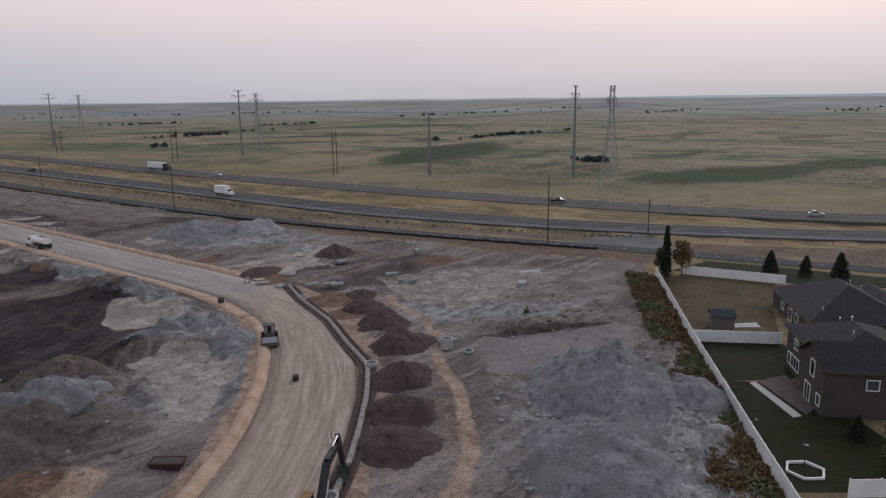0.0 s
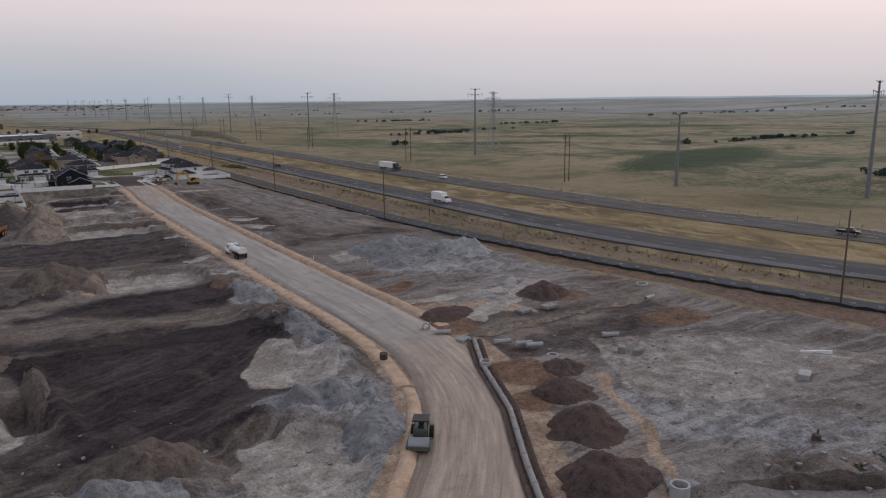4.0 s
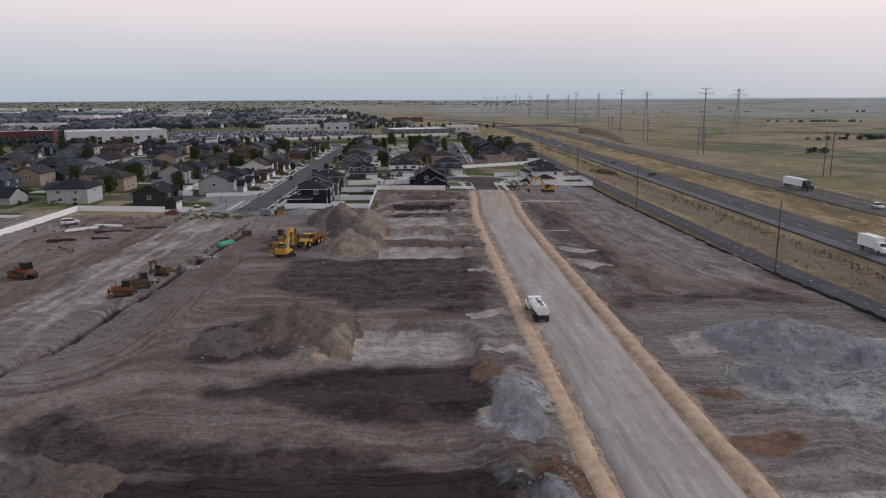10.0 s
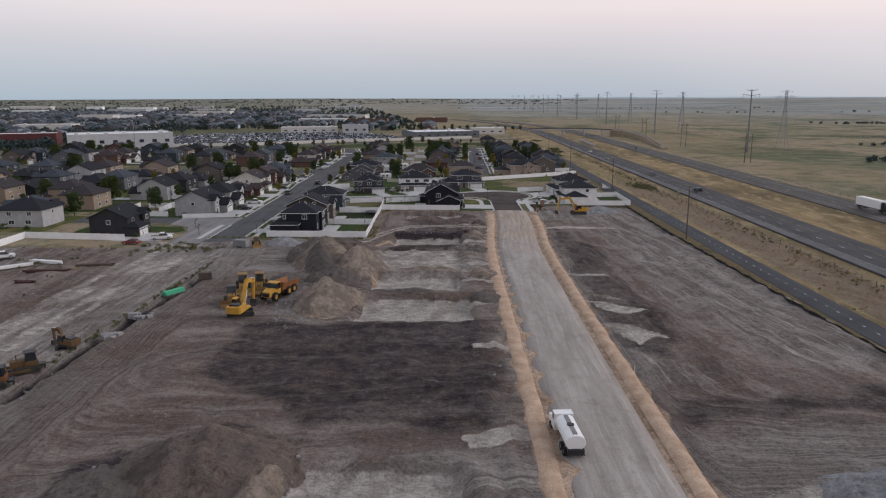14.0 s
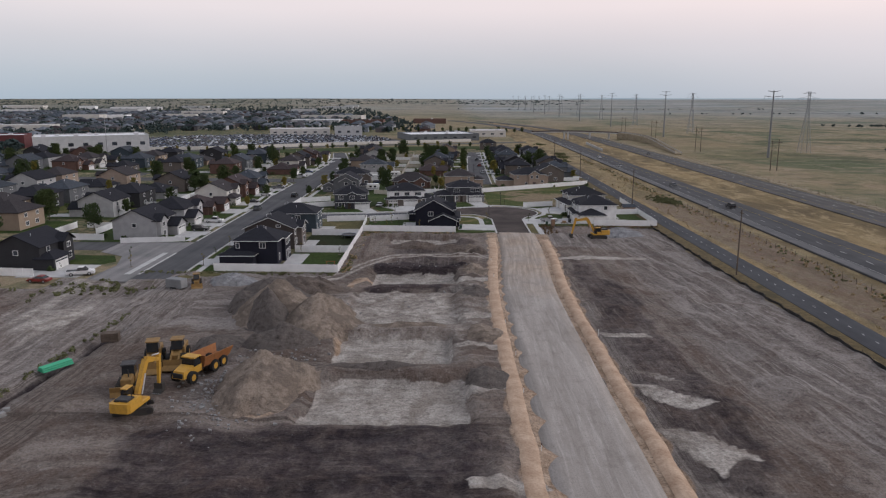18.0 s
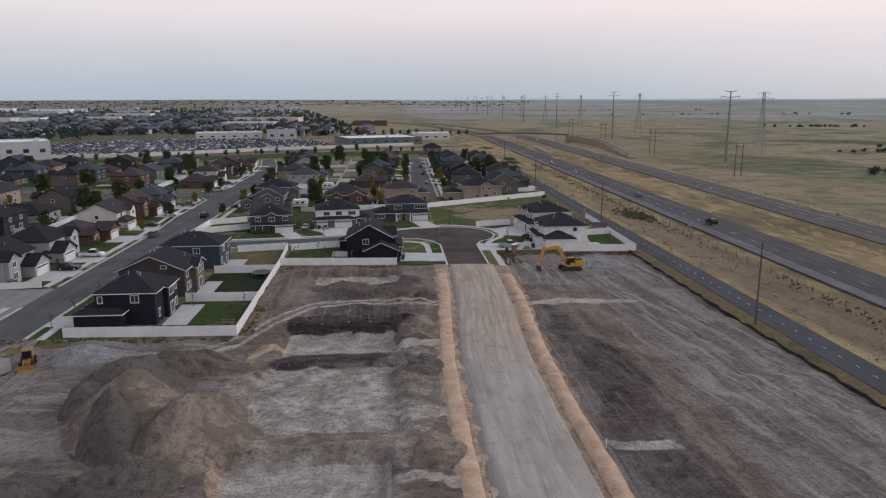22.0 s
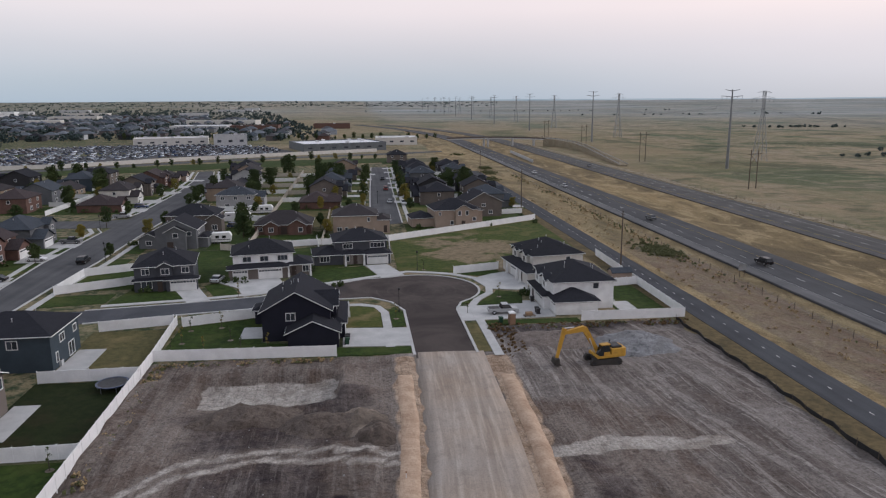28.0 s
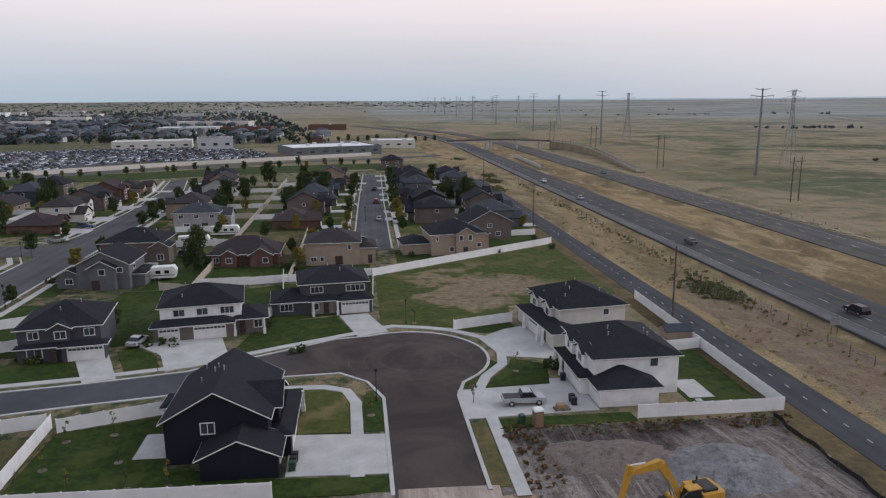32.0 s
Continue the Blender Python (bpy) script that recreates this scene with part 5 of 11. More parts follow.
for o_, L_, S_, m_, n_ in ((2.4, 12, 0, WHITE_LINE, "white edge line"), (6.3, 3, 9, WHITE_LINE, "dashed white lane line"), (10.4, 12, 0, YELLOW_LINE, "yellow edge line")):
    dashes("lane_line", lambda y, o=o_ + 1.2: hwy(y) + o, -200, 900, L_, S_, 0.13 if S_ else 0.06, 0.31, m_, "worn " + n_ + " on the highway")
for o_, L_, S_, m_, n_ in ((3.6, 12, 0, YELLOW_LINE, "yellow edge line"), (7.9, 3, 9, WHITE_LINE, "dashed white lane line"), (12.4, 12, 0, WHITE_LINE, "white edge line")):
    dashes("lane_line", lambda y, o=o_: hwy(y) + gap(y) + o, -200, 900, L_, S_, 0.12 if S_ else 0.05, 0.31, m_, "worn " + n_ + " on the highway")
dashes("lane_line", lambda y: trail(y) + 3.0, -40, 560, 0.9, 3.2, 0.10, 0.155, WHITE_LINE, "short dashed white line along the trail")
# the paler paved shoulder of the near carriageway
SHOULDER = mat_asphalt("shoulder_asphalt", 0.125, 0.03)
sh1 = ribbon([(hwy(y) + 0.3, y) for y in YS], [(hwy(y) + 3.3, y) for y in YS], 0.262, 2, 0.02)
thing("shoulder", "paler worn asphalt shoulder of the highway", "shoulder", None, "", "structure", sh1, SHOULDER)

# a strip of bleached grass and gravel beyond the far carriageway
BLEACHED = mat_pile("bleached_grass_gravel", (0.20, 0.165, 0.115), (0.40, 0.35, 0.26), (0.27, 0.225, 0.155))
mb = M()
rb_ = random.Random(77)
for y in steps(-150, 900, 3.2):
    x = hwy(y) + gap(y) + 19.2
    for o_ in (0.0, rb_.uniform(1.2, 2.6)):
        r = rb_.uniform(0.7, 1.7)
        ring_ = [(x + o_ + rb_.gauss(0, 0.4) + r * math.cos(a) * rb_.uniform(0.7, 1.1), y + 1.9 * r * math.sin(a) * rb_.uniform(0.7, 1.1)) for a in [math.pi * i / 4 for i in range(8)]]
        mb.slab(ring_, lambda u, v: ground_z(u, v) - 0.3, lambda u, v: ground_z(u, v) + rb_.uniform(0.08, 0.3))
thing("gravel_strip", "bleached strip of gravel and straw beside the highway", "verge", None, "", "stuff", mb, BLEACHED)

# black silt fence at the edge of the graded ground
mb = M()
for a, b in zip(steps(72, 366, 1.6), steps(72, 366, 1.6)[1:]):
    xa, xb = silt_x(a) + 0.25 * math.sin(a * 0.9), silt_x(b) + 0.25 * math.sin(b * 0.9)
    za, zb = ground_z(xa, a), ground_z(xb, b)
    ha, hb = 0.55 + 0.12 * math.sin(a * 2.3), 0.55 + 0.12 * math.sin(b * 2.3)
    mb.hull8([(xa - 0.03, a, za - 0.2), (xa + 0.03, a, za - 0.2), (xb + 0.03, b, zb - 0.2), (xb - 0.03, b, zb - 0.2)],
             [(xa - 0.03, a, za + ha), (xa + 0.03, a, za + ha), (xb + 0.03, b, zb + hb), (xb - 0.03, b, zb + hb)])
silt = thing("silt_fence", "sagging black fabric silt fence along the trail", "silt fence")
part("fabric", mb, BLACK_FABRIC, silt)
stake = M().box(-0.03, 0.03, -0.03, 0.03, -0.2, 0.95).mesh("stake", TIMBER)
for y in steps(72, 366, 3.2):
    x = silt_x(y) - 0.06 + 0.25 * math.sin(y * 0.9)
    part("stake", stake, TIMBER, silt, "", on(x, y))

# wire fence with timber posts beside the highway
wire_fence = thing("wire_fence", "wire stock fence with weathered timber posts", "fence")
post = M().rod((0, 0, -0.3), (0, 0, 1.3), 0.065, 0.055, 6).mesh("post", TIMBER)
mb = M()
PY = steps(-60, 640, 5.5)
for i, y in enumerate(PY):
    f = lambda q: hwy(q) - 6.6
    part("post", post, TIMBER, wire_fence, "", on(f(y), y))
    if i:
        q = PY[i - 1]
        for h in (0.5, 0.85, 1.2):
            mb.rod((f(q), q, ground_z(f(q), q) + h), (f(y), y, ground_z(f(y), y) + h), 0.012, None, 3, False)
part("wire", mb, DULL_STEEL, wire_fence)
wire_fence2 = thing("wire_fence", "wire stock fence on the far side of the highway", "fence")
mb = M()
PY = steps(-40, 620, 6.0)
for i, y in enumerate(PY):
    f = lambda q: hwy(q) + gap(q) + 21.5
    part("post", post, TIMBER, wire_fence2, "", on(f(y), y))
    if i:
        q = PY[i - 1]
        for h in (0.6, 1.15):
            mb.rod((f(q), q, ground_z(f(q), q) + h), (f(y), y, ground_z(f(y), y) + h), 0.015, None, 3, False)
part("wire", mb, DULL_STEEL, wire_fence2)


# ---- masts and lines ----
def utility_pole(x, y, h, label, cross=True):
    e = thing("utility_pole", label, "utility pole", on(x, y), "utility poles")
    part("pole", M().rod((0, 0, -0.5), (0, 0, h), 0.19, 0.12, 10), TIMBER, e)
    if cross:
        part("crossarm", M().box(-0.06, 0.06, -1.0, 1.0, h - 0.75, h - 0.62), TIMBER, e)
        for q in (-0.9, 0.9):
            part("insulator", M().rod((0, q, h - 0.62), (0, q, h - 0.4), 0.05, 0.04, 6), STEEL, e)
    return e


for x, y, h in ((151.0, 84, 17.0), (129.4, 212, 15.5), (128.2, 305, 14.9), (129.8, 404, 14.0), (129.2, 504, 14), (131, 604, 14), (176.3, 68.5, 10)):
    utility_pole(x, y, h, "tall weathered timber utility pole beside the trail", h < 15 and h > 12)


def steel_mono(x, y, h, rz, far=False):
    e = thing("transmission_pole", "tall grey tubular steel transmission pole with cross-arms", "transmission pole", on(x, y, rz), "transmission poles")
    part("pole", M().rod((0, 0, -0.5), (0, 0, h), 0.9, 0.35, 10), DULL_STEEL, e)
    for z, w in ((h - 0.6, 4.2), (h - 4.0, 6.2)):
        part("crossarm", M().rod((-w, 0, z + 0.5), (0, 0, z - 0.3), 0.14, 0.22, 6).rod((w, 0, z + 0.5), (0, 0, z - 0.3), 0.14, 0.22, 6), DULL_STEEL, e)
    if not far:
        for q in (-6.1, 6.1, -3.2, 3.2):
            part("insulator", M().rod((q, 0, h - 3.6), (q * 0.93, 0, h - 5.6), 0.09, 0.09, 6), DULL_STEEL, e)
    return e


def lattice(x, y, h, rz, far=False):
    e = thing("lattice_tower", "galvanised steel lattice transmission tower", "transmission tower", on(x, y, rz), "lattice towers")
    b, t = 3.6, 0.75
    hw = lambda z: b + (t - b) * min(1, z / (h * 0.72)) if z < h * 0.72 else t
    legs, brace = M(), M()
    zs = [0, h * 0.14, h * 0.27, h * 0.39, h * 0.50, h * 0.61, h * 0.72, h * 0.82, h * 0.91, h]
    r = 0.14 if not far else 0.2
    for sx, sy in ((-1, -1), (1, -1), (1, 1), (-1, 1)):
        for a, c in zip(zs, zs[1:]):
            legs.rod((sx * hw(a), sy * hw(a), a), (sx * hw(c), sy * hw(c), c), r, r, 4, False)
    for a, c in zip(zs, zs[1:]):
        for sx in (-1, 1):
            for p, q in ((-1, 1), (1, -1)):
                brace.rod((sx * hw(a), p * hw(a), a), (sx * hw(c), q * hw(c), c), r * 0.55, None, 3, False)
                brace.rod((p * hw(a), sx * hw(a), a), (q * hw(c), sx * hw(c), c), r * 0.55, None, 3, False)
    part("leg_frame", legs, STEEL, e)
    part("bracing", brace, STEEL, e)
    for z, w in ((h - 1.5, 4.6), (h - 5.0, 7.2)):
        arm = M()
        for s in (-1, 1):
            for q in (-0.6, 0.6):
                arm.rod((s * t, q, z), (s * w, 0, z + 0.2), 0.09, None, 4, False).rod((s * t, q, z + 1.3), (s * w, 0, z + 0.25), 0.08, None, 4, False)
        part("crossarm", arm, STEEL, e)
    if not far:
        for q in (-7, -4.2, 4.2, 7):
            part("insulator", M().rod((q, 0, h - 4.8), (q - 0.7, 0, h - 7.2), 0.09, None, 5).rod((q - 1.4, 0, h - 4.8), (q - 0.7, 0, h - 7.2), 0.09, None, 5), DULL_STEEL, e)
    return e


def h_frame(x, y, h, rz):
    e = thing("h_frame_pole", "twin timber poles joined by a cross-beam and bracing", "transmission pole", on(x, y, rz), "H-frame poles")
    for q in (-2.6, 2.6):
        part("pole", M().rod((q, 0, -0.5), (q, 0, h), 0.24, 0.17, 8), TIMBER, e)
    part("crossbeam", M().box(-5.2, 5.2, -0.1, 0.1, h - 2.0, h - 1.75), TIMBER, e)
    part("bracing", M().rod((-2.6, 0, h - 6.5), (2.6, 0, h - 2.2), 0.08, None, 5).rod((2.6, 0, h - 6.5), (-2.6, 0, h - 2.2), 0.08, None, 5), TIMBER, e)
    return e


steel_mono(302, 155, 42.5, 10)
steel_mono(309, 415, 44.5, 2)
steel_mono(283, 640, 45, -4)
lattice(256, 116, 41, 10)
lattice(340, 436, 43, 2)
lattice(330, 686, 45, -4)
steel_mono(276, 221, 30.5, 4)
for i in range(9):
    steel_mono(290 + 4 * i, 905 + 265 * i, 47, -3, True)
    lattice(345 + 4 * i, 985 + 265 * i, 46, -3, True)
for x, y, h in ((249, 260, 21.5), (249, 402, 21), (245, 547, 17.5), (252, 690, 19), (258, 830, 19), (266, 980, 19)):
    h_frame(x, y, h, 25)

# conductors between the masts
mb = M()


def sag(a, b, s, n=10, r=0.03):
    p = [Vector(a).lerp(Vector(b), i / n) - Vector((0, 0, s * 4 * (i / n) * (1 - i / n))) for i in range(n + 1)]
    for q, t in zip(p, p[1:]):
        mb.rod(q, t, r, None, 3, False)


monos = [(330, -110), (302, 155), (303, 408), (283, 640), (290, 905)]
lats = [(300, -150), (256, 116), (340, 436), (330, 686), (345, 985)]
for a, b in zip(monos, monos[1:]):
    for o in (-6, -3.1, 3.1, 6):
        sag((a[0] + o, a[1], 34), (b[0] + o, b[1], 34), 7)
for a, b in zip(lats, lats[1:]):
    for o in (-6.5, -3.6, 3.6, 6.5):
        sag((a[0] + o, a[1], 31), (b[0] + o, b[1], 31), 7)
thing("power_line", "thin dark conductors sagging between transmission masts", "power line", None, "", "stuff", mb, DULL_STEEL)


# ---- fences of white vinyl ----
def vinyl_panel():
    """One moulded panel: boards with grooves between them, thicker top and bottom rails."""
    n, out = 12, []
    xs = []
    for i in range(n):
        a, b = -1.2 + 2.4 * i / n, -1.2 + 2.4 * (i + 1) / n
        xs += [(a, 0.010), (a + 0.012, 0.02), (b - 0.012, 0.02)]
    xs.append((1.2, 0.010))
    mb, lev = M(), ((0.04, 0.012), (0.16, 0.012), (0.16, 0.0), (1.68, 0.0), (1.68, 0.012), (1.80, 0.012))
    ring = [(x, -t) for x, t in xs] + [(x, t) for x, t in reversed(xs)]
    m = len(ring)
    for z, e in lev:
        mb.v += [(x, y + math.copysign(e, y), z) for x, y in ring]
    for q in range(len(lev) - 1):
        mb.f += [(q * m + i, q * m + (i + 1) % m, (q + 1) * m + (i + 1) % m, (q + 1) * m + i) for i in range(m)]
    mb.f += [tuple(range(m))[::-1], tuple(range((len(lev) - 1) * m, len(lev) * m))]
    return mb.mesh("panel", VINYL)


PANEL = vinyl_panel()
VPOST = M().box(-0.065, 0.065, -0.065, 0.065, -0.3, 1.86).add([(-0.085, -0.085, 1.86), (0.085, -0.085, 1.86), (0.085, 0.085, 1.86), (-0.085, 0.085, 1.86), (0, 0, 1.93)], [(0, 1, 4), (1, 2, 4), (2, 3, 4), (3, 0, 4), (3, 2, 1, 0)]).mesh("post", VINYL)


def vinyl_fence(pts, label="white vinyl privacy fence with capped posts", scale=1.0, closed=False):
    e = thing("vinyl_fence", label, "fence", None, "white vinyl fences")
    for (xa, ya), (xb, yb) in zip(pts, pts[1:]):
        L = math.hypot(xb - xa, yb - ya)
        n = max(1, round(L / 2.4))
        rz = math.degrees(math.atan2(yb - ya, xb - xa))
        for i in range(n):
            f = (i + 0.5) / n
            x, y = xa + (xb - xa) * f, ya + (yb - ya) * f
            part("panel", PANEL, VINYL, e, "", on(x, y, rz) @ Matrix.Diagonal((L / n / 2.4, 1, scale, 1)))
            f = i / n
            part("post", VPOST, VINYL, e, "", on(xa + (xb - xa) * f, ya + (yb - ya) * f, rz) @ Matrix.Diagonal((1, 1, scale, 1)))
    part("post", VPOST, VINYL, e, "", on(*pts[-1]) @ Matrix.Diagonal((1, 1, scale, 1)))
    return e


vinyl_fence([(65.4, 354.0), (38.0, 354.6)])
vinyl_fence([(38.4, 303.9), (38.0, 354.6), (37.2, 372.8)], "long white vinyl fence behind the back yards")
vinyl_fence([(38.4, 303.9), (10.5, 304.2)])
vinyl_fence([(24.5, 324.6), (38.2, 325.0)], "white vinyl fence between two back yards")
vinyl_fence([(24.5, 347.6), (38.1, 348.0)], "white vinyl fence between two back yards")
vinyl_fence([(25.0, 370.2), (36.6, 373.0)])
vinyl_fence([(38.4, 371.4), (53.0, 376.4)])
vinyl_fence([(108.8, 367.4), (128.2, 367.4), (128.6, 391.0), (129.2, 420.0)], "white vinyl fence round a back yard beside the trail")
vinyl_fence([(119.0, 389.5), (128.4, 391.0)])
vinyl_fence([(77.4, 444.5), (127.5, 476.5)], "long white vinyl fence behind the grassy lot")
vinyl_fence([(90.5, 404.5), (101.5, 408.0)])
vinyl_fence([(7.8, 395.5), (23.0, 403.5)])
vinyl_fence([(8.0, 397.0), (8.2, 411.0), (18.5, 416.0)])
vinyl_fence([(55.0, 409.5), (60.0, 420.0), (57.5, 446)])
vinyl_fence([(76.8, 417.5), (77.5, 444.5)])
vinyl_fence([(137.0, 51.2), (100.5, 31.6), (71.0, 15.2), (50.0, 3.2)], "white vinyl fence slanting along the edge of the site")
vinyl_fence([(100.5, 31.6), (106.8, 20.8)])
vinyl_fence([(141.3, 47.5), (144.6, 28.5)])
vinyl_fence([(66.5, 6.4), (70.0, 2.0)])
vinyl_fence([(-55, 252), (-55, 300), (-26.5, 297.5)])
vinyl_fence([(-30, 337), (-47, 338), (-47, 356)])
vinyl_fence([(-8, 336.8), (-24, 333.8)], "white vinyl fence at the street corner", 0.8)

# ---- streets, kerbs and pavements ----
laid("cul_de_sac", [(77.6, 351.5), (87.2, 351.5), (87.2, 377), (88.4, 381)] + [(81.6 + 12.2 * math.cos(radians(a)), 391.6 + 12.2 * math.sin(radians(a))) for a in range(-52, 118, 10)] + [(70, 401.2), (62, 396.4), (49, 389.3), (36, 386.2), (18, 383), (0, 380.5), (0, 371.5), (20.5, 375.2), (36.5, 379), (48, 381.2), (62.5, 386.2), (71.5, 386.8), (75.6, 383), (77.6, 377)], 0.07, DUSTY, "dark dusty asphalt cul-de-sac and side street", "street")
laid("street_west", [(-5, 296), (4.4, 296), (4.8, 400), (6.0, 425), (6.0, 500), (4.6, 560), (-2, 610), (-10, 652), (-17, 650), (-9.5, 600), (-6.2, 550), (-6.4, 425), (-4.8, 400)], 0.065, STREET, "grey asphalt residential street with dust near its unpaved end", "street")
laid("street_crossing", [(-160, 322.5), (-5, 325), (-5, 335.5), (-160, 332)], 0.06, STREET, "grey asphalt side street", "street")
laid("street_middle", [(73.0, 471), (83.0, 473), (84.0, 560), (86.2, 668), (77.2, 668), (74.6, 560)], 0.065, STREET, "grey asphalt residential street lined by parked cars", "street")
for x_ in (-92, -172):
    laid("street_far", [(x_ - 4.5, 330), (x_ + 4.5, 330), (x_ + 4.5, 600), (x_ - 4.5, 600)], 0.06, STREET, "grey asphalt residential street", "street")
laid("street_far", [(-260, 596), (4, 600), (4, 609), (-260, 605)], 0.06, STREET, "grey asphalt residential street", "street")


def walkway(pts, w, label="pale concrete pavement", name="pavement", h=0.13):
    v = [Vector(p) for p in pts]
    mb = ribbon(offset(v, -w / 2), offset(v, w / 2), h, 1, 0.0)
    # slabs divided by joints
    return thing(name, label, "pavement", None, "", "structure", mb, CONCRETE)


def arc(cx, cy, r, a0, a1, n=12):
    return [(cx + r * math.cos(radians(a0 + (a1 - a0) * i / n)), cy + r * math.sin(radians(a0 + (a1 - a0) * i / n))) for i in range(n + 1)]


walkway([(90.6, 351.5), (90.6, 368), (90.5, 378.5), (92.3, 383.0), (95.6, 387.5), (96.4, 392.5), (94.6, 400), (90, 404.2), (86, 406), (80, 407.6), (74.6, 404.8)], 1.5)
walkway([(74.6, 404.8), (62, 398.8), (49, 391.9), (36, 388.7), (20, 386.0)], 1.4)
walkway([(73.9, 357), (73.9, 366.5), (73.7, 376), (72.4, 380.0), (69.4, 381.6), (63.0, 381.7)], 1.5)
# kerbs
walkway([(77.45, 353), (77.4, 377), (75.3, 382.8), (71.4, 386.5), (62.4, 385.9), (48, 380.9), (36.5, 378.7), (20.5, 375)], 0.45, "pale concrete kerb", "kerb", 0.15)
walkway([(87.4, 353), (87.4, 376.8), (88.8, 381.2)] + arc(81.6, 391.6, 12.45, -50, 118, 16) + [(69.8, 401.5), (62, 396.8), (49, 389.6), (36, 386.5), (18, 383.3)], 0.45, "pale concrete kerb", "kerb", 0.15)
for o_, pts in ((-1, [(-4.8, 300), (-4.8, 322)]), (-1, [(-4.8, 337), (-4.8, 398), (-6.6, 425), (-6.6, 466), (-10, 473)]), (-1, [(-12, 491), (-7.6, 495), (-6.6, 503), (-6.4, 550), (-9.7, 600), (-17, 648)]), (1, [(4.6, 303), (4.6, 371)]), (1, [(4.9, 384), (5.0, 400), (6.2, 425), (6.2, 500), (4.8, 560), (-1.8, 610), (-9, 650)])):
    walkway(pts, 0.45, "pale concrete kerb", "kerb", 0.15)
    walkway([(x + o_ * 2.6, y) for x, y in pts], 1.3)
for o_, pts in ((-1, [(72.8, 472), (74.4, 560), (77.0, 667)]), (1, [(83.2, 474), (84.2, 560), (86.4, 667)])):
    walkway(pts, 0.45, "pale concrete kerb", "kerb", 0.15)
    walkway([(x + o_ * 2.4, y) for x, y in pts], 1.3)
laid("street_side", [(-160, 476), (-6.2, 474), (-6.2, 490), (-12, 488), (-160, 488)], 0.06, STREET, "grey asphalt side street with a wide mouth", "street")


def drive(pts, label="pale concrete driveway"):
    return laid("driveway", pts, 0.115, CONCRETE, label, "driveway")


drive([(66.3, 358.0), (77.3, 357.4), (77.3, 366.6), (66.2, 367.5)])
drive([(87.5, 369.4), (104.8, 370.2), (104.8, 375.0), (103.6, 375.2), (103.6, 381.0), (101.0, 381.0), (100.7, 379.2), (91.2, 378.6), (87.5, 378.4)])
drive([(94.4, 398.5), (97.0, 390.6), (104.4, 388.6), (105.0, 393.0), (103.0, 405.4), (99.0, 403.6), (95.5, 400.8)])
drive([(70.6, 414.8), (75.8, 415.8), (79.2, 404.8), (74.0, 402.6)])
drive([(38.4, 402.4), (51.2, 405.6), (53.6, 397.4), (52.4, 394.2), (46.0, 389.9), (43.6, 397.0)])
drive([(30.4, 398.1), (34.9, 399.8), (39.8, 388.0), (35.6, 386.8)])
for x0, x1, y0, y1 in ((24.3, 28.6, 310.0, 322.5), (24.7, 28.0, 329.8, 340), (25.0, 29.2, 352.2, 361.2), (49.2, 53.2, 363.6, 369.6), (117.4, 119.8, 381, 387)):
    laid("patio", [(x0, y0), (x1, y0), (x1, y1), (x0, y1)], 0.10, CONCRETE, "pale concrete patio slab behind a house", "patio")
for y_ in (313, 335, 358):
    drive([(4.8, y_ - 3), (10.5, y_ - 3), (10.5, y_ + 3), (4.8, y_ + 3)])
WEST_YS = (345, 366, 387, 408, 429, 450, 512, 534, 556, 578)
for y_ in WEST_YS:
    drive([(-13.5, y_ - 3), (-6.7, y_ - 3), (-6.7, y_ + 3), (-13.5, y_ + 3)])
drive([(-30, 296.5), (-17, 297), (-15.5, 302.5), (-30, 303)])
laid("street_mouth", [(-14.5, 294), (-13.4, 308), (-16.5, 318), (-24, 322.6), (-24, 334.6), (-4.9, 335.6), (-4.9, 294)], 0.068, mat_asphalt("dust_covered_asphalt", 0.20, 0.06), "dust-covered asphalt mouth of the residential street", "street")


def lawn(pts, mat=LAWN, label="short green lawn", h=0.06):
    return laid("lawn", pts, h, mat, label, "lawn")


lawn([(38.3, 354.9), (53, 354.4), (53, 375.8), (38.3, 371.0)], LAWN, "dark green fenced lawn with young staked trees")
lawn([(53, 354.3), (77, 353.7), (77.1, 357.2), (66.2, 357.6), (53, 361.4)])
lawn([(66.5, 367.8), (73.0, 367.6), (73.0, 379.0), (68.8, 380.8), (62.4, 380.9), (62.4, 375.5), (66.5, 375.5)], LAWN_DRY, "yellowing front lawn")
lawn([(74.8, 367.6), (77.1, 367.5), (77.1, 376.2), (75.6, 379.5), (74.6, 378)])
lawn([(91.6, 379.3), (100.7, 379.6), (101.2, 381.6), (102.2, 387.0), (97.4, 389.8), (96.6, 387.4), (93.4, 382.6)])
lawn([(88.0, 380.4), (90.6, 380.5), (95.0, 388.0), (93.8, 390.5), (91.8, 384.2)])
lawn([(87.7, 353.5), (89.7, 353.5), (89.7, 368.3), (87.7, 368.3)], WEEDS, "weedy strip between kerb and pavement")
lawn([(91.5, 366.6), (108.5, 366.6), (108.5, 369.2), (91.5, 369.2)], LAWN)
lawn([(117.4, 368.0), (128.0, 368.0), (128.2, 390.4), (117.4, 389.2)], LAWN, "green fenced back lawn beside a white house")
lawn([(95.6, 402.2), (101.6, 404.0), (101.0, 407.5), (90.8, 404.3)])
lawn([(78.0, 409.0), (90.2, 406.0), (101.3, 409.0), (103, 418), (127.2, 424), (126.8, 475), (77.9, 443.6)], LOT_GRASS, "grassy vacant lot with worn tan patches")
lawn([(53.9, 395.0), (62, 399.9), (73.0, 405.5), (70.2, 414.5), (57, 412)])
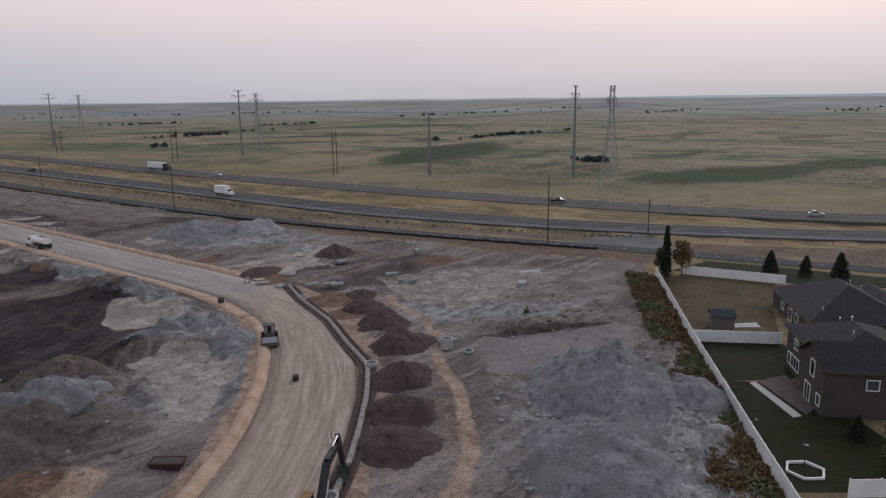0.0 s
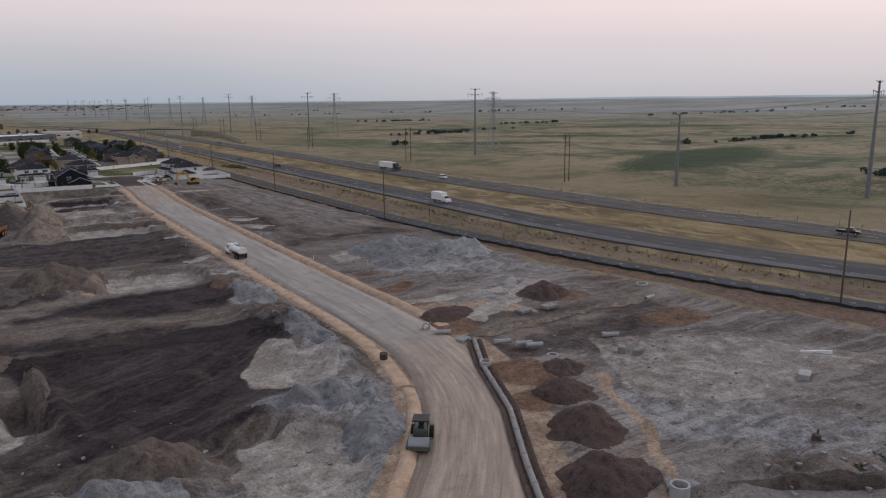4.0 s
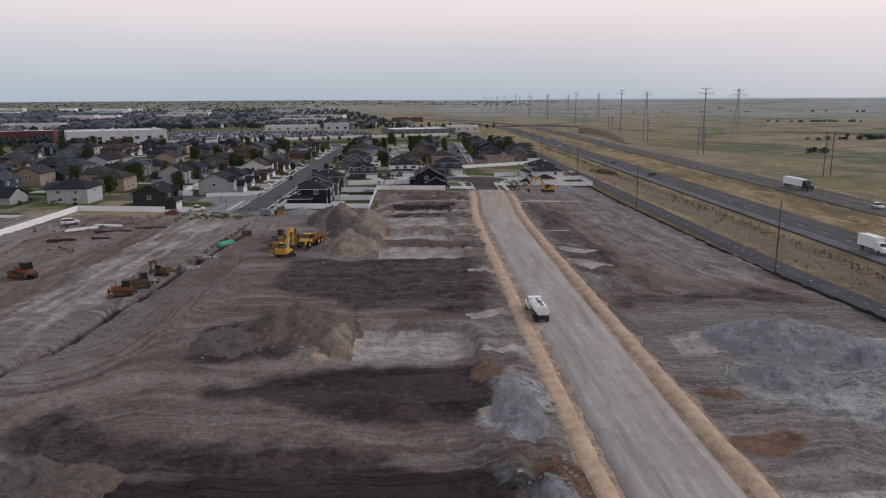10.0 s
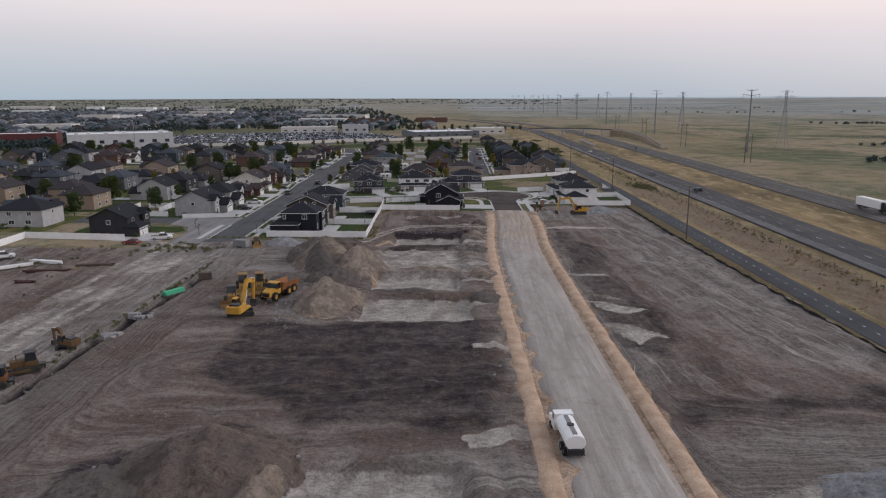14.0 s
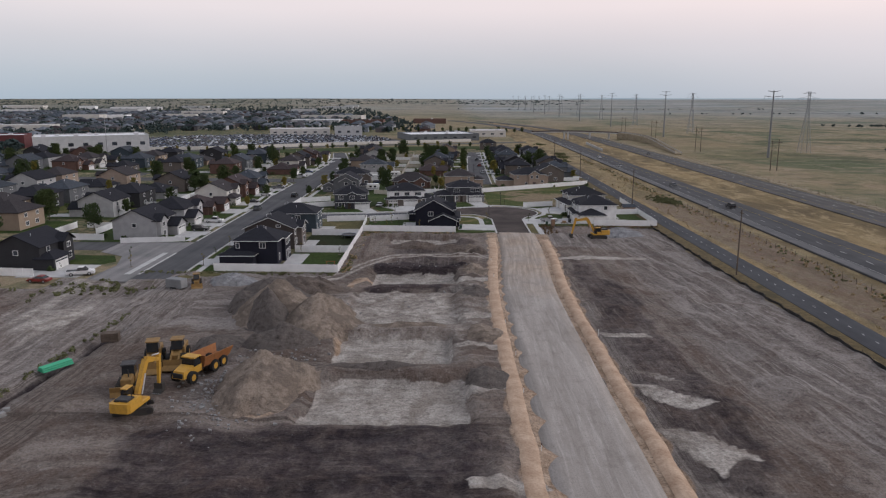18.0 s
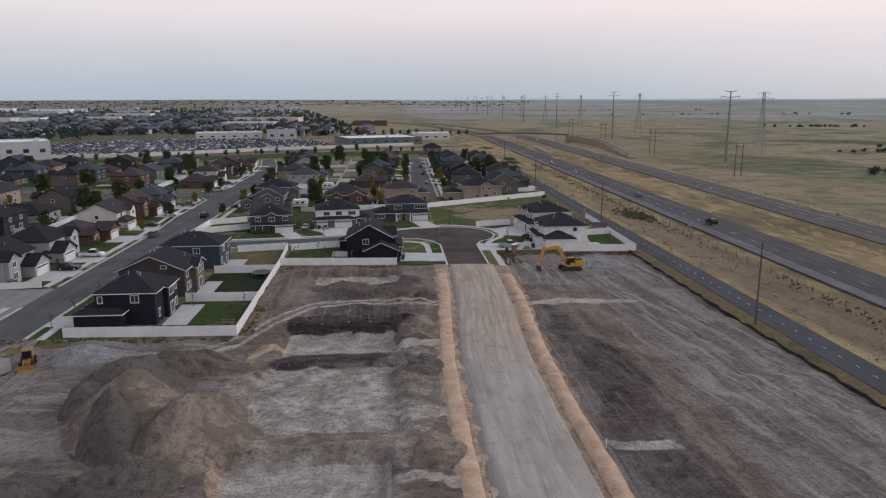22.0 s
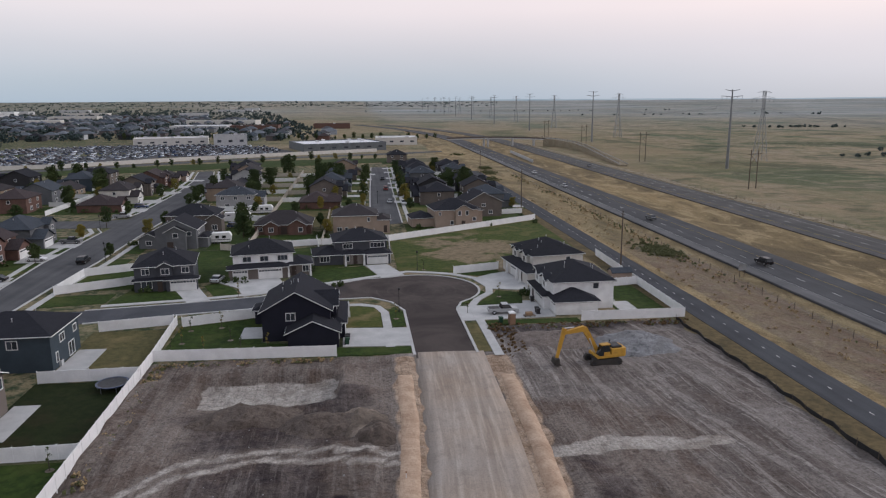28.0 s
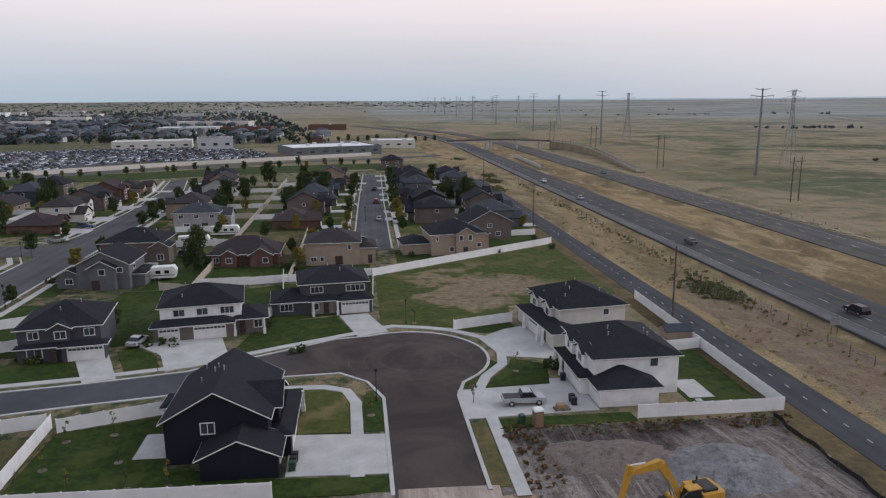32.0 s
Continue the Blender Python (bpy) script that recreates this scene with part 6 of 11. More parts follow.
lawn([(8.3, 397.5), (22, 398.5), (38, 403), (55, 409), (62, 413), (76, 418), (77, 442.5), (59, 439.5), (41, 432), (26, 422), (8.3, 421)], LAWN, "green back yards behind the houses", 0.022)
lawn([(20.5, 387.0), (35.4, 389.6), (30.2, 397.6), (22, 397)])
lawn([(40.2, 390.4), (45, 391.4), (42.8, 397.0), (38.6, 401.4), (36.4, 399.5)])
lawn([(8.3, 386), (20, 388), (20, 395), (8.3, 394)])
for y0, y1, m_ in ((304.6, 324.2, LAWN), (325.4, 347.3, LAWN_SHADED), (348.4, 370, WEEDS)):
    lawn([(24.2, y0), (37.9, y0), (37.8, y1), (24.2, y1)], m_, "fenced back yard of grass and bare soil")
lawn([(5.1, 304), (6.4, 304), (6.4, 331), (5.1, 331)])
lawn([(31.5, 304.7), (37.9, 304.7), (37.9, 309.5), (33.5, 311.5)], OCHRE_YARD, "bare dug corner of a back yard", 0.075)
for y_ in range(303, 371, 22):
    lawn([(7.9, y_ + 1), (12.5, y_ + 1), (12.5, y_ + 6.5), (7.9, y_ + 6.5)])
for i, y_ in enumerate(WEST_YS):
    if y_ != 450:
        lawn([(-17, y_ + 3.3), (-10.0, y_ + 3.3), (-10.0, y_ + 17.7), (-17, y_ + 17.7)], LAWN if i % 3 else LAWN_DRY)
        lawn([(-8.4, y_ + 3.3), (-7.0, y_ + 3.3), (-7.0, y_ + 17.7), (-8.4, y_ + 17.7)])
for y0, y1 in ((398, 428), (434, 452), (457, 470), (482, 502), (508, 524), (530, 548)):
    lawn([(9.6, y0), (13.5, y0), (13.5, y1), (9.6, y1)])
# back yards between the two streets
for x0, x1, y0, y1, m_ in ((26, 39.5, 424, 436.5, LAWN), (29, 39.5, 437.5, 470, LAWN), (40.5, 58.5, 441, 456.5, LAWN), (60, 77, 444, 456, LAWN), (29, 39.5, 471, 504, LAWN_DRY), (41, 70, 470, 506, WEEDS), (14, 39.5, 521, 640, LAWN_DRY), (41, 70, 520, 640, LAWN_DRY), (87, 127, 496, 680, LAWN_DRY), (83.6, 92, 455, 472, LAWN), (14, 28, 481, 504, LAWN)):
    lawn([(x0, y0), (x1, y0), (x1, y1), (x0, y1)], m_, "fenced back yard of grass and bare soil", 0.035)
lawn([(-1.5, 294.5), (4.4, 302.6), (10.2, 303.4), (13.5, 301.0), (9.0, 297.6), (5.0, 293.6)], WEEDS, "weedy green strip at the end of the street")
lawn([(-31, 304), (-21, 304), (-15.4, 312.5), (-18.5, 318.4), (-31, 319)])
lawn([(91.5, 458), (126, 478.5), (126, 495), (91.5, 482)])
lawn([(101.2, 31.2), (107.4, 20.9), (128, 27), (143.5, 30), (140.6, 46.5), (137, 50.2)], OCHRE_YARD, "dry patchy back yard by the slanting fence", 0.05)
lawn([(100, 32), (107, 20.5), (96, 14), (88, 23)], LAWN_SHADED, "dark green back lawn of a house by the site fence")
lawn([(64.5, 10.6), (71.2, 14.6), (88, 23), (92, 15), (74, -2)], LAWN_SHADED, "patchy dark back lawn with worn soil")
lawn([(143, 50), (156.5, 47), (159.5, 30), (164, 0), (158, 0), (146, 28)], LAWN_SHADED)
lawn([(-160, 606), (-30, 655), (5, 672), (46, 684), (92, 704), (92, 735), (20, 722), (-40, 692), (-160, 634)], LAWN, "green park strip before the car lot")

# fences between the estate's yards
SAND_VINYL = mat_grain("sand_vinyl", (0.42, 0.38, 0.32), (0.52, 0.475, 0.41), 0.6, 5.0, 0.5, 0, 0.05)


def yard_fence(pts, mat=VINYL, label="white vinyl fence between back yards"):
    e = thing("yard_fence", label, "fence", None, "yard fences")
    for (xa, ya), (xb, yb) in zip(pts, pts[1:]):
        L, rz = math.hypot(xb - xa, yb - ya), math.degrees(math.atan2(yb - ya, xb - xa))
        mb = M().box(0, L, -0.03, 0.03, 0.05, 1.75)
        for i in range(int(L / 2.4) + 1):
            mb.cbox(i * 2.4 - 0.07, i * 2.4 + 0.07, -0.07, 0.07, -0.3, 1.9, 0.03)
        part("panel", mb, mat, e, "", on(xa, ya, rz))


yard_fence([(20, 505), (38.5, 505)])
yard_fence([(40, 504), (40, 572), (40, 640)], SAND_VINYL, "sand-coloured vinyl fence between back yards")
yard_fence([(59, 441), (59.3, 463), (59.3, 500)], SAND_VINYL, "sand-coloured vinyl fence between back yards")
yard_fence([(33, 437), (40, 434), (40, 504)], SAND_VINYL, "sand-coloured vinyl fence between back yards")
yard_fence([(40.2, 439), (51, 439.5), (59, 441), (77.2, 444.4)])
yard_fence([(14, 456), (28, 455.6)])
yard_fence([(14, 482), (39.8, 482)])
for y_ in (528, 551, 574, 597, 620):
    yard_fence([(22, y_), (39.8, y_)], VINYL if y_ % 2 else SAND_VINYL)
    yard_fence([(40.2, y_ - 2), (60, y_ - 2)], SAND_VINYL if y_ % 2 else VINYL)
for y_ in (486, 509, 531, 553, 575, 597, 620):
    yard_fence([(104, y_), (126, y_ + 3)])
for y_ in (356, 377, 398, 419, 440, 523, 545, 567):
    yard_fence([(-29, y_), (-44, y_)])
yard_fence([(-36, 345), (-36, 462)])
yard_fence([(-36, 500), (-36, 600)])

# ---- soil heaps, by the bend first ----
for x, y, rx, ry, h, s in ((84.6, 82.5, 4.4, 3.8, 1.9, 1), (79.5, 73.5, 4.9, 4.3, 2.3, 2), (73.4, 64.2, 5.2, 4.6, 2.5, 3), (64.2, 56.4, 4.9, 4.6, 2.4, 4), (56.0, 49.6, 4.8, 4.5, 2.2, 5), (49.6, 44.6, 4.9, 4.5, 2.3, 6), (89.8, 88.5, 3.2, 2.6, 1.1, 7)):
    heap(x, y, rx, ry, h, BROWN_PILE, "dark brown conical spoil heap beside the pipe trench", 0, s, 2)
heap(76.0, 34.0, 12, 10, 4.4, GREY_PILE, "large pale grey heap of rubble and soil", 28, 11, 5)
heap(93.0, 50.6, 11.5, 1.2, 0.8, EARTH_PILE, "low dirt ridge along the edge of a levelled pad", -32, 91, 5)
heap(60.0, 27.0, 11, 8, 2.2, GREY_PILE, "low grey mound of rubble and soil", 20, 12, 5)
heap(80.5, 24.0, 6.5, 4.5, 2.2, GREY_PILE, "grey rubble mound by the weedy fence line", 30, 13, 3)
heap(110.5, 170, 12, 9, 3.2, GREY_PILE, "grey rubble heap near the trail", 0, 14, 6)
heap(122.5, 160, 6.5, 8, 3.4, GREY_GRAVEL, "steep pale grey gravel heap by the silt fence", 10, 15, 3)
heap(103, 156, 7, 6, 1.6, GREY_PILE, "low grey mound of broken soil", 0, 16, 4)
heap(113.5, 119.5, 5.5, 4.5, 2.3, BROWN_PILE, "dark brown soil heap near a concrete inlet", 0, 17, 2)
heap(90.5, 118, 6.0, 4.0, 1.2, BROWN_PILE, "low brown soil mound by the pipe trench", 15, 18, 3)
heap(32.5, 272, 8.5, 10.5, 6.6, TAN_PILE, "tall tan soil stockpile behind parked machines", 15, 19, 4)
heap(41.0, 268, 7.0, 12.0, 5.4, TAN_PILE, "long tan soil stockpile beside the excavated pads", -8, 73, 4)
heap(36.5, 257.5, 6.5, 4.5, 3.0, DARK_PILE, "dark soil tipped between the tan stockpiles", 20, 74, 4)
heap(28.5, 281, 8, 13, 4.2, DARK_PILE, "tan soil stockpile behind a fenced yard", 10, 20, 4)
heap(38.3, 240, 6.8, 10, 4.8, TAN_PILE, "tan soil stockpile with a gravelly skirt", -6, 21, 3)
heap(31.5, 268, 4.5, 9, 6.2, DARK_PILE, "dark soil tipped over the tan stockpile", 30, 22, 2)
heap(27.0, 255, 4.0, 6, 1.2, DARK_PILE, "low skirt of dark soil by the stockpiles", 10, 72, 3)
heap(36.0, 177, 9.5, 9, 3.6, EARTH_PILE, "brown soil mound beside an excavated pad", 20, 23, 6)
heap(27.5, 171, 6, 6, 1.2, DARK_PILE, "low dark skirt of a soil mound", 10, 67, 4)
heap(42.6, 171, 2.6, 7, 1.6, TAN_PILE, "tan clay bank along an excavated pad", 0, 24, 2)
heap(23.5, 130.5, 4.5, 4.0, 1.6, EARTH_PILE, "mixed tan and grey soil heap beside the dark field", 10, 62, 5)
heap(13.5, 129.5, 10, 6.5, 2.0, DARK_PILE, "grey broken bank of soil", 10, 63, 6)
heap(29.6, 117.5, 1.5, 8, 1.1, EARTH_PILE, "steep dark bank beside a dug pit", 3, 66, 4)
heap(36, 89, 7, 6, 2.8, EARTH_PILE, "brown soil heap by a dug basin", 20, 65, 5)
heap(24, 77, 10, 8, 2.6, DARK_PILE, "dark grey-brown soil heap", 20, 25, 5)
heap(33, 84, 7, 5, 2.2, GREY_PILE, "grey soil heap beside a dug basin", -20, 26, 4)
heap(66.5, 146, 3.0, 9, 1.1, GREY_PILE, "low grey ridge of broken soil by the road", 0, 27, 5)
heap(67, 122, 3.5, 7, 1.2, GREY_PILE, "low grey ridge of broken soil by the road", 0, 28, 5)
heap(58, 96, 8, 3.5, 1.4, GREY_PILE, "grey bank round a dug basin", -25, 29, 4)
heap(60, 86, 3.5, 6, 1.3, GREY_PILE, "grey bank round a dug basin", -35, 30, 4)
heap(101.5, 358, 8.5, 4.6, 1.5, RUT_SOIL, "smooth tan-brown soil bank below the white house", 0, 33, 4)
heap(113, 354.5, 8, 5.5, 1.3, GREY_PILE, "low grey-brown soil mound below the white house", 0, 87, 4)
heap(54.6, 333.2, 7.5, 3.4, 1.9, EARTH_PILE, "brown ridge of soil beside an excavated pad", 6, 81, 4)
heap(64.6, 330.6, 5.5, 3.2, 1.5, EARTH_PILE, "brown ridge of soil beside an excavated pad", -8, 82, 3)
heap(70.8, 326.8, 2.6, 3.6, 1.3, EARTH_PILE, "brown soil mound beside the haul road", 0, 83, 3)
heap(33.0, 289.6, 9.5, 5.2, 2.8, EARTH_PILE, "broad dark brown soil mound behind a fence", 4, 84, 4)
heap(17.4, 295.4, 5.2, 4.4, 1.7, GREY_PILE, "grey-tan soil mound by the site fence", 10, 85, 3)
heap(68.9, 307.5, 2.4, 6.0, 1.3, TAN_PILE, "pale lumpy soil bank along the haul road", 0, 86, 5)
for x, y, s in ((69, 243, 41), (69.5, 262, 42), (69, 288, 43), (69.5, 306, 44), (52, 246.5, 47), (56, 265.5, 48), (69.2, 330, 50)):
    heap(x, y, 3.2 if x > 60 else 7.5, 4.2 if x > 60 else 1.6, 0.9 if x > 60 else 0.55, DARK_PILE if s % 2 else TAN_PILE, "low ridge of soil between excavated pads", 0, s, 3)

# loose broken rock
rocks = M()
rr = random.Random(21)


def stone(mb, x, y, z, r):
    v = []
    for k in range(8):
        sx, sy, sz = (-1, 1)[k & 1], (-1, 1)[k >> 1 & 1], (-1, 1)[k >> 2]
        v.append((x + sx * r * rr.uniform(0.5, 1.1), y + sy * r * rr.uniform(0.5, 1.1), z + sz * r * rr.uniform(0.35, 0.8)))
    mb.add(v, [(0, 2, 3, 1), (4, 5, 7, 6), (0, 1, 5, 4), (2, 6, 7, 3), (0, 4, 6, 2), (1, 3, 7, 5)])


for cx, cy, sx, sy, n, r0, r1 in ((74, 32, 10, 8, 900, 0.05, 0.42), (58, 27, 12, 7, 600, 0.05, 0.38), (95, 50, 18, 12, 300, 0.05, 0.3), (108, 165, 14, 14, 200, 0.06, 0.3), (34, 237, 5, 9, 520, 0.05, 0.26), (37, 245, 6, 10, 260, 0.05, 0.3), (36, 176, 9, 7, 120, 0.06, 0.3), (100, 80, 18, 24, 160, 0.06, 0.3), (69, 140, 3, 40, 200, 0.06, 0.3), (5, 190, 3, 20, 120, 0.05, 0.22), (55, 300, 12, 40, 160, 0.05, 0.2), (35, 80, 18, 16, 160, 0.06, 0.3)):
    for _ in range(n):
        x, y = rr.gauss(cx, sx * 0.6), rr.gauss(cy, sy * 0.6)
        r = r0 + (r1 - r0) * rr.random() ** 3
        if math.hypot(x - 79.4, 0) > 8 or y < 60:
            stone(rocks, x, y, ground_at(x, y) + r * 0.25, r)
thing("loose_rock", "scattered lumps of grey rock and broken concrete", "rocks", None, "", "stuff", rocks, ROCK)

# ---- houses ----
NAVY = mat_siding("navy_siding", (0.011, 0.0115, 0.023))
CHARCOAL = mat_siding("charcoal_siding", (0.032, 0.032, 0.036))
DARK_GREY = mat_siding("dark_grey_siding", (0.066, 0.070, 0.083))
SLATE = mat_siding("slate_blue_siding", (0.045, 0.062, 0.078))
GREY_SIDE = mat_siding("grey_siding", (0.13, 0.135, 0.145))
PALE_SIDE = mat_siding("pale_grey_siding", (0.34, 0.34, 0.345))
OFF_WHITE = mat_siding("off_white_siding", (0.40, 0.40, 0.405))
WHITE_SIDE = mat_siding("white_siding", (0.80, 0.80, 0.80))
CREAM = mat_grain("cream_stucco", (0.52, 0.50, 0.47), (0.62, 0.60, 0.56), 0.5, 9.0, 0.9)
TAN_WALL = mat_grain("tan_stucco", (0.255, 0.195, 0.145), (0.315, 0.245, 0.185), 0.5, 9.0, 0.9)
BEIGE = mat_grain("beige_stucco", (0.29, 0.225, 0.18), (0.36, 0.285, 0.23), 0.5, 9.0, 0.9)
TAUPE = mat_grain("taupe_stucco", (0.115, 0.098, 0.088), (0.155, 0.132, 0.118), 0.5, 9.0, 0.9)
# Taupe copy; the dimness of the picture's corner is put into its colour.
TAUPE_DIM = mat_grain("darkened_taupe_stucco", (0.058, 0.048, 0.046), (0.080, 0.066, 0.062), 0.5, 9.0, 0.9)
BROWN_TRIM = mat_plain("dark_brown_trim", (0.05, 0.036, 0.03), 0.6)
BRICK = mat_grain("red_brick_wall", (0.10, 0.058, 0.048), (0.155, 0.092, 0.074), 0.8, 8.0, 0.9)
STONE = mat_grain("stone_veneer", (0.15, 0.13, 0.115), (0.27, 0.245, 0.225), 1.6, 5.0, 0.9, 0, 0.5, 0.05)
R_BLACK, R_GREY = mat_shingle("charcoal_shingles", (0.0165, 0.0172, 0.0225)), mat_shingle("grey_shingles", (0.042, 0.049, 0.060))
R_BROWN, R_RED = mat_shingle("brown_shingles", (0.035, 0.031, 0.033)), mat_shingle("reddish_shingles", (0.044, 0.034, 0.035))
GARAGE_WHITE = mat_grain("white_garage_door", (0.60, 0.60, 0.59), (0.72, 0.72, 0.71), 0.8, 9.0, 0.5, 0, 0.04)
DOOR_DARK = mat_plain("dark_door_paint", (0.05, 0.035, 0.03), 0.5)
CACHE = {}


def window_mesh(w, h):
    if (w, h) not in CACHE:
        f = M()
        t = 0.11
        f.box(-w / 2, w / 2, -0.09, 0.02, -h / 2, -h / 2 + t).box(-w / 2, w / 2, -0.09, 0.02, h / 2 - t, h / 2)
        f.box(-w / 2, -w / 2 + t, -0.09, 0.02, -h / 2 + t, h / 2 - t).box(w / 2 - t, w / 2, -0.09, 0.02, -h / 2 + t, h / 2 - t)
        n = max(1, round(w / 0.95))
        panes = []
        for i in range(n):
            a, b = -w / 2 + t + (w - 2 * t) * i / n, -w / 2 + t + (w - 2 * t) * (i + 1) / n
            if i:
                f.box(a - 0.035, a + 0.035, -0.07, 0.02, -h / 2 + t, h / 2 - t)
            panes.append(((a + b) / 2, M().box(-(b - a) / 2 + 0.035, (b - a) / 2 - 0.035, -0.04, -0.02, -h / 2 + t, h / 2 - t).mesh("pane", WIN_GLASS)))
        CACHE[(w, h)] = (f.mesh("window", TRIM_WHITE), panes)
    return CACHE[(w, h)]


def garage_mesh(w, h=2.15):
    if ("g", w) not in CACHE:
        f = M()
        f.box(-w / 2, w / 2, -0.04, 0.03, 0, h)
        n = max(3, round(w / 0.62))
        for r in range(4):
            for i in range(n):
                a = -w / 2 + w * i / n
                if r < 3:
                    f.box(a + 0.05, a + w / n - 0.05, -0.065, -0.035, r * h / 4 + 0.06, (r + 1) * h / 4 - 0.06)
        lights = M()
        for i in range(n):
            a = -w / 2 + w * i / n
            lights.box(a + 0.06, a + w / n - 0.06, -0.055, -0.03, 0.75 * h + 0.09, h - 0.1)
        CACHE[("g", w)] = (f.mesh("garage_door", GARAGE_WHITE), lights.mesh("pane", WIN_GLASS))
    return CACHE[("g", w)]


FACE = {"S": 0, "E": 90, "N": 180, "W": 270}


def face_pose(blk, face, u, z):
    x0, x1, y0, y1 = blk[:4]
    cx, cy = (x0 + x1) / 2, (y0 + y1) / 2
    if face == "S":
        return pose(cx + u, y0, z)
    if face == "N":
        return pose(cx - u, y1, z, 0, 0, 180)
    if face == "E":
        return pose(x1, cy + u, z, 0, 0, 90)
    return pose(x0, cy - u, z, 0, 0, 270)


def roof_mesh(blk, kind, pitch, o=0.5, t=0.2):
    """Closed roof with eaves; returns the mesh, the gable triangles and the ridge height."""
    x0, x1, y0, y1, z0, h = blk
    X0, X1, Y0, Y1 = x0 - o, x1 + o, y0 - o, y1 + o
    ez = h - o * pitch
    w, d = X1 - X0, Y1 - Y0
    gables = M()
    if kind == "hip":
        m = min(w, d) / 2
        rz = ez + m * pitch
        if w >= d:
            top = [(X0 + m, (Y0 + Y1) / 2, rz), (X1 - m + 0.001, (Y0 + Y1) / 2, rz)]
            q = [(0, 1, 5, 4), (1, 2, 5), (2, 3, 4, 5), (3, 0, 4)]
        else:
            top = [((X0 + X1) / 2, Y0 + m, rz), ((X0 + X1) / 2, Y1 - m + 0.001, rz)]
            q = [(0, 1, 4), (1, 2, 5, 4), (2, 3, 5), (3, 0, 4, 5)]
    elif kind == "gable_y":                  # ridge along y
        rz = ez + w / 2 * pitch
        top = [((X0 + X1) / 2, Y0, rz), ((X0 + X1) / 2, Y1, rz)]
        q = [(0, 1, 4), (1, 2, 5, 4), (2, 3, 5), (3, 0, 4, 5)]
    else:                                    # ridge along x
        rz = ez + d / 2 * pitch
        top = [(X0, (Y0 + Y1) / 2, rz), (X1, (Y0 + Y1) / 2, rz)]
        q = [(0, 1, 5, 4), (1, 2, 5), (2, 3, 4, 5), (3, 0, 4)]
    base = [(X0, Y0, ez), (X1, Y0, ez), (X1, Y1, ez), (X0, Y1, ez)]
    mb = M()
    if kind == "hip":
        mb.add(base + top, q + [(3, 2, 1, 0)])
        mb.box(X0 + 0.02, X1 - 0.02, Y0 + 0.02, Y1 - 0.02, ez - t, ez - 0.005)
    else:
        lo = [(x, y, z - t) for x, y, z in base + top]
        sl = [f for f in q if len(f) == 4]
        mb.add(base + top + lo, sl + [tuple(i + 6 for i in f)[::-1] for f in sl])
        ring = [0, 4, 1, 1, 2, 2, 5, 3, 3, 0] if kind == "gable_y" else [0, 1, 1, 5, 2, 2, 3, 3, 4, 0]
        es = [(0, 4), (4, 1), (1, 2), (2, 5), (5, 3), (3, 0)] if kind == "gable_y" else [(0, 1), (1, 5), (5, 2), (2, 3), (3, 4), (4, 0)]
        mb.f += [(a, b, b + 6, a + 6) for a, b in es]
    return mb, rz


def trim_mesh(blk, kind, pitch, o=0.5):
    """Fascia boards under the eaves and rakes."""
    x0, x1, y0, y1, z0, h = blk
    X0, X1, Y0, Y1 = x0 - o - 0.03, x1 + o + 0.03, y0 - o - 0.03, y1 + o + 0.03
    ez = h - o * pitch
    t, q = 0.15, 0.09
    c = [(X0, Y0, ez), (X1, Y0, ez), (X1, Y1, ez), (X0, Y1, ez)]
    if kind == "gable_y":
        rz = ez + (x1 - x0 + 2 * o) / 2 * pitch
        c = [c[0], ((X0 + X1) / 2, Y0, rz), c[1], c[2], ((X0 + X1) / 2, Y1, rz), c[3]]
    elif kind != "hip":
        rz = ez + (y1 - y0 + 2 * o) / 2 * pitch
        c = [c[0], c[1], (X1, (Y0 + Y1) / 2, rz), c[2], c[3], (X0, (Y0 + Y1) / 2, rz)]
    f, n = M(), len(c)
    mx, my = (X0 + X1) / 2, (Y0 + Y1) / 2
    for x, y, z in c:
        ix = x - math.copysign(q, x - mx) if abs(x - mx) > 0.01 else x
        iy = y - math.copysign(q, y - my) if abs(y - my) > 0.01 else y
        f.v += [(x, y, z - 0.01), (x, y, z - t), (ix, iy, z - t), (ix, iy, z - 0.01)]
    for i in range(n):
        j = (i + 1) % n
        for k in range(4):
            f.f.append((4 * i + k, 4 * i + (k + 1) % 4, 4 * j + (k + 1) % 4, 4 * j + k))
    return f


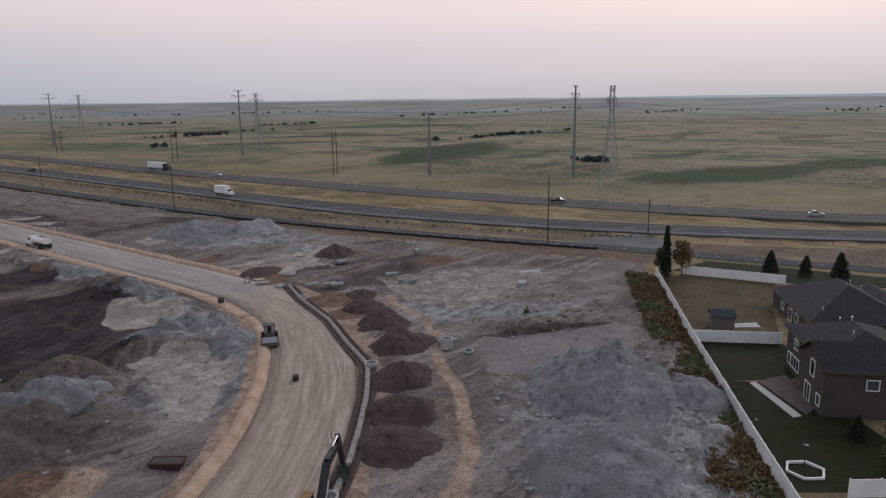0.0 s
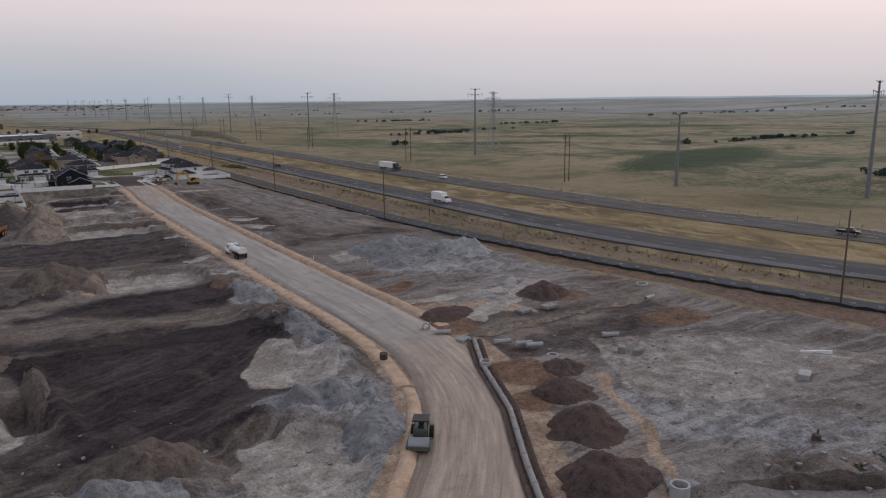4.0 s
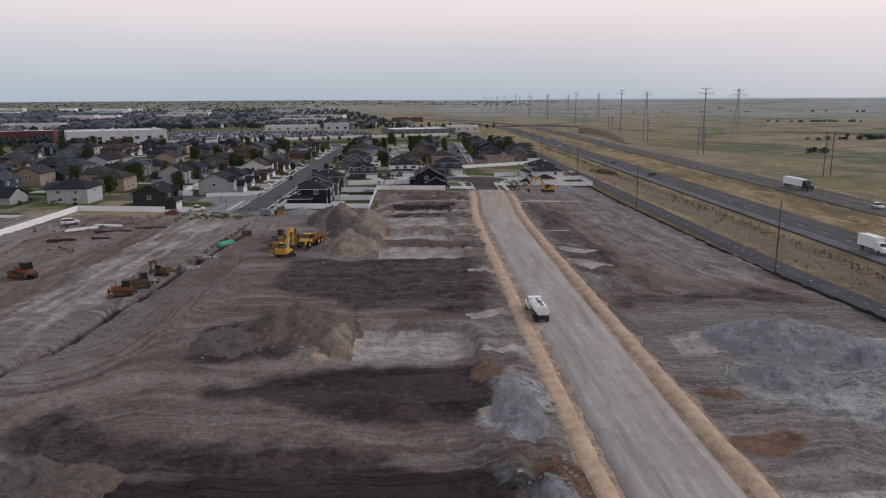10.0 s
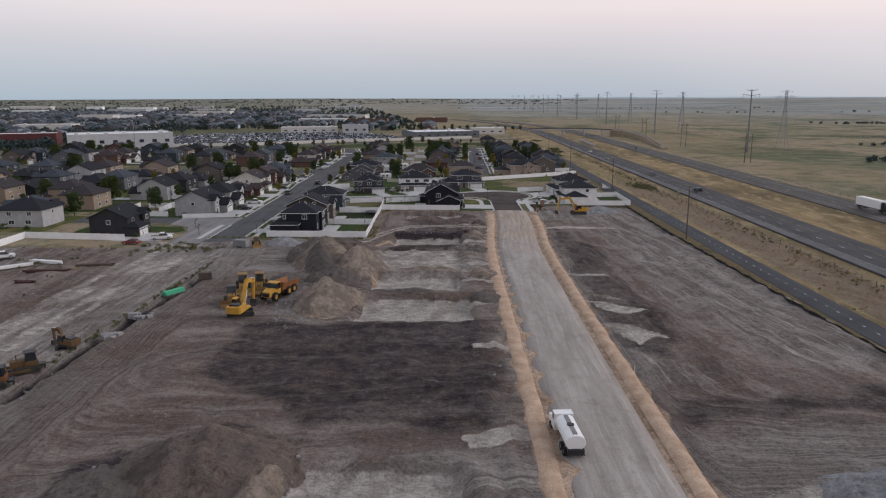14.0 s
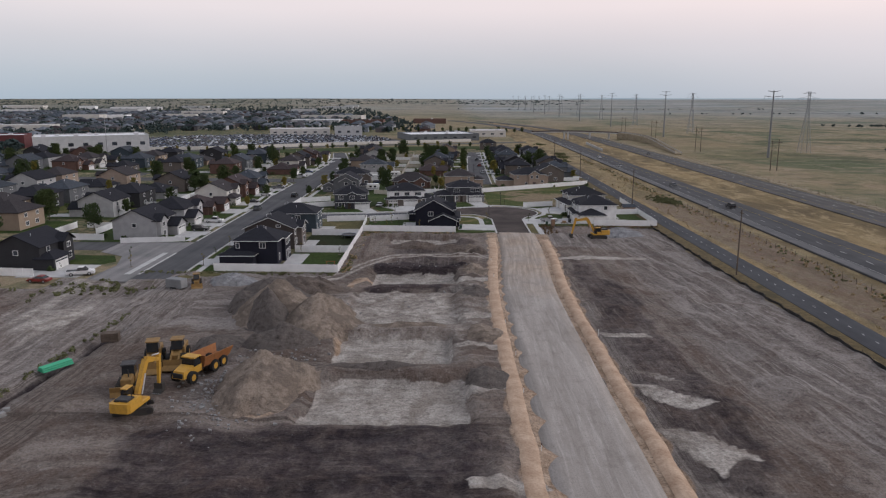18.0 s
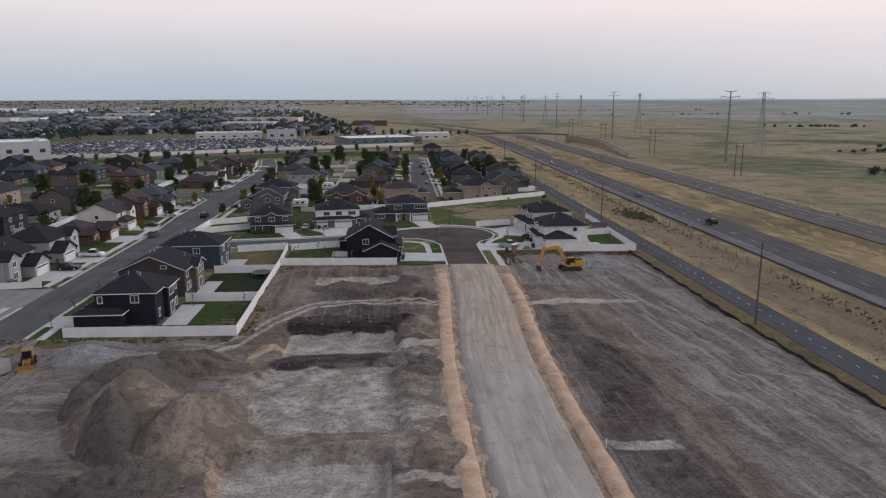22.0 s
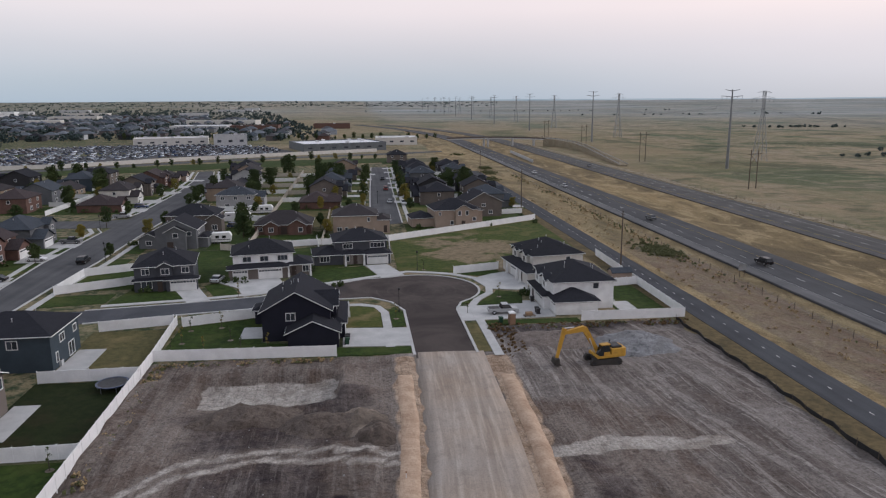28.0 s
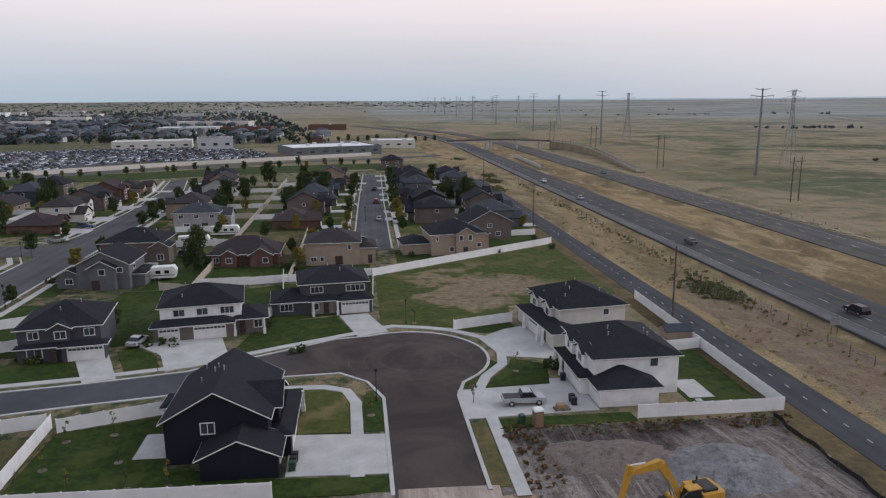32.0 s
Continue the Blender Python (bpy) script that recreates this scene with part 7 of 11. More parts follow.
def house(x, y, rz, blocks, openings, wall, roof, label, trim=TRIM_WHITE, group="houses", vents=2, group_seed=0, simple=False):
    """blocks: (x0, x1, y0, y1, z0, eave, kind, pitch[, wall]); openings: (kind, block, face, along, sill, width, height)."""
    e = thing("house", label, "house", on(x, y, rz, 0.02), group)
    for b in blocks:
        blk, kind, pitch = b[:6], b[6], b[7]
        wm = b[8] if len(b) > 8 else wall
        x0, x1, y0, y1, z0, h = blk
        mb = M()
        base = z0 if z0 > 0.5 else -0.6
        if kind == "gable_y":
            g = h + (x1 - x0) / 2 * pitch - 0.22
            mb.prism([(x0, base), (x1, base), (x1, h - 0.05), ((x0 + x1) / 2, g), (x0, h - 0.05)], y0, y1, "y")
        elif kind == "gable_x":
            g = h + (y1 - y0) / 2 * pitch - 0.22
            mb.prism([(y0, base), (y1, base), (y1, h - 0.05), ((y0 + y1) / 2, g), (y0, h - 0.05)], x0, x1, "x")
        else:
            mb.box(x0, x1, y0, y1, base, h)
        part("wall", flip_fix(mb.mesh("wall", wm)), wm, e)
        rm, top = roof_mesh(blk, kind, pitch)
        ro = part("roof", flip_fix(rm.mesh("roof", roof)), roof, e)
        if not simple:
            part("fascia", trim_mesh(blk, kind, pitch), trim, e)
        if vents and b is blocks[0]:
            r = random.Random(int(x * 7 + y * 3))
            for _ in range(vents):
                u, v = r.uniform(x0 + 2, x1 - 2), r.uniform(y0 + 2, y1 - 2)
                zt = h + pitch * max(0.0, min(u - x0, x1 - u, v - y0, y1 - v) if kind == "hip" else (min(u - x0, x1 - u) if kind == "gable_y" else min(v - y0, y1 - v)))
                part("vent_pipe", M().rod((u, v, zt - 0.25), (u, v, zt + 0.5), 0.07, 0.07, 6).rod((u, v, zt + 0.5), (u, v, zt + 0.58), 0.11, 0.11, 6), ALUMINIUM, ro, "pale metal roof vent")
    for kind, bi, face, u, z, w, h in openings:
        m = face_pose(blocks[bi], face, u, z + (h / 2 if kind == "window" else 0))
        if kind == "window":
            fr, panes = window_mesh(w, h)
            o = part("window", fr, TRIM_WHITE, e, "", m)
            if simple:
                part("pane", CACHE.setdefault(("p", w, h), M().box(-w / 2 + 0.1, w / 2 - 0.1, -0.04, -0.02, -h / 2 + 0.1, h / 2 - 0.1).mesh("pane", WIN_GLASS)), WIN_GLASS, o)
            else:
                for px, pm in panes:
                    part("pane", pm, WIN_GLASS, o, "", pose(px, 0, 0))
        elif kind == "garage":
            gm_, gl = garage_mesh(w)
            o = part("garage_door", gm_, GARAGE_WHITE, e, "white panelled garage door", m)
            part("pane", gl, WIN_GLASS, o)
            part("door_frame", M().box(-w / 2 - 0.14, -w / 2, -0.07, 0.02, 0, 2.29).box(w / 2, w / 2 + 0.14, -0.07, 0.02, 0, 2.29).box(-w / 2, w / 2, -0.07, 0.02, 2.15, 2.29), trim, e, "", m)
        elif kind == "door":
            o = part("front_door", M().box(-w / 2, w / 2, -0.06, 0.02, 0, h).box(-w / 2 + 0.12, w / 2 - 0.12, -0.075, -0.05, 0.15, h * 0.45).box(-w / 2 + 0.12, w / 2 - 0.12, -0.075, -0.05, h * 0.5, h - 0.15), DOOR_DARK, e, "dark panelled front door", m)
            part("door_handle", M().rod((w / 2 - 0.12, -0.06, 1.0), (w / 2 - 0.12, -0.13, 1.0), 0.03, 0.03, 6), ALUMINIUM, o)
        elif kind == "slider":
            fr, panes = window_mesh(w, h)
            o = part("sliding_door", fr, TRIM_WHITE, e, "white-framed sliding glass door", pose(0, 0, 0) @ m @ pose(0, 0, h / 2))
            for px, pm in panes:
                part("pane", pm, WIN_GLASS, o, "", pose(px, 0, 0))
        elif kind == "post":
            part("porch_post", M().box(-0.16, 0.16, -0.16, 0.16, 0, h).box(-0.24, 0.24, -0.24, 0.24, 0, 0.9), trim, e, "", face_pose(blocks[bi], face, u, z) @ pose(0, -w, 0))
    return e


W, Gd, D, P = "window", "garage", "door", "post"
# the dark navy house at the end of the road, gables toward the site
house(58.8, 362.0, 0, [(-5.5, 5.5, 0, 13.2, 0, 5.3, "gable_y", 0.56), (-1.1, 6.9, -4.0, 0.4, 0, 2.8, "gable_y", 0.46), (5.5, 7.8, 0.6, 12.6, 0, 2.9, "hip", 0.4), (3.0, 6.4, 3.0, 8.6, 3.0, 5.3, "gable_x", 0.6), (-8.0, -5.4, 9.6, 13.2, 0, 2.9, "hip", 0.4)],
      [(W, 0, "S", -0.9, 3.4, 1.6, 1.4), (Gd, 2, "E", -2.0, 0, 4.9, 2.15), (W, 3, "E", 0, 3.6, 1.5, 1.3), (W, 1, "E", -0.6, 0.9, 0.9, 1.5), (W, 0, "W", -3, 3.4, 1.5, 1.3), (W, 0, "W", 3, 3.4, 1.5, 1.3), ("slider", 0, "W", -1.0, 0.2, 2.4, 2.1), (D, 2, "E", 3.4, 0.1, 1.0, 2.1), (P, 2, "E", 5.4, 0, 0.5, 2.8), (W, 0, "N", 3, 3.4, 1.7, 1.4)],
      NAVY, R_BLACK, "dark navy two-storey gabled house with white trim", vents=5)
# dark houses between the unpaved street and the long fence
house(17.4, 310.6, 0, [(-4.0, 6.0, 0, 10.4, 0, 6.0, "hip", 0.50), (-6.8, 1.0, -2.6, 0.3, 0, 3.0, "hip", 0.4), (6.0, 6.8, 4.5, 10.2, 0, 5.8, "hip", 0.4), (-6.5, -3.8, 2.0, 9.0, 0, 3.0, "hip", 0.4)],
      [(W, 0, "S", 1.6, 3.9, 1.5, 1.4), (W, 0, "S", -4.2, 3.9, 0.9, 1.3), (W, 0, "E", -3.4, 0.9, 0.9, 1.6), ("slider", 2, "E", -0.8, 0.15, 2.2, 2.3), (W, 2, "E", 1.6, 0.9, 1.2, 1.6), (W, 2, "E", -0.7, 3.6, 2.6, 1.5), (W, 2, "E", 1.8, 3.9, 0.9, 1.0), (Gd, 3, "W", 0.5, 0, 4.9, 2.15), (W, 0, "W", -3, 3.5, 1.5, 1.3)],
      NAVY, R_BLACK, "dark navy two-storey house with a low wing in a fenced yard", vents=4)
house(17.2, 328.6, 0, [(-6.4, 6.2, 0, 10.4, 0, 5.5, "gable_y", 0.44), (6.2, 7.4, 4.2, 10.0, 0, 5.2, "gable_x", 0.45, TAUPE)],
      [(W, 0, "S", 2.4, 5.6, 1.2, 0.7), (W, 0, "E", -3.4, 0.8, 1.5, 1.7), (W, 0, "E", -3.4, 3.4, 1.5, 1.4), ("slider", 1, "E", -0.4, 0.15, 2.2, 2.2), (W, 1, "E", -0.6, 3.3, 1.6, 1.5), (W, 1, "E", 1.8, 3.3, 1.2, 1.5), (Gd, 0, "W", 1.0, 0, 4.9, 2.15), (W, 0, "E", -1.7, 0.8, 0.9, 1.6)],
      TAUPE_DIM, R_BLACK, "dark taupe two-storey gabled house with a concrete patio", vents=4)
house(17.6, 352.0, 0, [(-6.2, 7.2, 0, 10.5, 0, 5.7, "hip", 0.42), (-7.6, -2.0, -2.0, 0.3, 0, 2.9, "hip", 0.4)],
      [(W, 0, "S", 1.5, 3.5, 1.6, 1.4), (W, 0, "E", -3.5, 0.8, 0.9, 1.6), (W, 0, "E", -1.2, 3.3, 1.8, 1.3), ("slider", 0, "E", 1.8, 0.15, 2.2, 2.2), (W, 0, "E", 3.6, 3.3, 1.4, 1.2), (Gd, 0, "W", 1.0, 0, 4.9, 2.15)],
      SLATE, R_BLACK, "slate-blue two-storey house with white-framed windows", vents=4)
# across the side street
house(31.2, 397.6, 8, [(-8.0, 3.6, 0, 11.5, 0, 5.4, "hip", 0.45), (-1.8, 4.3, -1.6, 0.3, 0, 2.7, "hip", 0.38), (-3.2, -0.6, -0.7, 0.5, 3.0, 5.4, "gable_y", 0.55), (-8.0, -2.0, -1.0, 0.2, 0, 2.7, "hip", 0.38)],
      [(Gd, 1, "S", 0.3, 0, 4.9, 2.15), (W, 2, "S", 0, 3.4, 1.7, 1.3), (W, 0, "S", -3.6, 3.4, 1.6, 1.3), (W, 0, "S", 4.2, 3.4, 1.6, 1.3), (W, 3, "S", -0.6, 0.7, 2.2, 1.7), (D, 1, "S", -4.2, 0.1, 1.0, 2.1), (W, 0, "W", 0, 3.4, 1.2, 1.2)],
      DARK_GREY, R_BLACK, "dark grey two-storey house with a white garage door", vents=2)
house(48.2, 405.0, 8, [(-6.5, 6.5, 1.5, 12.5, 0, 5.5, "hip", 0.42, WHITE_SIDE), (-7.5, 5.0, -0.6, 2.5, 0, 2.8, "hip", 0.4), (5.0, 10.5, 0.8, 8.0, 0, 2.8, "hip", 0.4, TAUPE)],
      [(Gd, 1, "S", 2.6, 0, 4.9, 2.15), (Gd, 1, "S", -3.8, 0, 3.0, 2.15), (W, 0, "S", -3.5, 3.5, 2.0, 1.3), (W, 0, "S", 0.2, 3.5, 2.0, 1.3), (W, 0, "S", 4.2, 3.5, 2.4, 1.3), (D, 2, "S", -1.2, 0.1, 1.0, 2.1), (W, 2, "S", 1.4, 0.8, 1.5, 1.5), (P, 2, "S", -2.4, 0, 1.2, 2.6), (P, 2, "S", 2.4, 0, 1.2, 2.6)],
      TAUPE, R_BLACK, "house with white upper storey and two white garage doors", vents=3)
house(68.4, 417.0, 6, [(-4.8, 7.8, 2.0, 12.0, 0, 5.5, "hip", 0.42), (2.0, 8.2, -1.2, 2.5, 0, 2.8, "hip", 0.4), (-9.8, -3.0, 0, 8.0, 0, 2.8, "hip", 0.42), (-3.0, 2.2, -0.4, 2.4, 0, 2.8, "hip", 0.4, STONE)],
      [(Gd, 1, "S", 0.0, 0, 4.9, 2.15), (W, 0, "S", -3.2, 3.4, 2.4, 1.3), (W, 0, "S", 4.0, 3.4, 3.6, 1.3), (W, 2, "S", -1.0, 0.8, 2.4, 1.5), (D, 3, "S", 0.2, 0.1, 1.0, 2.1), (W, 3, "S", -1.6, 0.8, 1.0, 1.4), (P, 3, "S", -2.2, 0, 1.4, 2.7), (P, 3, "S", 2.2, 0, 1.4, 2.7)],
      DARK_GREY, R_BLACK, "dark grey two-storey house with stone porch and white garage", vents=3)
# white houses by the trail
house(111.0, 371.2, 0, [(-5.6, 6.2, 3.4, 17.0, 0, 5.6, "hip", 0.42), (-6.0, 2.0, -0.2, 8.0, 0, 2.8, "hip", 0.42), (-7.2, -5.4, 4.0, 15.5, 0, 2.8, "hip", 0.38), (-6.2, -5.4, 6.0, 9.4, 3.0, 5.4, "gable_x", 0.5), (-6.2, -5.4, 11.6, 14.4, 3.0, 5.4, "gable_x", 0.5)],
      [(W, 0, "S", 2.4, 3.8, 1.3, 1.3), (Gd, 2, "W", 2.4, 0, 4.9, 2.15), (W, 3, "W", 0, 3.5, 1.6, 1.3), (W, 4, "W", 0, 3.5, 1.3, 1.3), ("slider", 0, "E", 0, 0.15, 2.4, 2.1), (W, 0, "E", -3.6, 3.5, 1.5, 1.3), (W, 0, "E", 3.6, 3.5, 1.5, 1.3), (D, 2, "W", -2.6, 0.1, 1.0, 2.1), (P, 2, "W", -1.4, 0, 0.7, 2.7), (P, 2, "W", -4.6, 0, 0.7, 2.7), (Gd, 1, "W", 2.2, 0, 2.7, 2.15)],
      WHITE_SIDE, R_BLACK, "white two-storey house with black hipped roofs", vents=5)
house(107.0, 396.8, 7, [(0, 11.8, 0, 13.5, 0, 5.7, "hip", 0.42), (-2.6, 1.6, -3.8, 12.5, 0, 2.9, "hip", 0.36), (-0.7, 0.3, 2.0, 5.2, 3.0, 5.5, "gable_x", 0.5), (-0.7, 0.3, 8.0, 11.0, 3.0, 5.5, "gable_x", 0.5)],
      [(W, 0, "S", 2.4, 3.8, 1.2, 1.2), (W, 2, "W", 0, 3.5, 1.6, 1.4), (W, 3, "W", 0, 3.5, 1.6, 1.4), (Gd, 1, "W", -0.2, 0, 4.9, 2.15), (D, 1, "W", 4.4, 0.1, 1.0, 2.1), (P, 1, "W", 3.4, 0, 0.8, 2.7), (P, 1, "W", 5.6, 0, 0.8, 2.7), (P, 1, "W", -3.2, 0, 0.8, 2.7), (W, 0, "E", 0, 3.6, 1.5, 1.3)],
      CREAM, R_BLACK, "cream two-storey house with a deep black roof", vents=5)
# the houses by the slanting fence
house(95.5, 17.0, 28.4, [(-11.5, 3.0, -11.0, 0, 0, 5.8, "hip", 0.42), (-13.2, -6.0, -9.0, 1.0, 0, 5.8, "gable_y", 0.55), (3.0, 10.0, -12, -3, 0, 3.0, "hip", 0.4)],
      [(W, 1, "N", 0, 3.5, 1.4, 2.0), (W, 0, "N", -3.6, 3.4, 1.5, 1.4), (W, 0, "N", -3.6, 0.8, 3.2, 1.7), ("slider", 1, "N", -1.0, 0.15, 1.9, 2.2), (W, 1, "N", 2.4, 0.9, 1.2, 1.4), (W, 0, "N", -5.8, 0.8, 1.2, 1.6), (W, 1, "W", 0, 3.4, 1.4, 1.3)],
      TAUPE_DIM, R_BROWN, "taupe two-storey house with solar panels on its roof", BROWN_TRIM, vents=3)
house(122.0, 17.5, 28.4, [(-9.5, 9.5, -9, 5.5, 0, 3.2, "hip", 0.5), (-4, 11, -12, -5, 0, 3.2, "hip", 0.5)],
      [(W, 0, "N", -4, 0.8, 1.6, 1.4), (W, 0, "N", 3, 0.8, 1.8, 1.4), ("slider", 0, "N", 0, 0.15, 1.9, 2.1)],
      TAUPE_DIM, R_BROWN, "single-storey taupe house with a broad dark brown roof", BROWN_TRIM, vents=3)
solar = thing("solar_array", "dark blue solar panels on a brown roof", "solar panel", on(95.5, 17.0, 28.4) @ pose(-9.0, -3.4, 7.3, 0, 28.6, 0))
for i in range(2):
    for j in range(5):
        part("panel", M().box(0.2 + i * 1.75, 1.9 + i * 1.75, -4 + j * 1.06, -3 + j * 1.06, 0.02, 0.07), SOLAR, solar)
# yard things there
shed = thing("garden_shed", "small grey garden shed with a dark gabled roof", "shed", on(109.8, 30.2, 28.4))
part("wall", M().prism([(-1.4, -0.2), (1.4, -0.2), (1.4, 2.1), (0, 2.8), (-1.4, 2.1)], -1.6, 1.6, "y"), TAUPE, shed)
part("roof", flip_fix(M().prism([(-1.7, 2.0), (0, 2.85), (1.7, 2.0), (1.7, 2.12), (0, 2.98), (-1.7, 2.12)], -1.85, 1.85, "y").mesh("roof", R_GREY)), R_GREY, shed)
part("door", M().box(-0.5, 0.5, -1.66, -1.6, 0, 1.9), TRIM_WHITE, shed)
laid("patio", [(88.8, 20.5), (89.6, 20.0), (82.2, 13.2), (81.2, 13.9)], 0.10, CONCRETE, "pale concrete patio slab behind a house", "patio")
# Dark plate added over the shade and clutter between slab and house.
deck_ = laid("patio", [(89.8, 19.8), (94.0, 17.6), (88.4, 12.0), (82.8, 12.9)], 0.14, TIMBER, "dark timber deck plate that also stands for shade behind a house", "deck")
laid("patio", [(110.8, 28.4), (112.8, 29.0), (115.4, 26.4), (113.4, 25.2)], 0.10, CONCRETE, "pale concrete patio slab behind a house", "patio")
pit = thing("garden_bed_frame", "white hexagonal timber bed frame on worn lawn", "garden bed", on(69.2, 10.4))
hexa = [(1.9 * math.cos(radians(60 * i + 10)), 1.9 * math.sin(radians(60 * i + 10))) for i in range(6)]
for i in range(6):
    (a, b), (c, d) = hexa[i], hexa[(i + 1) % 6]
    part("board", M().hull8([(a, b, -0.1), (a * 0.88, b * 0.88, -0.1), (c * 0.88, d * 0.88, -0.1), (c, d, -0.1)], [(a, b, 0.28), (a * 0.88, b * 0.88, 0.28), (c * 0.88, d * 0.88, 0.28), (c, d, 0.28)]), TRIM_WHITE, pit)
lp = thing("bird_feeder_post", "thin dark post standing in a hexagonal bed", "post", on(69.6, 10.6))
part("pole", M().rod((0, 0, -0.2), (0, 0, 2.4), 0.05, 0.04, 6), BLACK, lp)
part("head", M().cbox(-0.25, 0.25, -0.25, 0.25, 2.35, 2.55), BLACK, lp)


# rows of the estate beyond
def estate_house(x, y, rz, wall, roof, v, label):
    """A house with the front to local south, its garage wing forward."""
    r = random.Random(v)
    s = r.choice((-1, 1))
    two = v % 4 != 1
    h = 5.5 if two else 3.0
    w, d = r.uniform(12.0, 14.0), r.uniform(10.5, 12.0)
    front = r.choice(("hip", "gable_y", "gable_y"))
    main = r.choice(("hip", "gable_x", "hip"))
    gx = s * (w / 2 - 3.2)
    px = -s * (w / 2 - 2.6)
    blocks = [(-w / 2, w / 2, -d / 2, d / 2, 0, h, main, 0.48), (gx - 3.3, gx + 3.3, -d / 2 - 3.0, -d / 2 + 1, 0, 3.0, front, 0.55), (px - 2.2, px + 2.2, -d / 2 - 1.2, -d / 2 + 0.6, 0, h if two else 3.0, "gable_y", 0.65)]
    ops = [(Gd, 1, "S", 0, 0, 4.9, 2.15), (W, 2, "S", 0, 0.8, 1.8, 1.5), (D, 0, "S", s * 0.2, 0.1, 1.0, 2.1), (W, 0, "N", -2.5, 0.8, 1.8, 1.4), (W, 0, "N", 2.5, 0.8, 1.8, 1.4)]
    if two:
        ops += [(W, 2, "S", 0, 3.4, 1.6, 1.3), (W, 0, "S", gx * 0.9, 3.7, 1.4, 1.2), (W, 0, "N", -3.0, 3.4, 1.5, 1.3), (W, 0, "N", 3.0, 3.4, 1.5, 1.3), (W, 0, "E", 0, 3.4, 1.2, 1.2), (W, 0, "W", 0, 3.4, 1.2, 1.2)]
    m = pose(x, y, 0, 0, 0, rz)
    q = lambda pts: [tuple((m @ Vector((a, b, 0))).xy) for a, b in pts]
    laid("driveway", q([(gx - 2.9, -d / 2 - 10.5), (gx + 2.9, -d / 2 - 10.5), (gx + 2.9, -d / 2 - 2.8), (gx - 2.9, -d / 2 - 2.8)]), 0.085, CONCRETE, "pale concrete driveway", "driveway")
    laid("lawn", q([(-w / 2 - 3.4, -d / 2 - 9.0), (w / 2 + 3.4, -d / 2 - 9.0), (w / 2 + 3.4, d / 2 + 8), (-w / 2 - 3.4, d / 2 + 8)]), 0.045 + 0.008 * (v % 3), LAWN if v % 5 else LAWN_DRY, "small green lawn round a house", "lawn")
    return house(x, y, rz, blocks, ops, wall, roof, label, vents=1, simple=True, group="estate houses")


PAL = [(BEIGE, R_BROWN, "beige stucco house with a brown roof"), (GREY_SIDE, R_GREY, "grey house with a dark grey roof"), (TAN_WALL, R_BROWN, "tan stucco house with a brown roof"), (TAUPE, R_BLACK, "taupe house with a charcoal roof"), (BRICK, R_RED, "red-brown brick house with a reddish roof"), (OFF_WHITE, R_BLACK, "off-white house with a charcoal roof"), (CHARCOAL, R_BLACK, "charcoal house with a black roof"), (SLATE, R_GREY, "slate-blue house with a grey roof"), (CREAM, R_BROWN, "cream house with a brown roof"), (PALE_SIDE, R_BLACK, "pale grey house with a black roof")]
rows_ = []
# west side of the western street (front to the east), and behind it
for c, q in zip((9, 5, 4, 8, 4, 1, 4, 8, 3, 4, 0), (345, 366, 387, 408, 429, 450, 512, 534, 556, 578, 602)):
    rows_.append((-22.0, q, 90, c))
for i, (c, q) in enumerate(zip((2, 5, 6, 9, 3, 4, 1, 2, 7, 3), (356, 380, 401, 422, 443, 512, 533, 554, 575, 597))):
    rows_.append((-66.0 if i < 1 else -50.0, q, 270, c))
# between that street and the middle one
for x_, q, f_, c in ((18, 537, 270, 2), (19, 560, 270, 3), (19, 583, 270, 5), (16, 607, 270, 0), (12, 631, 270, 3), (54, 513, 90, 4), (56, 538, 90, 3), (58, 561, 90, 1), (58, 584, 90, 7), (60, 607, 90, 3), (62, 631, 90, 2)):
    rows_.append((x_, q, f_, c))
# east of the middle street, backs to the trail
for c, q in zip((3, 6, 3, 1, 3, 6, 3), range(519, 660, 23)):
    rows_.append((99.5, q, 270, c))
for c, q in zip((1, 3, 6, 3, 1, 6), range(510, 640, 24)):
    rows_.append((117.0, q, 90, c))
rows_.append((94, 702, 180, 3))
# along the more distant western streets
for x_, f_ in ((-79, 90), (-106, 270), (-134, 90), (-158, 270), (-187, 90)):
    for k, q in enumerate(range(346, 596, 21)):
        if not (x_ < -150 and q < 380) and not 462 < q < 502:
            rows_.append((x_, q + (k * 5) % 7, f_ if x_ != -79 else 270, (k * 4 + int(-x_)) % 9))
# south of the side street in the west, dark houses by the unpaved street
for x_, q, f_, c in ((-33, 309, 90, 6), (-66, 322, 180, 5), (-90, 318, 180, 9), (-114, 304, 180, 3), (-140, 300, 180, 9), (-84, 286, 90, 0), (-112, 270, 90, 3)):
    rows_.append((x_, q, f_, c))
for i, (x_, y_, f_, c) in enumerate(rows_):
    wl_, rf_, lb_ = PAL[c]
    estate_house(x_, y_, f_, wl_, rf_, 11 + i * 3, lb_)

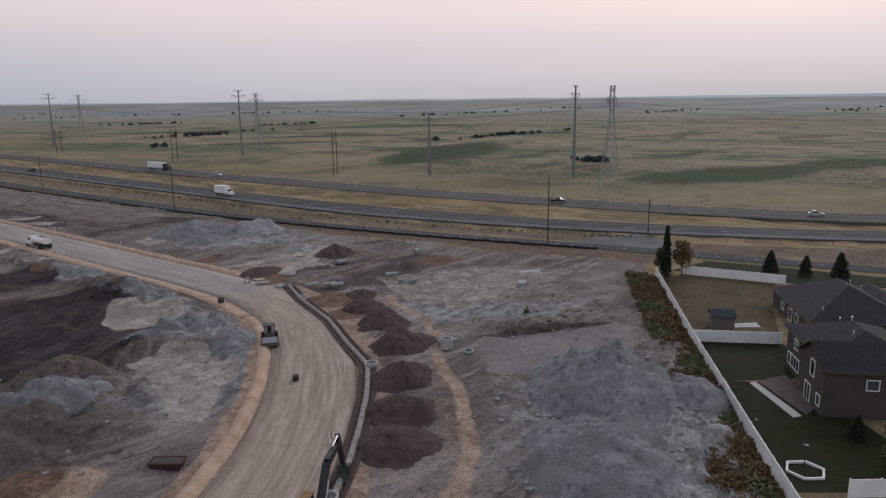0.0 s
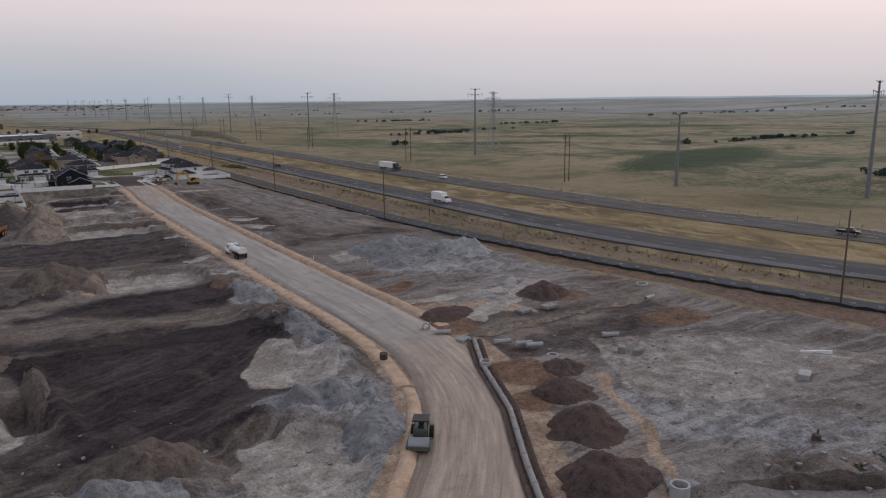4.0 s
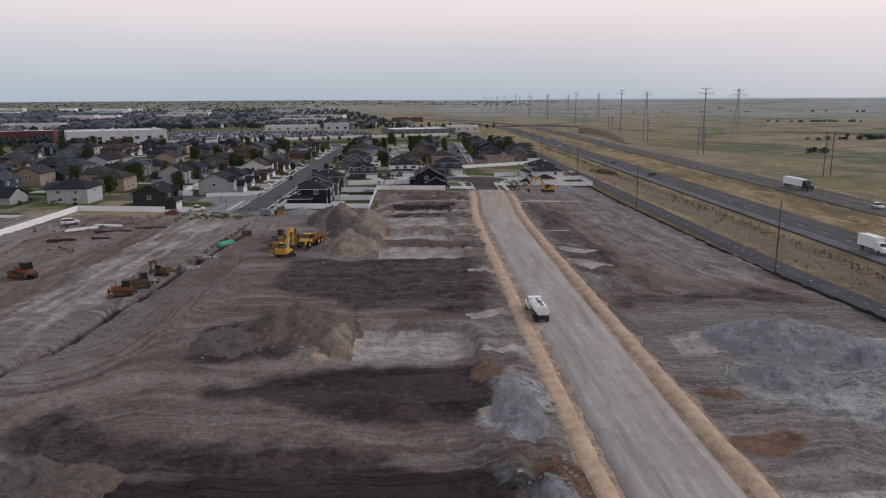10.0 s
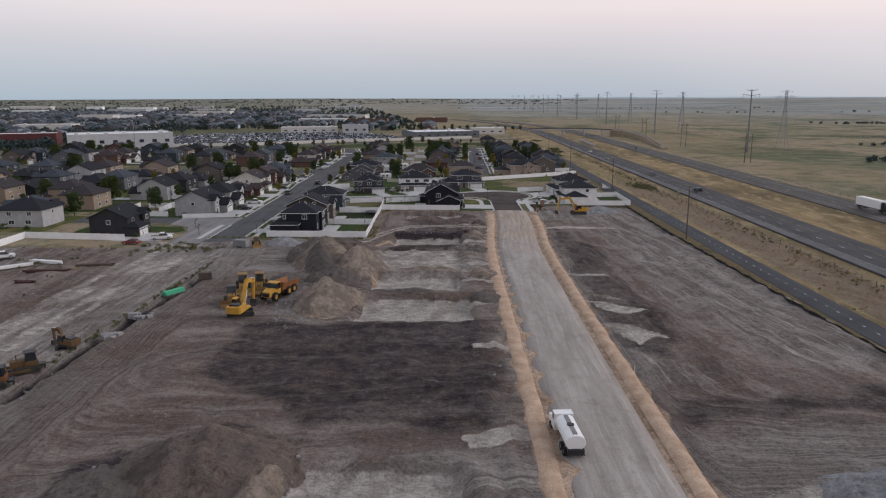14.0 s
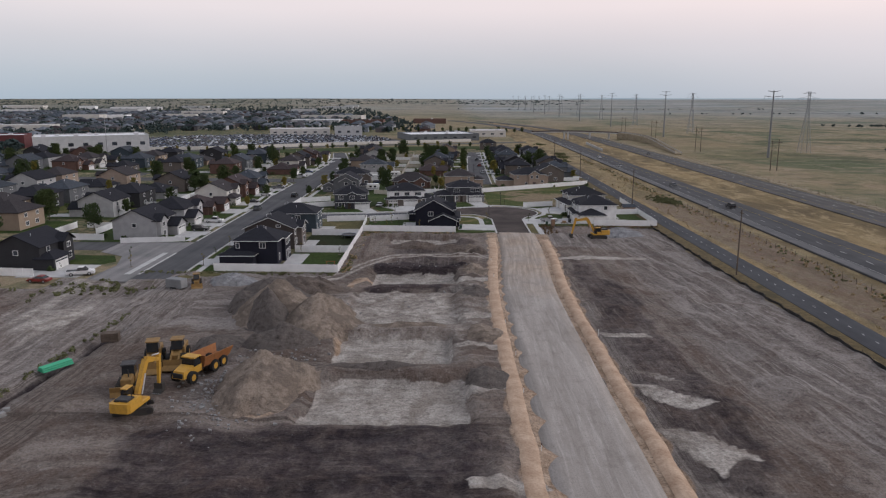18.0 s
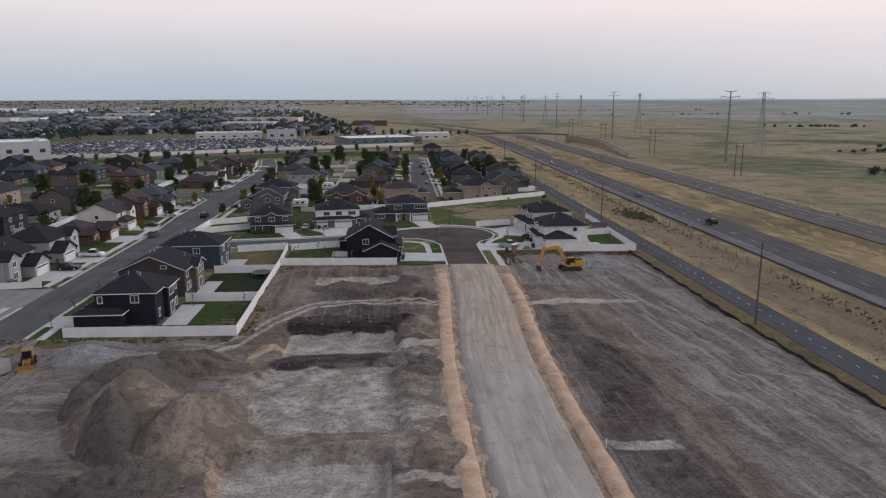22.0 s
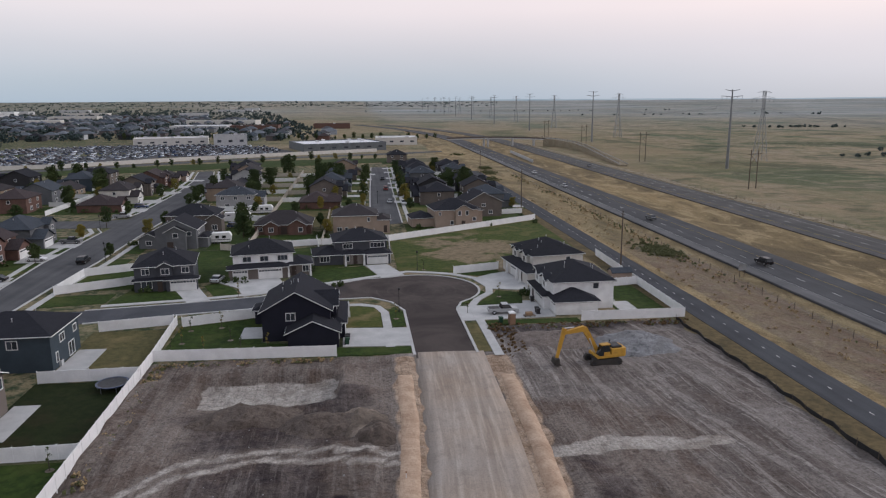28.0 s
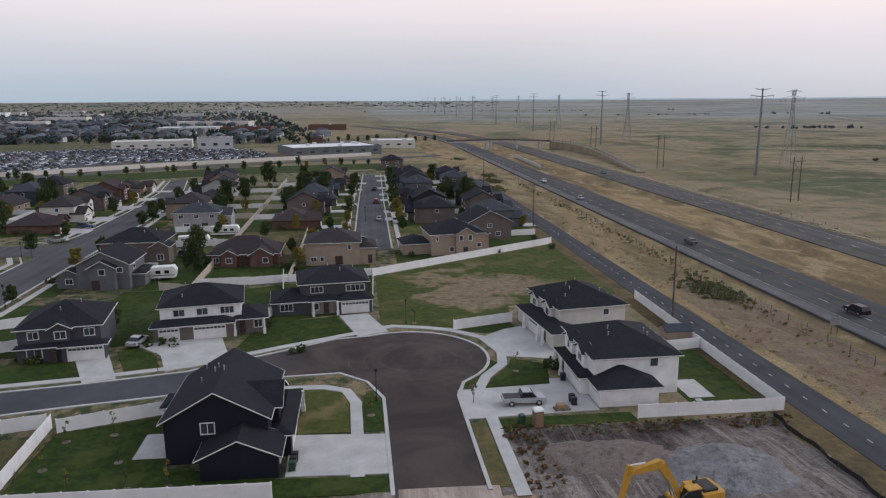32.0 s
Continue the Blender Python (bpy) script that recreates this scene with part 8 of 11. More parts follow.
# the nearest houses of the estate, each with its own form
house(19.5, 437.5, 0, [(-3.5, 7.0, 2.0, 13.0, 0, 5.4, "gable_y", 0.5), (-8.0, -3.0, 3.0, 11.0, 0, 3.0, "gable_y", 0.5), (-0.5, 4.5, 0.6, 2.4, 0, 5.0, "gable_y", 0.55), (7.0, 9.5, 4.0, 11.0, 0, 2.9, "hip", 0.4)],
      [(W, 0, "S", 3.4, 3.4, 1.3, 1.2), (W, 2, "S", 0, 3.2, 1.4, 1.3), (W, 1, "S", 0, 0.9, 1.6, 1.3), (D, 2, "S", -1.4, 0.1, 1.6, 2.1), (W, 0, "E", -2, 3.4, 1.4, 1.2)], GREY_SIDE, R_BLACK, "grey gabled house with a charcoal roof and white trim")
house(20.8, 462.0, 0, [(-8.0, 6.6, 1.0, 13.0, 0, 5.5, "hip", 0.42), (4.2, 8.2, -0.6, 4.0, 0, 4.6, "gable_y", 0.6)],
      [(W, 0, "S", -1.5, 3.5, 1.6, 1.3), (W, 0, "S", -5.5, 0.9, 1.6, 1.3), (D, 0, "S", 1.5, 0.1, 1.6, 2.1), (W, 1, "S", 0, 1.0, 1.6, 1.6), (W, 0, "W", 0, 3.4, 1.4, 1.2)], TAUPE, R_BLACK, "greyish taupe two-storey house with a charcoal hipped roof")
house(25.8, 507.0, 0, [(-7.0, 6.5, 1.0, 12.0, 0, 5.6, "hip", 0.42), (6.5, 9.6, 3.0, 10.0, 0, 4.4, "gable_x", 0.5)],
      [(W, 0, "S", -4.5, 3.6, 1.5, 1.2), (W, 0, "S", 0.0, 3.6, 1.5, 1.2), (W, 0, "S", 4.6, 3.6, 1.5, 1.2), (W, 0, "S", -3, 0.8, 1.8, 1.4), (D, 0, "S", 2.4, 0.1, 1.8, 2.1)], PALE_SIDE, R_GREY, "pale blue-grey two-storey house with a grey hipped roof")
house(47.2, 456.5, 0, [(-8.2, 8.0, 1.5, 13.0, 0, 3.2, "hip", 0.55), (-5.2, -1.6, 0.2, 3.0, 0, 3.2, "gable_y", 0.6), (1.6, 6.6, -0.2, 3.0, 0, 3.2, "gable_y", 0.6)],
      [(W, 1, "S", 0, 0.9, 1.5, 1.4), (W, 2, "S", 1.0, 0.9, 1.4, 1.4), (D, 0, "S", 0.2, 0.1, 1.8, 2.1), (W, 0, "S", -6.6, 0.9, 1.6, 1.3), (W, 0, "E", 0, 0.9, 1.6, 1.3)], BRICK, R_BROWN, "brown brick bungalow with a brown roof and two small gables")
house(69.0, 456.6, 0, [(-7.2, 5.6, 0, 11.5, 0, 5.7, "hip", 0.45), (5.6, 9.4, 0.6, 9.0, 0, 4.2, "hip", 0.45)],
      [(W, 0, "S", -4.6, 0.9, 1.5, 1.2), (W, 0, "S", -2.6, 0.9, 1.0, 1.2), (D, 0, "S", 1.4, 0.1, 1.8, 2.1), (W, 0, "S", 4.0, 3.6, 0.9, 1.3), (D, 1, "S", 0.6, 0.1, 1.0, 2.1)], BEIGE, R_BROWN, "beige stucco two-storey house with a brown hipped roof")
house(99.6, 464.0, 6, [(-6.8, 7.0, 0.5, 12.5, 0, 5.8, "hip", 0.45), (-0.6, 4.4, -0.6, 2.0, 0, 5.8, "gable_y", 0.6), (-13.6, -6.6, 3.0, 11.0, 0, 3.2, "hip", 0.45), (7.0, 9.0, 3.0, 11.0, 0, 5.0, "hip", 0.45)],
      [(W, 1, "S", -1.2, 3.8, 1.1, 1.5), (W, 1, "S", 1.2, 3.8, 1.1, 1.5), (W, 0, "S", -1.6, 0.9, 1.2, 1.3), (D, 1, "S", 0.0, 0.1, 1.2, 2.1), (W, 0, "S", 5.6, 1.8, 1.2, 1.2), (W, 0, "S", -5.4, 3.8, 0.7, 1.2)], BEIGE, R_BLACK, "large beige house with a black roof carrying solar panels")
house(112.0, 484.0, 8, [(-7.0, 6.0, 0, 11.5, 0, 5.2, "gable_y", 0.5), (-9.5, -6.8, 2.0, 9.0, 0, 3.0, "hip", 0.4)],
      [(W, 0, "S", -2.5, 0.9, 1.5, 1.3), (W, 0, "S", 2.5, 0.9, 1.5, 1.3), (W, 0, "S", 0, 3.4, 1.5, 1.2)], TAUPE, R_BLACK, "taupe gabled house beside the trail")

# far roofs of the town: each a small house of walls and roof
FAR = []
for c in (0, 1, 2, 3, 4, 6):
    wl_, rf_, lb_ = PAL[c]
    b1, b2 = (-7, 7, -5.5, 5.5, 0, 4.6, "hip", 0.5), (-6, 0, -9, -4, 0, 3.0, "gable_y", 0.55)
    w_ = M().box(-7, 7, -5.5, 5.5, -1, 4.6).prism([(-6, -1), (0, -1), (0, 3.0), (-3, 4.5), (-6, 3.0)], -8.5, -5, "y")
    r_, _z = roof_mesh(b1[:6], "hip", 0.5)
    r2, _z = roof_mesh(b2[:6], "gable_y", 0.55)
    r_.add(r2.v, r2.f)
    FAR.append((w_.mesh("wall", wl_), r_.mesh("roof", rf_), M().box(-5.4, -0.8, -8.6, -8.5, 0, 2.2).mesh("garage_door", GARAGE_WHITE), wl_, rf_, lb_))
rf = random.Random(5)
nfar = 0
far_spots = []
for gy_ in range(300, 1900, 30):
    for gx_ in range(-900, 40, 24):
        x, y = gx_ + rf.uniform(-3, 3), gy_ + rf.uniform(-3, 3)
        if x > -205 and y < 625:
            continue
        if -260 < x < 140 and 600 < y < 960:
            continue
        if y > 1150 and x > -60 - (y - 1150) * 0.25 + 90 * math.sin(y / 97.0) * math.sin(y / 41.0 + x / 60.0):
            continue
        if (gx_ // 24) % 4 == 0 or rf.random() < 0.12 or (gy_ // 30) % 7 == 0:
            continue
        if x < -260 and abs(x) > (y + 150) * 1.0:
            continue
        far_spots.append((x, y))
rf.shuffle(far_spots)
rest_w, rest_r = M(), M()
for i, (x, y) in enumerate(far_spots):
    wm, rm, gm_, wl_, rf_, lb_ = FAR[rf.randrange(len(FAR))]
    rz = rf.choice((0, 90, 180, 270))
    if i < 130:
        e = thing("house", "distant " + lb_, "house", on(x, y, rz), "distant houses")
        part("wall", wm, wl_, e)
        part("roof", rm, rf_, e)
        part("garage_door", gm_, GARAGE_WHITE, e)
    else:
        z = ground_z(x, y)
        s = rf.uniform(0.85, 1.1)
        a, b = (7 * s, 5.5 * s) if rz in (0, 180) else (5.5 * s, 7 * s)
        rest_w.box(x - a, x + a, y - b, y + b, z - 1, z + 4.6)
        m = min(a, b)
        rest_r.add([(x - a - 0.5, y - b - 0.5, z + 4.5), (x + a + 0.5, y - b - 0.5, z + 4.5), (x + a + 0.5, y + b + 0.5, z + 4.5), (x - a - 0.5, y + b + 0.5, z + 4.5), (x - (a - m), y - (b - m), z + 7.4), (x + (a - m), y + (b - m), z + 7.4)],
                   [(0, 1, 5, 4), (1, 2, 5), (2, 3, 4, 5), (3, 0, 4)] if a > b else [(0, 1, 4), (1, 2, 5, 4), (2, 3, 5), (3, 0, 4, 5)])


def mat_island(name, cols, rough=0.9):
    k = Mat(name, rough, 0, 0.2)
    rp = k.n.new("ShaderNodeValToRGB")
    rp.color_ramp.interpolation = "CONSTANT"
    el = rp.color_ramp.elements
    for i, c in enumerate(cols):
        e_ = el[i] if i < 2 else el.new(i / len(cols))
        e_.position, e_.color = i / len(cols), (*c, 1)
    k.l.new(k.island(), rp.inputs[0])
    k.col(k.mix(k.rng(k.noise(0.8, 3), 0.4, 0.7, 0, 0.3), rp.outputs[0], (0.05, 0.05, 0.05)))
    return k.m


# Mixed walls and roofs, lighter and bluer: haze is painted into their colours.
FAR_WALLS = mat_island("haze_toned_far_walls", ((0.25, 0.245, 0.25), (0.13, 0.15, 0.175), (0.20, 0.21, 0.22), (0.50, 0.52, 0.54), (0.13, 0.115, 0.115), (0.30, 0.33, 0.365)))
FAR_ROOFS = mat_island("haze_toned_far_roofs", ((0.064, 0.073, 0.086), (0.060, 0.074, 0.092), (0.11, 0.125, 0.145), (0.076, 0.074, 0.082), (0.15, 0.168, 0.19)))
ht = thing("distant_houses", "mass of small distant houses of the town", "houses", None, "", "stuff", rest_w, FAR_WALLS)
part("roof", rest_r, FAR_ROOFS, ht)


# ---- large flat-roofed buildings ----
def big_building(x0, x1, y0, y1, h, wall, roofc, label, rz=0, units=0):
    cx, cy = (x0 + x1) / 2, (y0 + y1) / 2
    a, b = (x1 - x0) / 2, (y1 - y0) / 2
    e = thing("warehouse", label, "building", on(cx, cy, rz), "large buildings")
    part("wall", M().box(-a, a, -b, b, -1, h), wall, e)
    part("roof", M().box(-a + 0.4, a - 0.4, -b + 0.4, b - 0.4, h - 0.1, h + 0.02), roofc, e)
    part("parapet", M().box(-a - 0.1, a + 0.1, -b - 0.1, -b + 0.3, h - 0.5, h + 0.7).box(-a - 0.1, a + 0.1, b - 0.3, b + 0.1, h - 0.5, h + 0.7).box(-a - 0.1, -a + 0.3, -b, b, h - 0.5, h + 0.7).box(a - 0.3, a + 0.1, -b, b, h - 0.5, h + 0.7), wall, e)
    r = random.Random(int(x0))
    for _ in range(units):
        u, v = r.uniform(-a + 3, a - 3), r.uniform(-b + 3, b - 3)
        part("roof_unit", M().cbox(u - 1.4, u + 1.4, v - 1.0, v + 1.0, h, h + 1.5), ALUMINIUM, e)
    n = max(2, int((x1 - x0) / 9)) if y0 < 1000 else 0
    for i in range(n):
        u = -a + (i + 0.5) * 2 * a / n
        part("window", M().box(u - 1.6, u + 1.6, -b - 0.06, -b + 0.02, h * 0.4, h * 0.62), WIN_GLASS, e)
    return e


GREY_METAL = mat_grain("pale_metal_cladding", (0.42, 0.425, 0.43), (0.52, 0.525, 0.53), 0.5, 6.0, 0.7)
ROOF_WHITE = mat_grain("white_roof_membrane", (0.60, 0.61, 0.62), (0.74, 0.75, 0.76), 0.3, 3.0, 0.85)
MAROON = mat_grain("maroon_cladding", (0.09, 0.028, 0.03), (0.13, 0.042, 0.042), 0.5, 6.0, 0.7)
big_building(-226, -154, 636, 676, 10.5, GREY_METAL, ROOF_WHITE, "long pale grey warehouse with a white roof", 28, 9)
big_building(-300, -250, 660, 690, 9, MAROON, ROOF_WHITE, "dark maroon commercial building with a white roof", 20, 3)
big_building(20, 86, 806, 856, 5.5, mat_grain("low_dark_band", (0.10, 0.11, 0.12), (0.16, 0.17, 0.18), 0.4, 5, 0.7), ROOF_WHITE, "long low flat-roofed commercial building", 18, 6)
big_building(-120, -60, 880, 906, 6, CREAM, ROOF_WHITE, "pale flat-roofed commercial building", 10, 4)
big_building(-52, -25, 868, 890, 9, GREY_METAL, R_GREY, "grey commercial building by the car lot", 10, 2)
big_building(86, 122, 880, 910, 6, CREAM, ROOF_WHITE, "pale flat-roofed shop building", 0, 3)
big_building(-420, -360, 900, 930, 7, CREAM, ROOF_WHITE, "pale flat-roofed building in the town", 10, 2)
big_building(-90, -30, 1180, 1215, 6, BRICK, R_RED, "low red-brown roofed shop building", 0, 2)
big_building(10, 60, 1250, 1280, 6, BRICK, R_RED, "low red-brown roofed shop building", 0, 2)
rw_ = random.Random(31)
for _ in range(22):
    y_ = rw_.uniform(1150, 3300)
    x_ = -rw_.uniform(0.04, 0.62) * y_
    w_, d_ = rw_.uniform(40, 110), rw_.uniform(25, 50)
    big_building(x_ - w_ / 2, x_ + w_ / 2, y_ - d_ / 2, y_ + d_ / 2, rw_.uniform(6, 10), rw_.choice((GREY_METAL, CREAM, WHITE_SIDE)), ROOF_WHITE, "distant pale flat-roofed building in the town", rw_.uniform(-15, 15), 0)
mast = thing("flagpole", "tall thin pale pole near the warehouse", "pole", on(-172, 640))
part("pole", M().rod((0, 0, -0.5), (0, 0, 27), 0.3, 0.12, 8), STEEL, mast)
laid("car_lot", [(-230, 640), (-112, 686), (-62, 752), (-8, 765), (22, 802), (-6, 862), (-79, 905), (-190, 850), (-260, 740)], 0.08, STREET, "large asphalt yard crowded with parked cars", "car park")
wall_ = M()
for a, b in zip(((-170, 650), (-99, 679), (-36, 728), (18, 760)), ((-99, 679), (-36, 728), (18, 760), (84, 800))):
    L = math.hypot(b[0] - a[0], b[1] - a[1])
    nx, ny = -(b[1] - a[1]) / L * 0.15, (b[0] - a[0]) / L * 0.15
    wall_.slab([(a[0] - nx, a[1] - ny), (b[0] - nx, b[1] - ny), (b[0] + nx, b[1] + ny), (a[0] + nx, a[1] + ny)], lambda x, y: ground_z(x, y) - 0.3, lambda x, y: ground_z(x, y) + 2.4)
thing("boundary_wall", "long pale boundary wall of the car lot", "wall", None, "", "structure", wall_, CREAM)

laid("street_park", [(-180, 628), (-99, 659), (-33, 707), (21, 737), (100, 770), (134, 792), (134, 803), (96, 782), (18, 750), (-38, 719), (-102, 671), (-180, 640)], 0.07, STREET, "pale asphalt road between the park and the car lot", "street")

# overpass with its ramp
op = thing("overpass", "slender concrete footbridge with dark railings over the highway", "bridge")
ZD = 4.2
XS = steps(146, 232, 8)
pz = lambda x: ZD + 1.2 - 0.0006 * (x - 178) ** 2


def span(y0, y1, z0, z1):
    """One unbroken beam that follows the bridge's curve."""
    mb = M()
    for x in XS:
        mb.v += [(x, y0, pz(x) + z0), (x, y1, pz(x) + z0), (x, y1, pz(x) + z1), (x, y0, pz(x) + z1)]
    for i in range(len(XS) - 1):
        for k in range(4):
            mb.f.append((4 * i + k, 4 * i + (k + 1) % 4, 4 * i + 4 + (k + 1) % 4, 4 * i + 4 + k))
    mb.f += [(0, 1, 2, 3), tuple(4 * (len(XS) - 1) + k for k in (3, 2, 1, 0))]
    return flip_fix(mb.mesh("span"))


me = span(855.6, 860.4, -0.8, 0.0)
me.materials.append(CONCRETE)
part("deck", me, CONCRETE, op, "grey concrete deck")
WEATHERED = mat_grain("weathering_steel", (0.075, 0.062, 0.056), (0.13, 0.108, 0.098), 0.5, 6.0, 0.85)
for y in (855.6, 860.2):
    me = span(y, y + 0.2, 0.0, 1.0)
    me.materials.append(WEATHERED)
    part("railing", me, WEATHERED, op)
POST_ = M().box(-0.12, 0.12, -0.12, 0.12, 0, 2.2).mesh("railing_post", WEATHERED)
for x in steps(146, 232, 4):
    part("railing_post", POST_, WEATHERED, op, "", pose(x, 855.8, pz(x)))
for x in (178, 181.5, 203, 222):
    part("pier", M().box(x - 0.6, x + 0.6, 856, 860, -5, pz(x) - 0.8), CONCRETE, op)
ramp = M()
RP = [(232, 858, 4.0), (240, 845, 3.6), (246, 815, 2.6), (244, 775, 1.4), (236, 720, 0.2), (228, 660, -1.2)]
L_, R_ = offset([Vector(p[:2]) for p in RP], -2.4), offset([Vector(p[:2]) for p in RP], 2.4)
for i in range(len(RP) - 1):
    z0, z1 = RP[i][2], RP[i + 1][2]
    ramp.hull8([(*L_[i], -4), (*R_[i], -4), (*R_[i + 1], -4), (*L_[i + 1], -4)], [(*L_[i], z0), (*R_[i], z0), (*R_[i + 1], z1), (*L_[i + 1], z1)])
thing("ramp", "dusty asphalt ramp on an earth bank rising to the bridge", "ramp", None, "", "structure", ramp, BLEACHED)
rail = thing("guard_rail", "pale steel guard rail along the ramp", "guard rail")
for pts in (L_, R_):
    for i in range(len(RP) - 1):
        gr = M().hull8([(*pts[i], RP[i][2] + 0.45), (pts[i][0] + 0.12, pts[i][1], RP[i][2] + 0.45), (pts[i + 1][0] + 0.12, pts[i + 1][1], RP[i + 1][2] + 0.45), (*pts[i + 1], RP[i + 1][2] + 0.45)],
                 [(*pts[i], RP[i][2] + 0.85), (pts[i][0] + 0.12, pts[i][1], RP[i][2] + 0.85), (pts[i + 1][0] + 0.12, pts[i + 1][1], RP[i + 1][2] + 0.85), (*pts[i + 1], RP[i + 1][2] + 0.85)])
        part("rail", gr, STEEL, rail)
for (xa, ya, za), (xb, yb, zb) in zip(RP, RP[1:]):
    for i in range(int(math.hypot(xb - xa, yb - ya) / 4)):
        f = i / int(math.hypot(xb - xa, yb - ya) / 4)
        part("railing_post", POST_, WEATHERED, rail, "", pose(xa + (xb - xa) * f - 2.3, ya + (yb - ya) * f, za + (zb - za) * f))
bar = M()
for a, b in zip(steps(700, 790, 10), steps(700, 790, 10)[1:]):
    xa, xb = hwy(a) + 24 + 0.05 * (a - 700), hwy(b) + 24 + 0.05 * (b - 700)
    bar.hull8([(xa, a, -3), (xa + 0.6, a, -3), (xb + 0.6, b, -3), (xb, b, -3)], [(xa, a, -0.6), (xa + 0.4, a, -0.6), (xb + 0.4, b, -0.6), (xb, b, -0.6)])
thing("median_barrier", "pale concrete barrier in the highway median", "barrier", None, "", "structure", bar, CONCRETE)

# ---- trees and brush ----
def leaf_cloud(mb, c, r, n, size, rnd, flat=1.0):
    """Many small bent leaf tufts in a clump."""
    for _ in range(n):
        a, b = rnd.uniform(0, 2 * math.pi), math.acos(rnd.uniform(-1, 1))
        q = r * rnd.uniform(0.55, 1.0)
        p = Vector(c) + Vector((math.sin(b) * math.cos(a) * q, math.sin(b) * math.sin(a) * q, math.cos(b) * q * flat))
        d = Vector((rnd.uniform(-1, 1), rnd.uniform(-1, 1), rnd.uniform(-0.6, 1))).normalized()
        s = d.orthogonal().normalized() * size * rnd.uniform(0.6, 1.3)
        t = d.cross(s).normalized() * size * rnd.uniform(0.6, 1.3)
        mb.add([p - s - t * 0.4, p + t, p + s - t * 0.4, p + d * size * 0.5], [(0, 3, 1), (1, 3, 2), (2, 3, 0)])


def tree_parts(h, crown_r, seed, leaf, trunk_h=0.35, dense_=1.0, size=0.28):
    rnd = random.Random(seed)
    tr = M()
    top = (rnd.uniform(-0.15, 0.15) * h * 0.2, rnd.uniform(-0.15, 0.15) * h * 0.2, h * 0.72)
    tr.rod((0, 0, -0.3), (top[0] * 0.4, top[1] * 0.4, h * trunk_h), 0.035 * h ** 0.9 * 0.6, 0.024 * h ** 0.9 * 0.6, 7)
    tr.rod((top[0] * 0.4, top[1] * 0.4, h * trunk_h), top, 0.022 * h ** 0.9 * 0.6, 0.01 * h, 6)
    cr = M()
    n = int(13 * dense_)
    for i in range(n):
        a = i * 2.4 + rnd.uniform(-0.4, 0.4)
        f = rnd.uniform(0.15, 1.0)
        z = h * (trunk_h + (0.97 - trunk_h) * (i + 0.5) / n)
        rr_ = crown_r * math.sqrt(max(0.1, 1 - ((z / h - 0.60) / 0.46) ** 2)) * f
        p = (math.cos(a) * rr_ * 0.75, math.sin(a) * rr_ * 0.75, z)
        tr.rod((top[0] * 0.5, top[1] * 0.5, max(h * trunk_h, z - 0.25 * h)), p, 0.012 * h * 0.6, 0.004 * h, 4, False)
        leaf_cloud(cr, p, crown_r * rnd.uniform(0.32, 0.5), int(42 * dense_), size, rnd, 0.85)
    return tr.mesh("trunk", BARK), cr.mesh("crown", leaf)


def conifer_parts(h, r, seed, leaf=None):
    rnd = random.Random(seed)
    tr = M().rod((0, 0, -0.3), (0, 0, h * 0.96), 0.16, 0.02, 7)
    cr = M()
    for i in range(26):
        z = h * (0.06 + 0.92 * i / 26)
        q = r * (1 - (z / h) ** 1.6) * rnd.uniform(0.75, 1.1) + 0.05
        for k in range(4):
            a = i * 1.1 + k * 1.571
            leaf_cloud(cr, (math.cos(a) * q * 0.6, math.sin(a) * q * 0.6, z), max(0.15, q * 0.5), 9, 0.26, rnd)
    return tr.mesh("trunk", BARK), cr.mesh("crown", leaf or LEAF_C)


KINDS = {"green": [tree_parts(5.5, 1.9, 1, LEAF_A), tree_parts(6.5, 2.4, 2, LEAF_A), tree_parts(4.6, 1.5, 3, LEAF_A)],
         "autumn": [tree_parts(6.2, 2.3, 15, LEAF_E)],
         "yellow": [tree_parts(4.8, 1.5, 4, LEAF_B), tree_parts(5.4, 1.8, 5, LEAF_B)],
         "young": [tree_parts(2.8, 0.50, 6, LEAF_A, 0.4, 0.24, 0.13), tree_parts(3.2, 0.60, 7, LEAF_B, 0.4, 0.24, 0.13)],
         "big": [tree_parts(8.5, 3.4, 8, LEAF_A, 0.28, 1.5, 0.36), tree_parts(9.5, 3.8, 9, LEAF_A, 0.28, 1.5, 0.36)],
         "cypress": [conifer_parts(9.0, 1.1, 10)], "conifer": [conifer_parts(5.2, 1.9, 11)]}
TREE_LABEL = {"green": "leafy green tree in the estate", "yellow": "small tree with yellowing leaves", "autumn": "tree with rusty autumn leaves", "young": "thin young staked sapling tree", "big": "broad dark green garden tree", "cypress": "tall narrow dark conifer by the fence", "conifer": "dense dark conical garden conifer"}
tree_n = [0]


def tree(x, y, kind, s=1.0, dz=0.0):
    tree_n[0] += 1
    tm, cm = KINDS[kind][tree_n[0] % len(KINDS[kind])]
    e = thing("tree", TREE_LABEL[kind], "tree", on(x, y, tree_n[0] * 67 % 360, dz) @ Matrix.Scale(s, 4), "trees")
    part("trunk", tm, BARK, e)
    part("crown", cm, cm.materials[0], e)
    if kind == "young":
        part("mulch_ring", M().rod((0, 0, 0.02), (0, 0, 0.10), 0.55, 0.45, 9), TAN_PILE, e, "pale ring of soil round the stem")


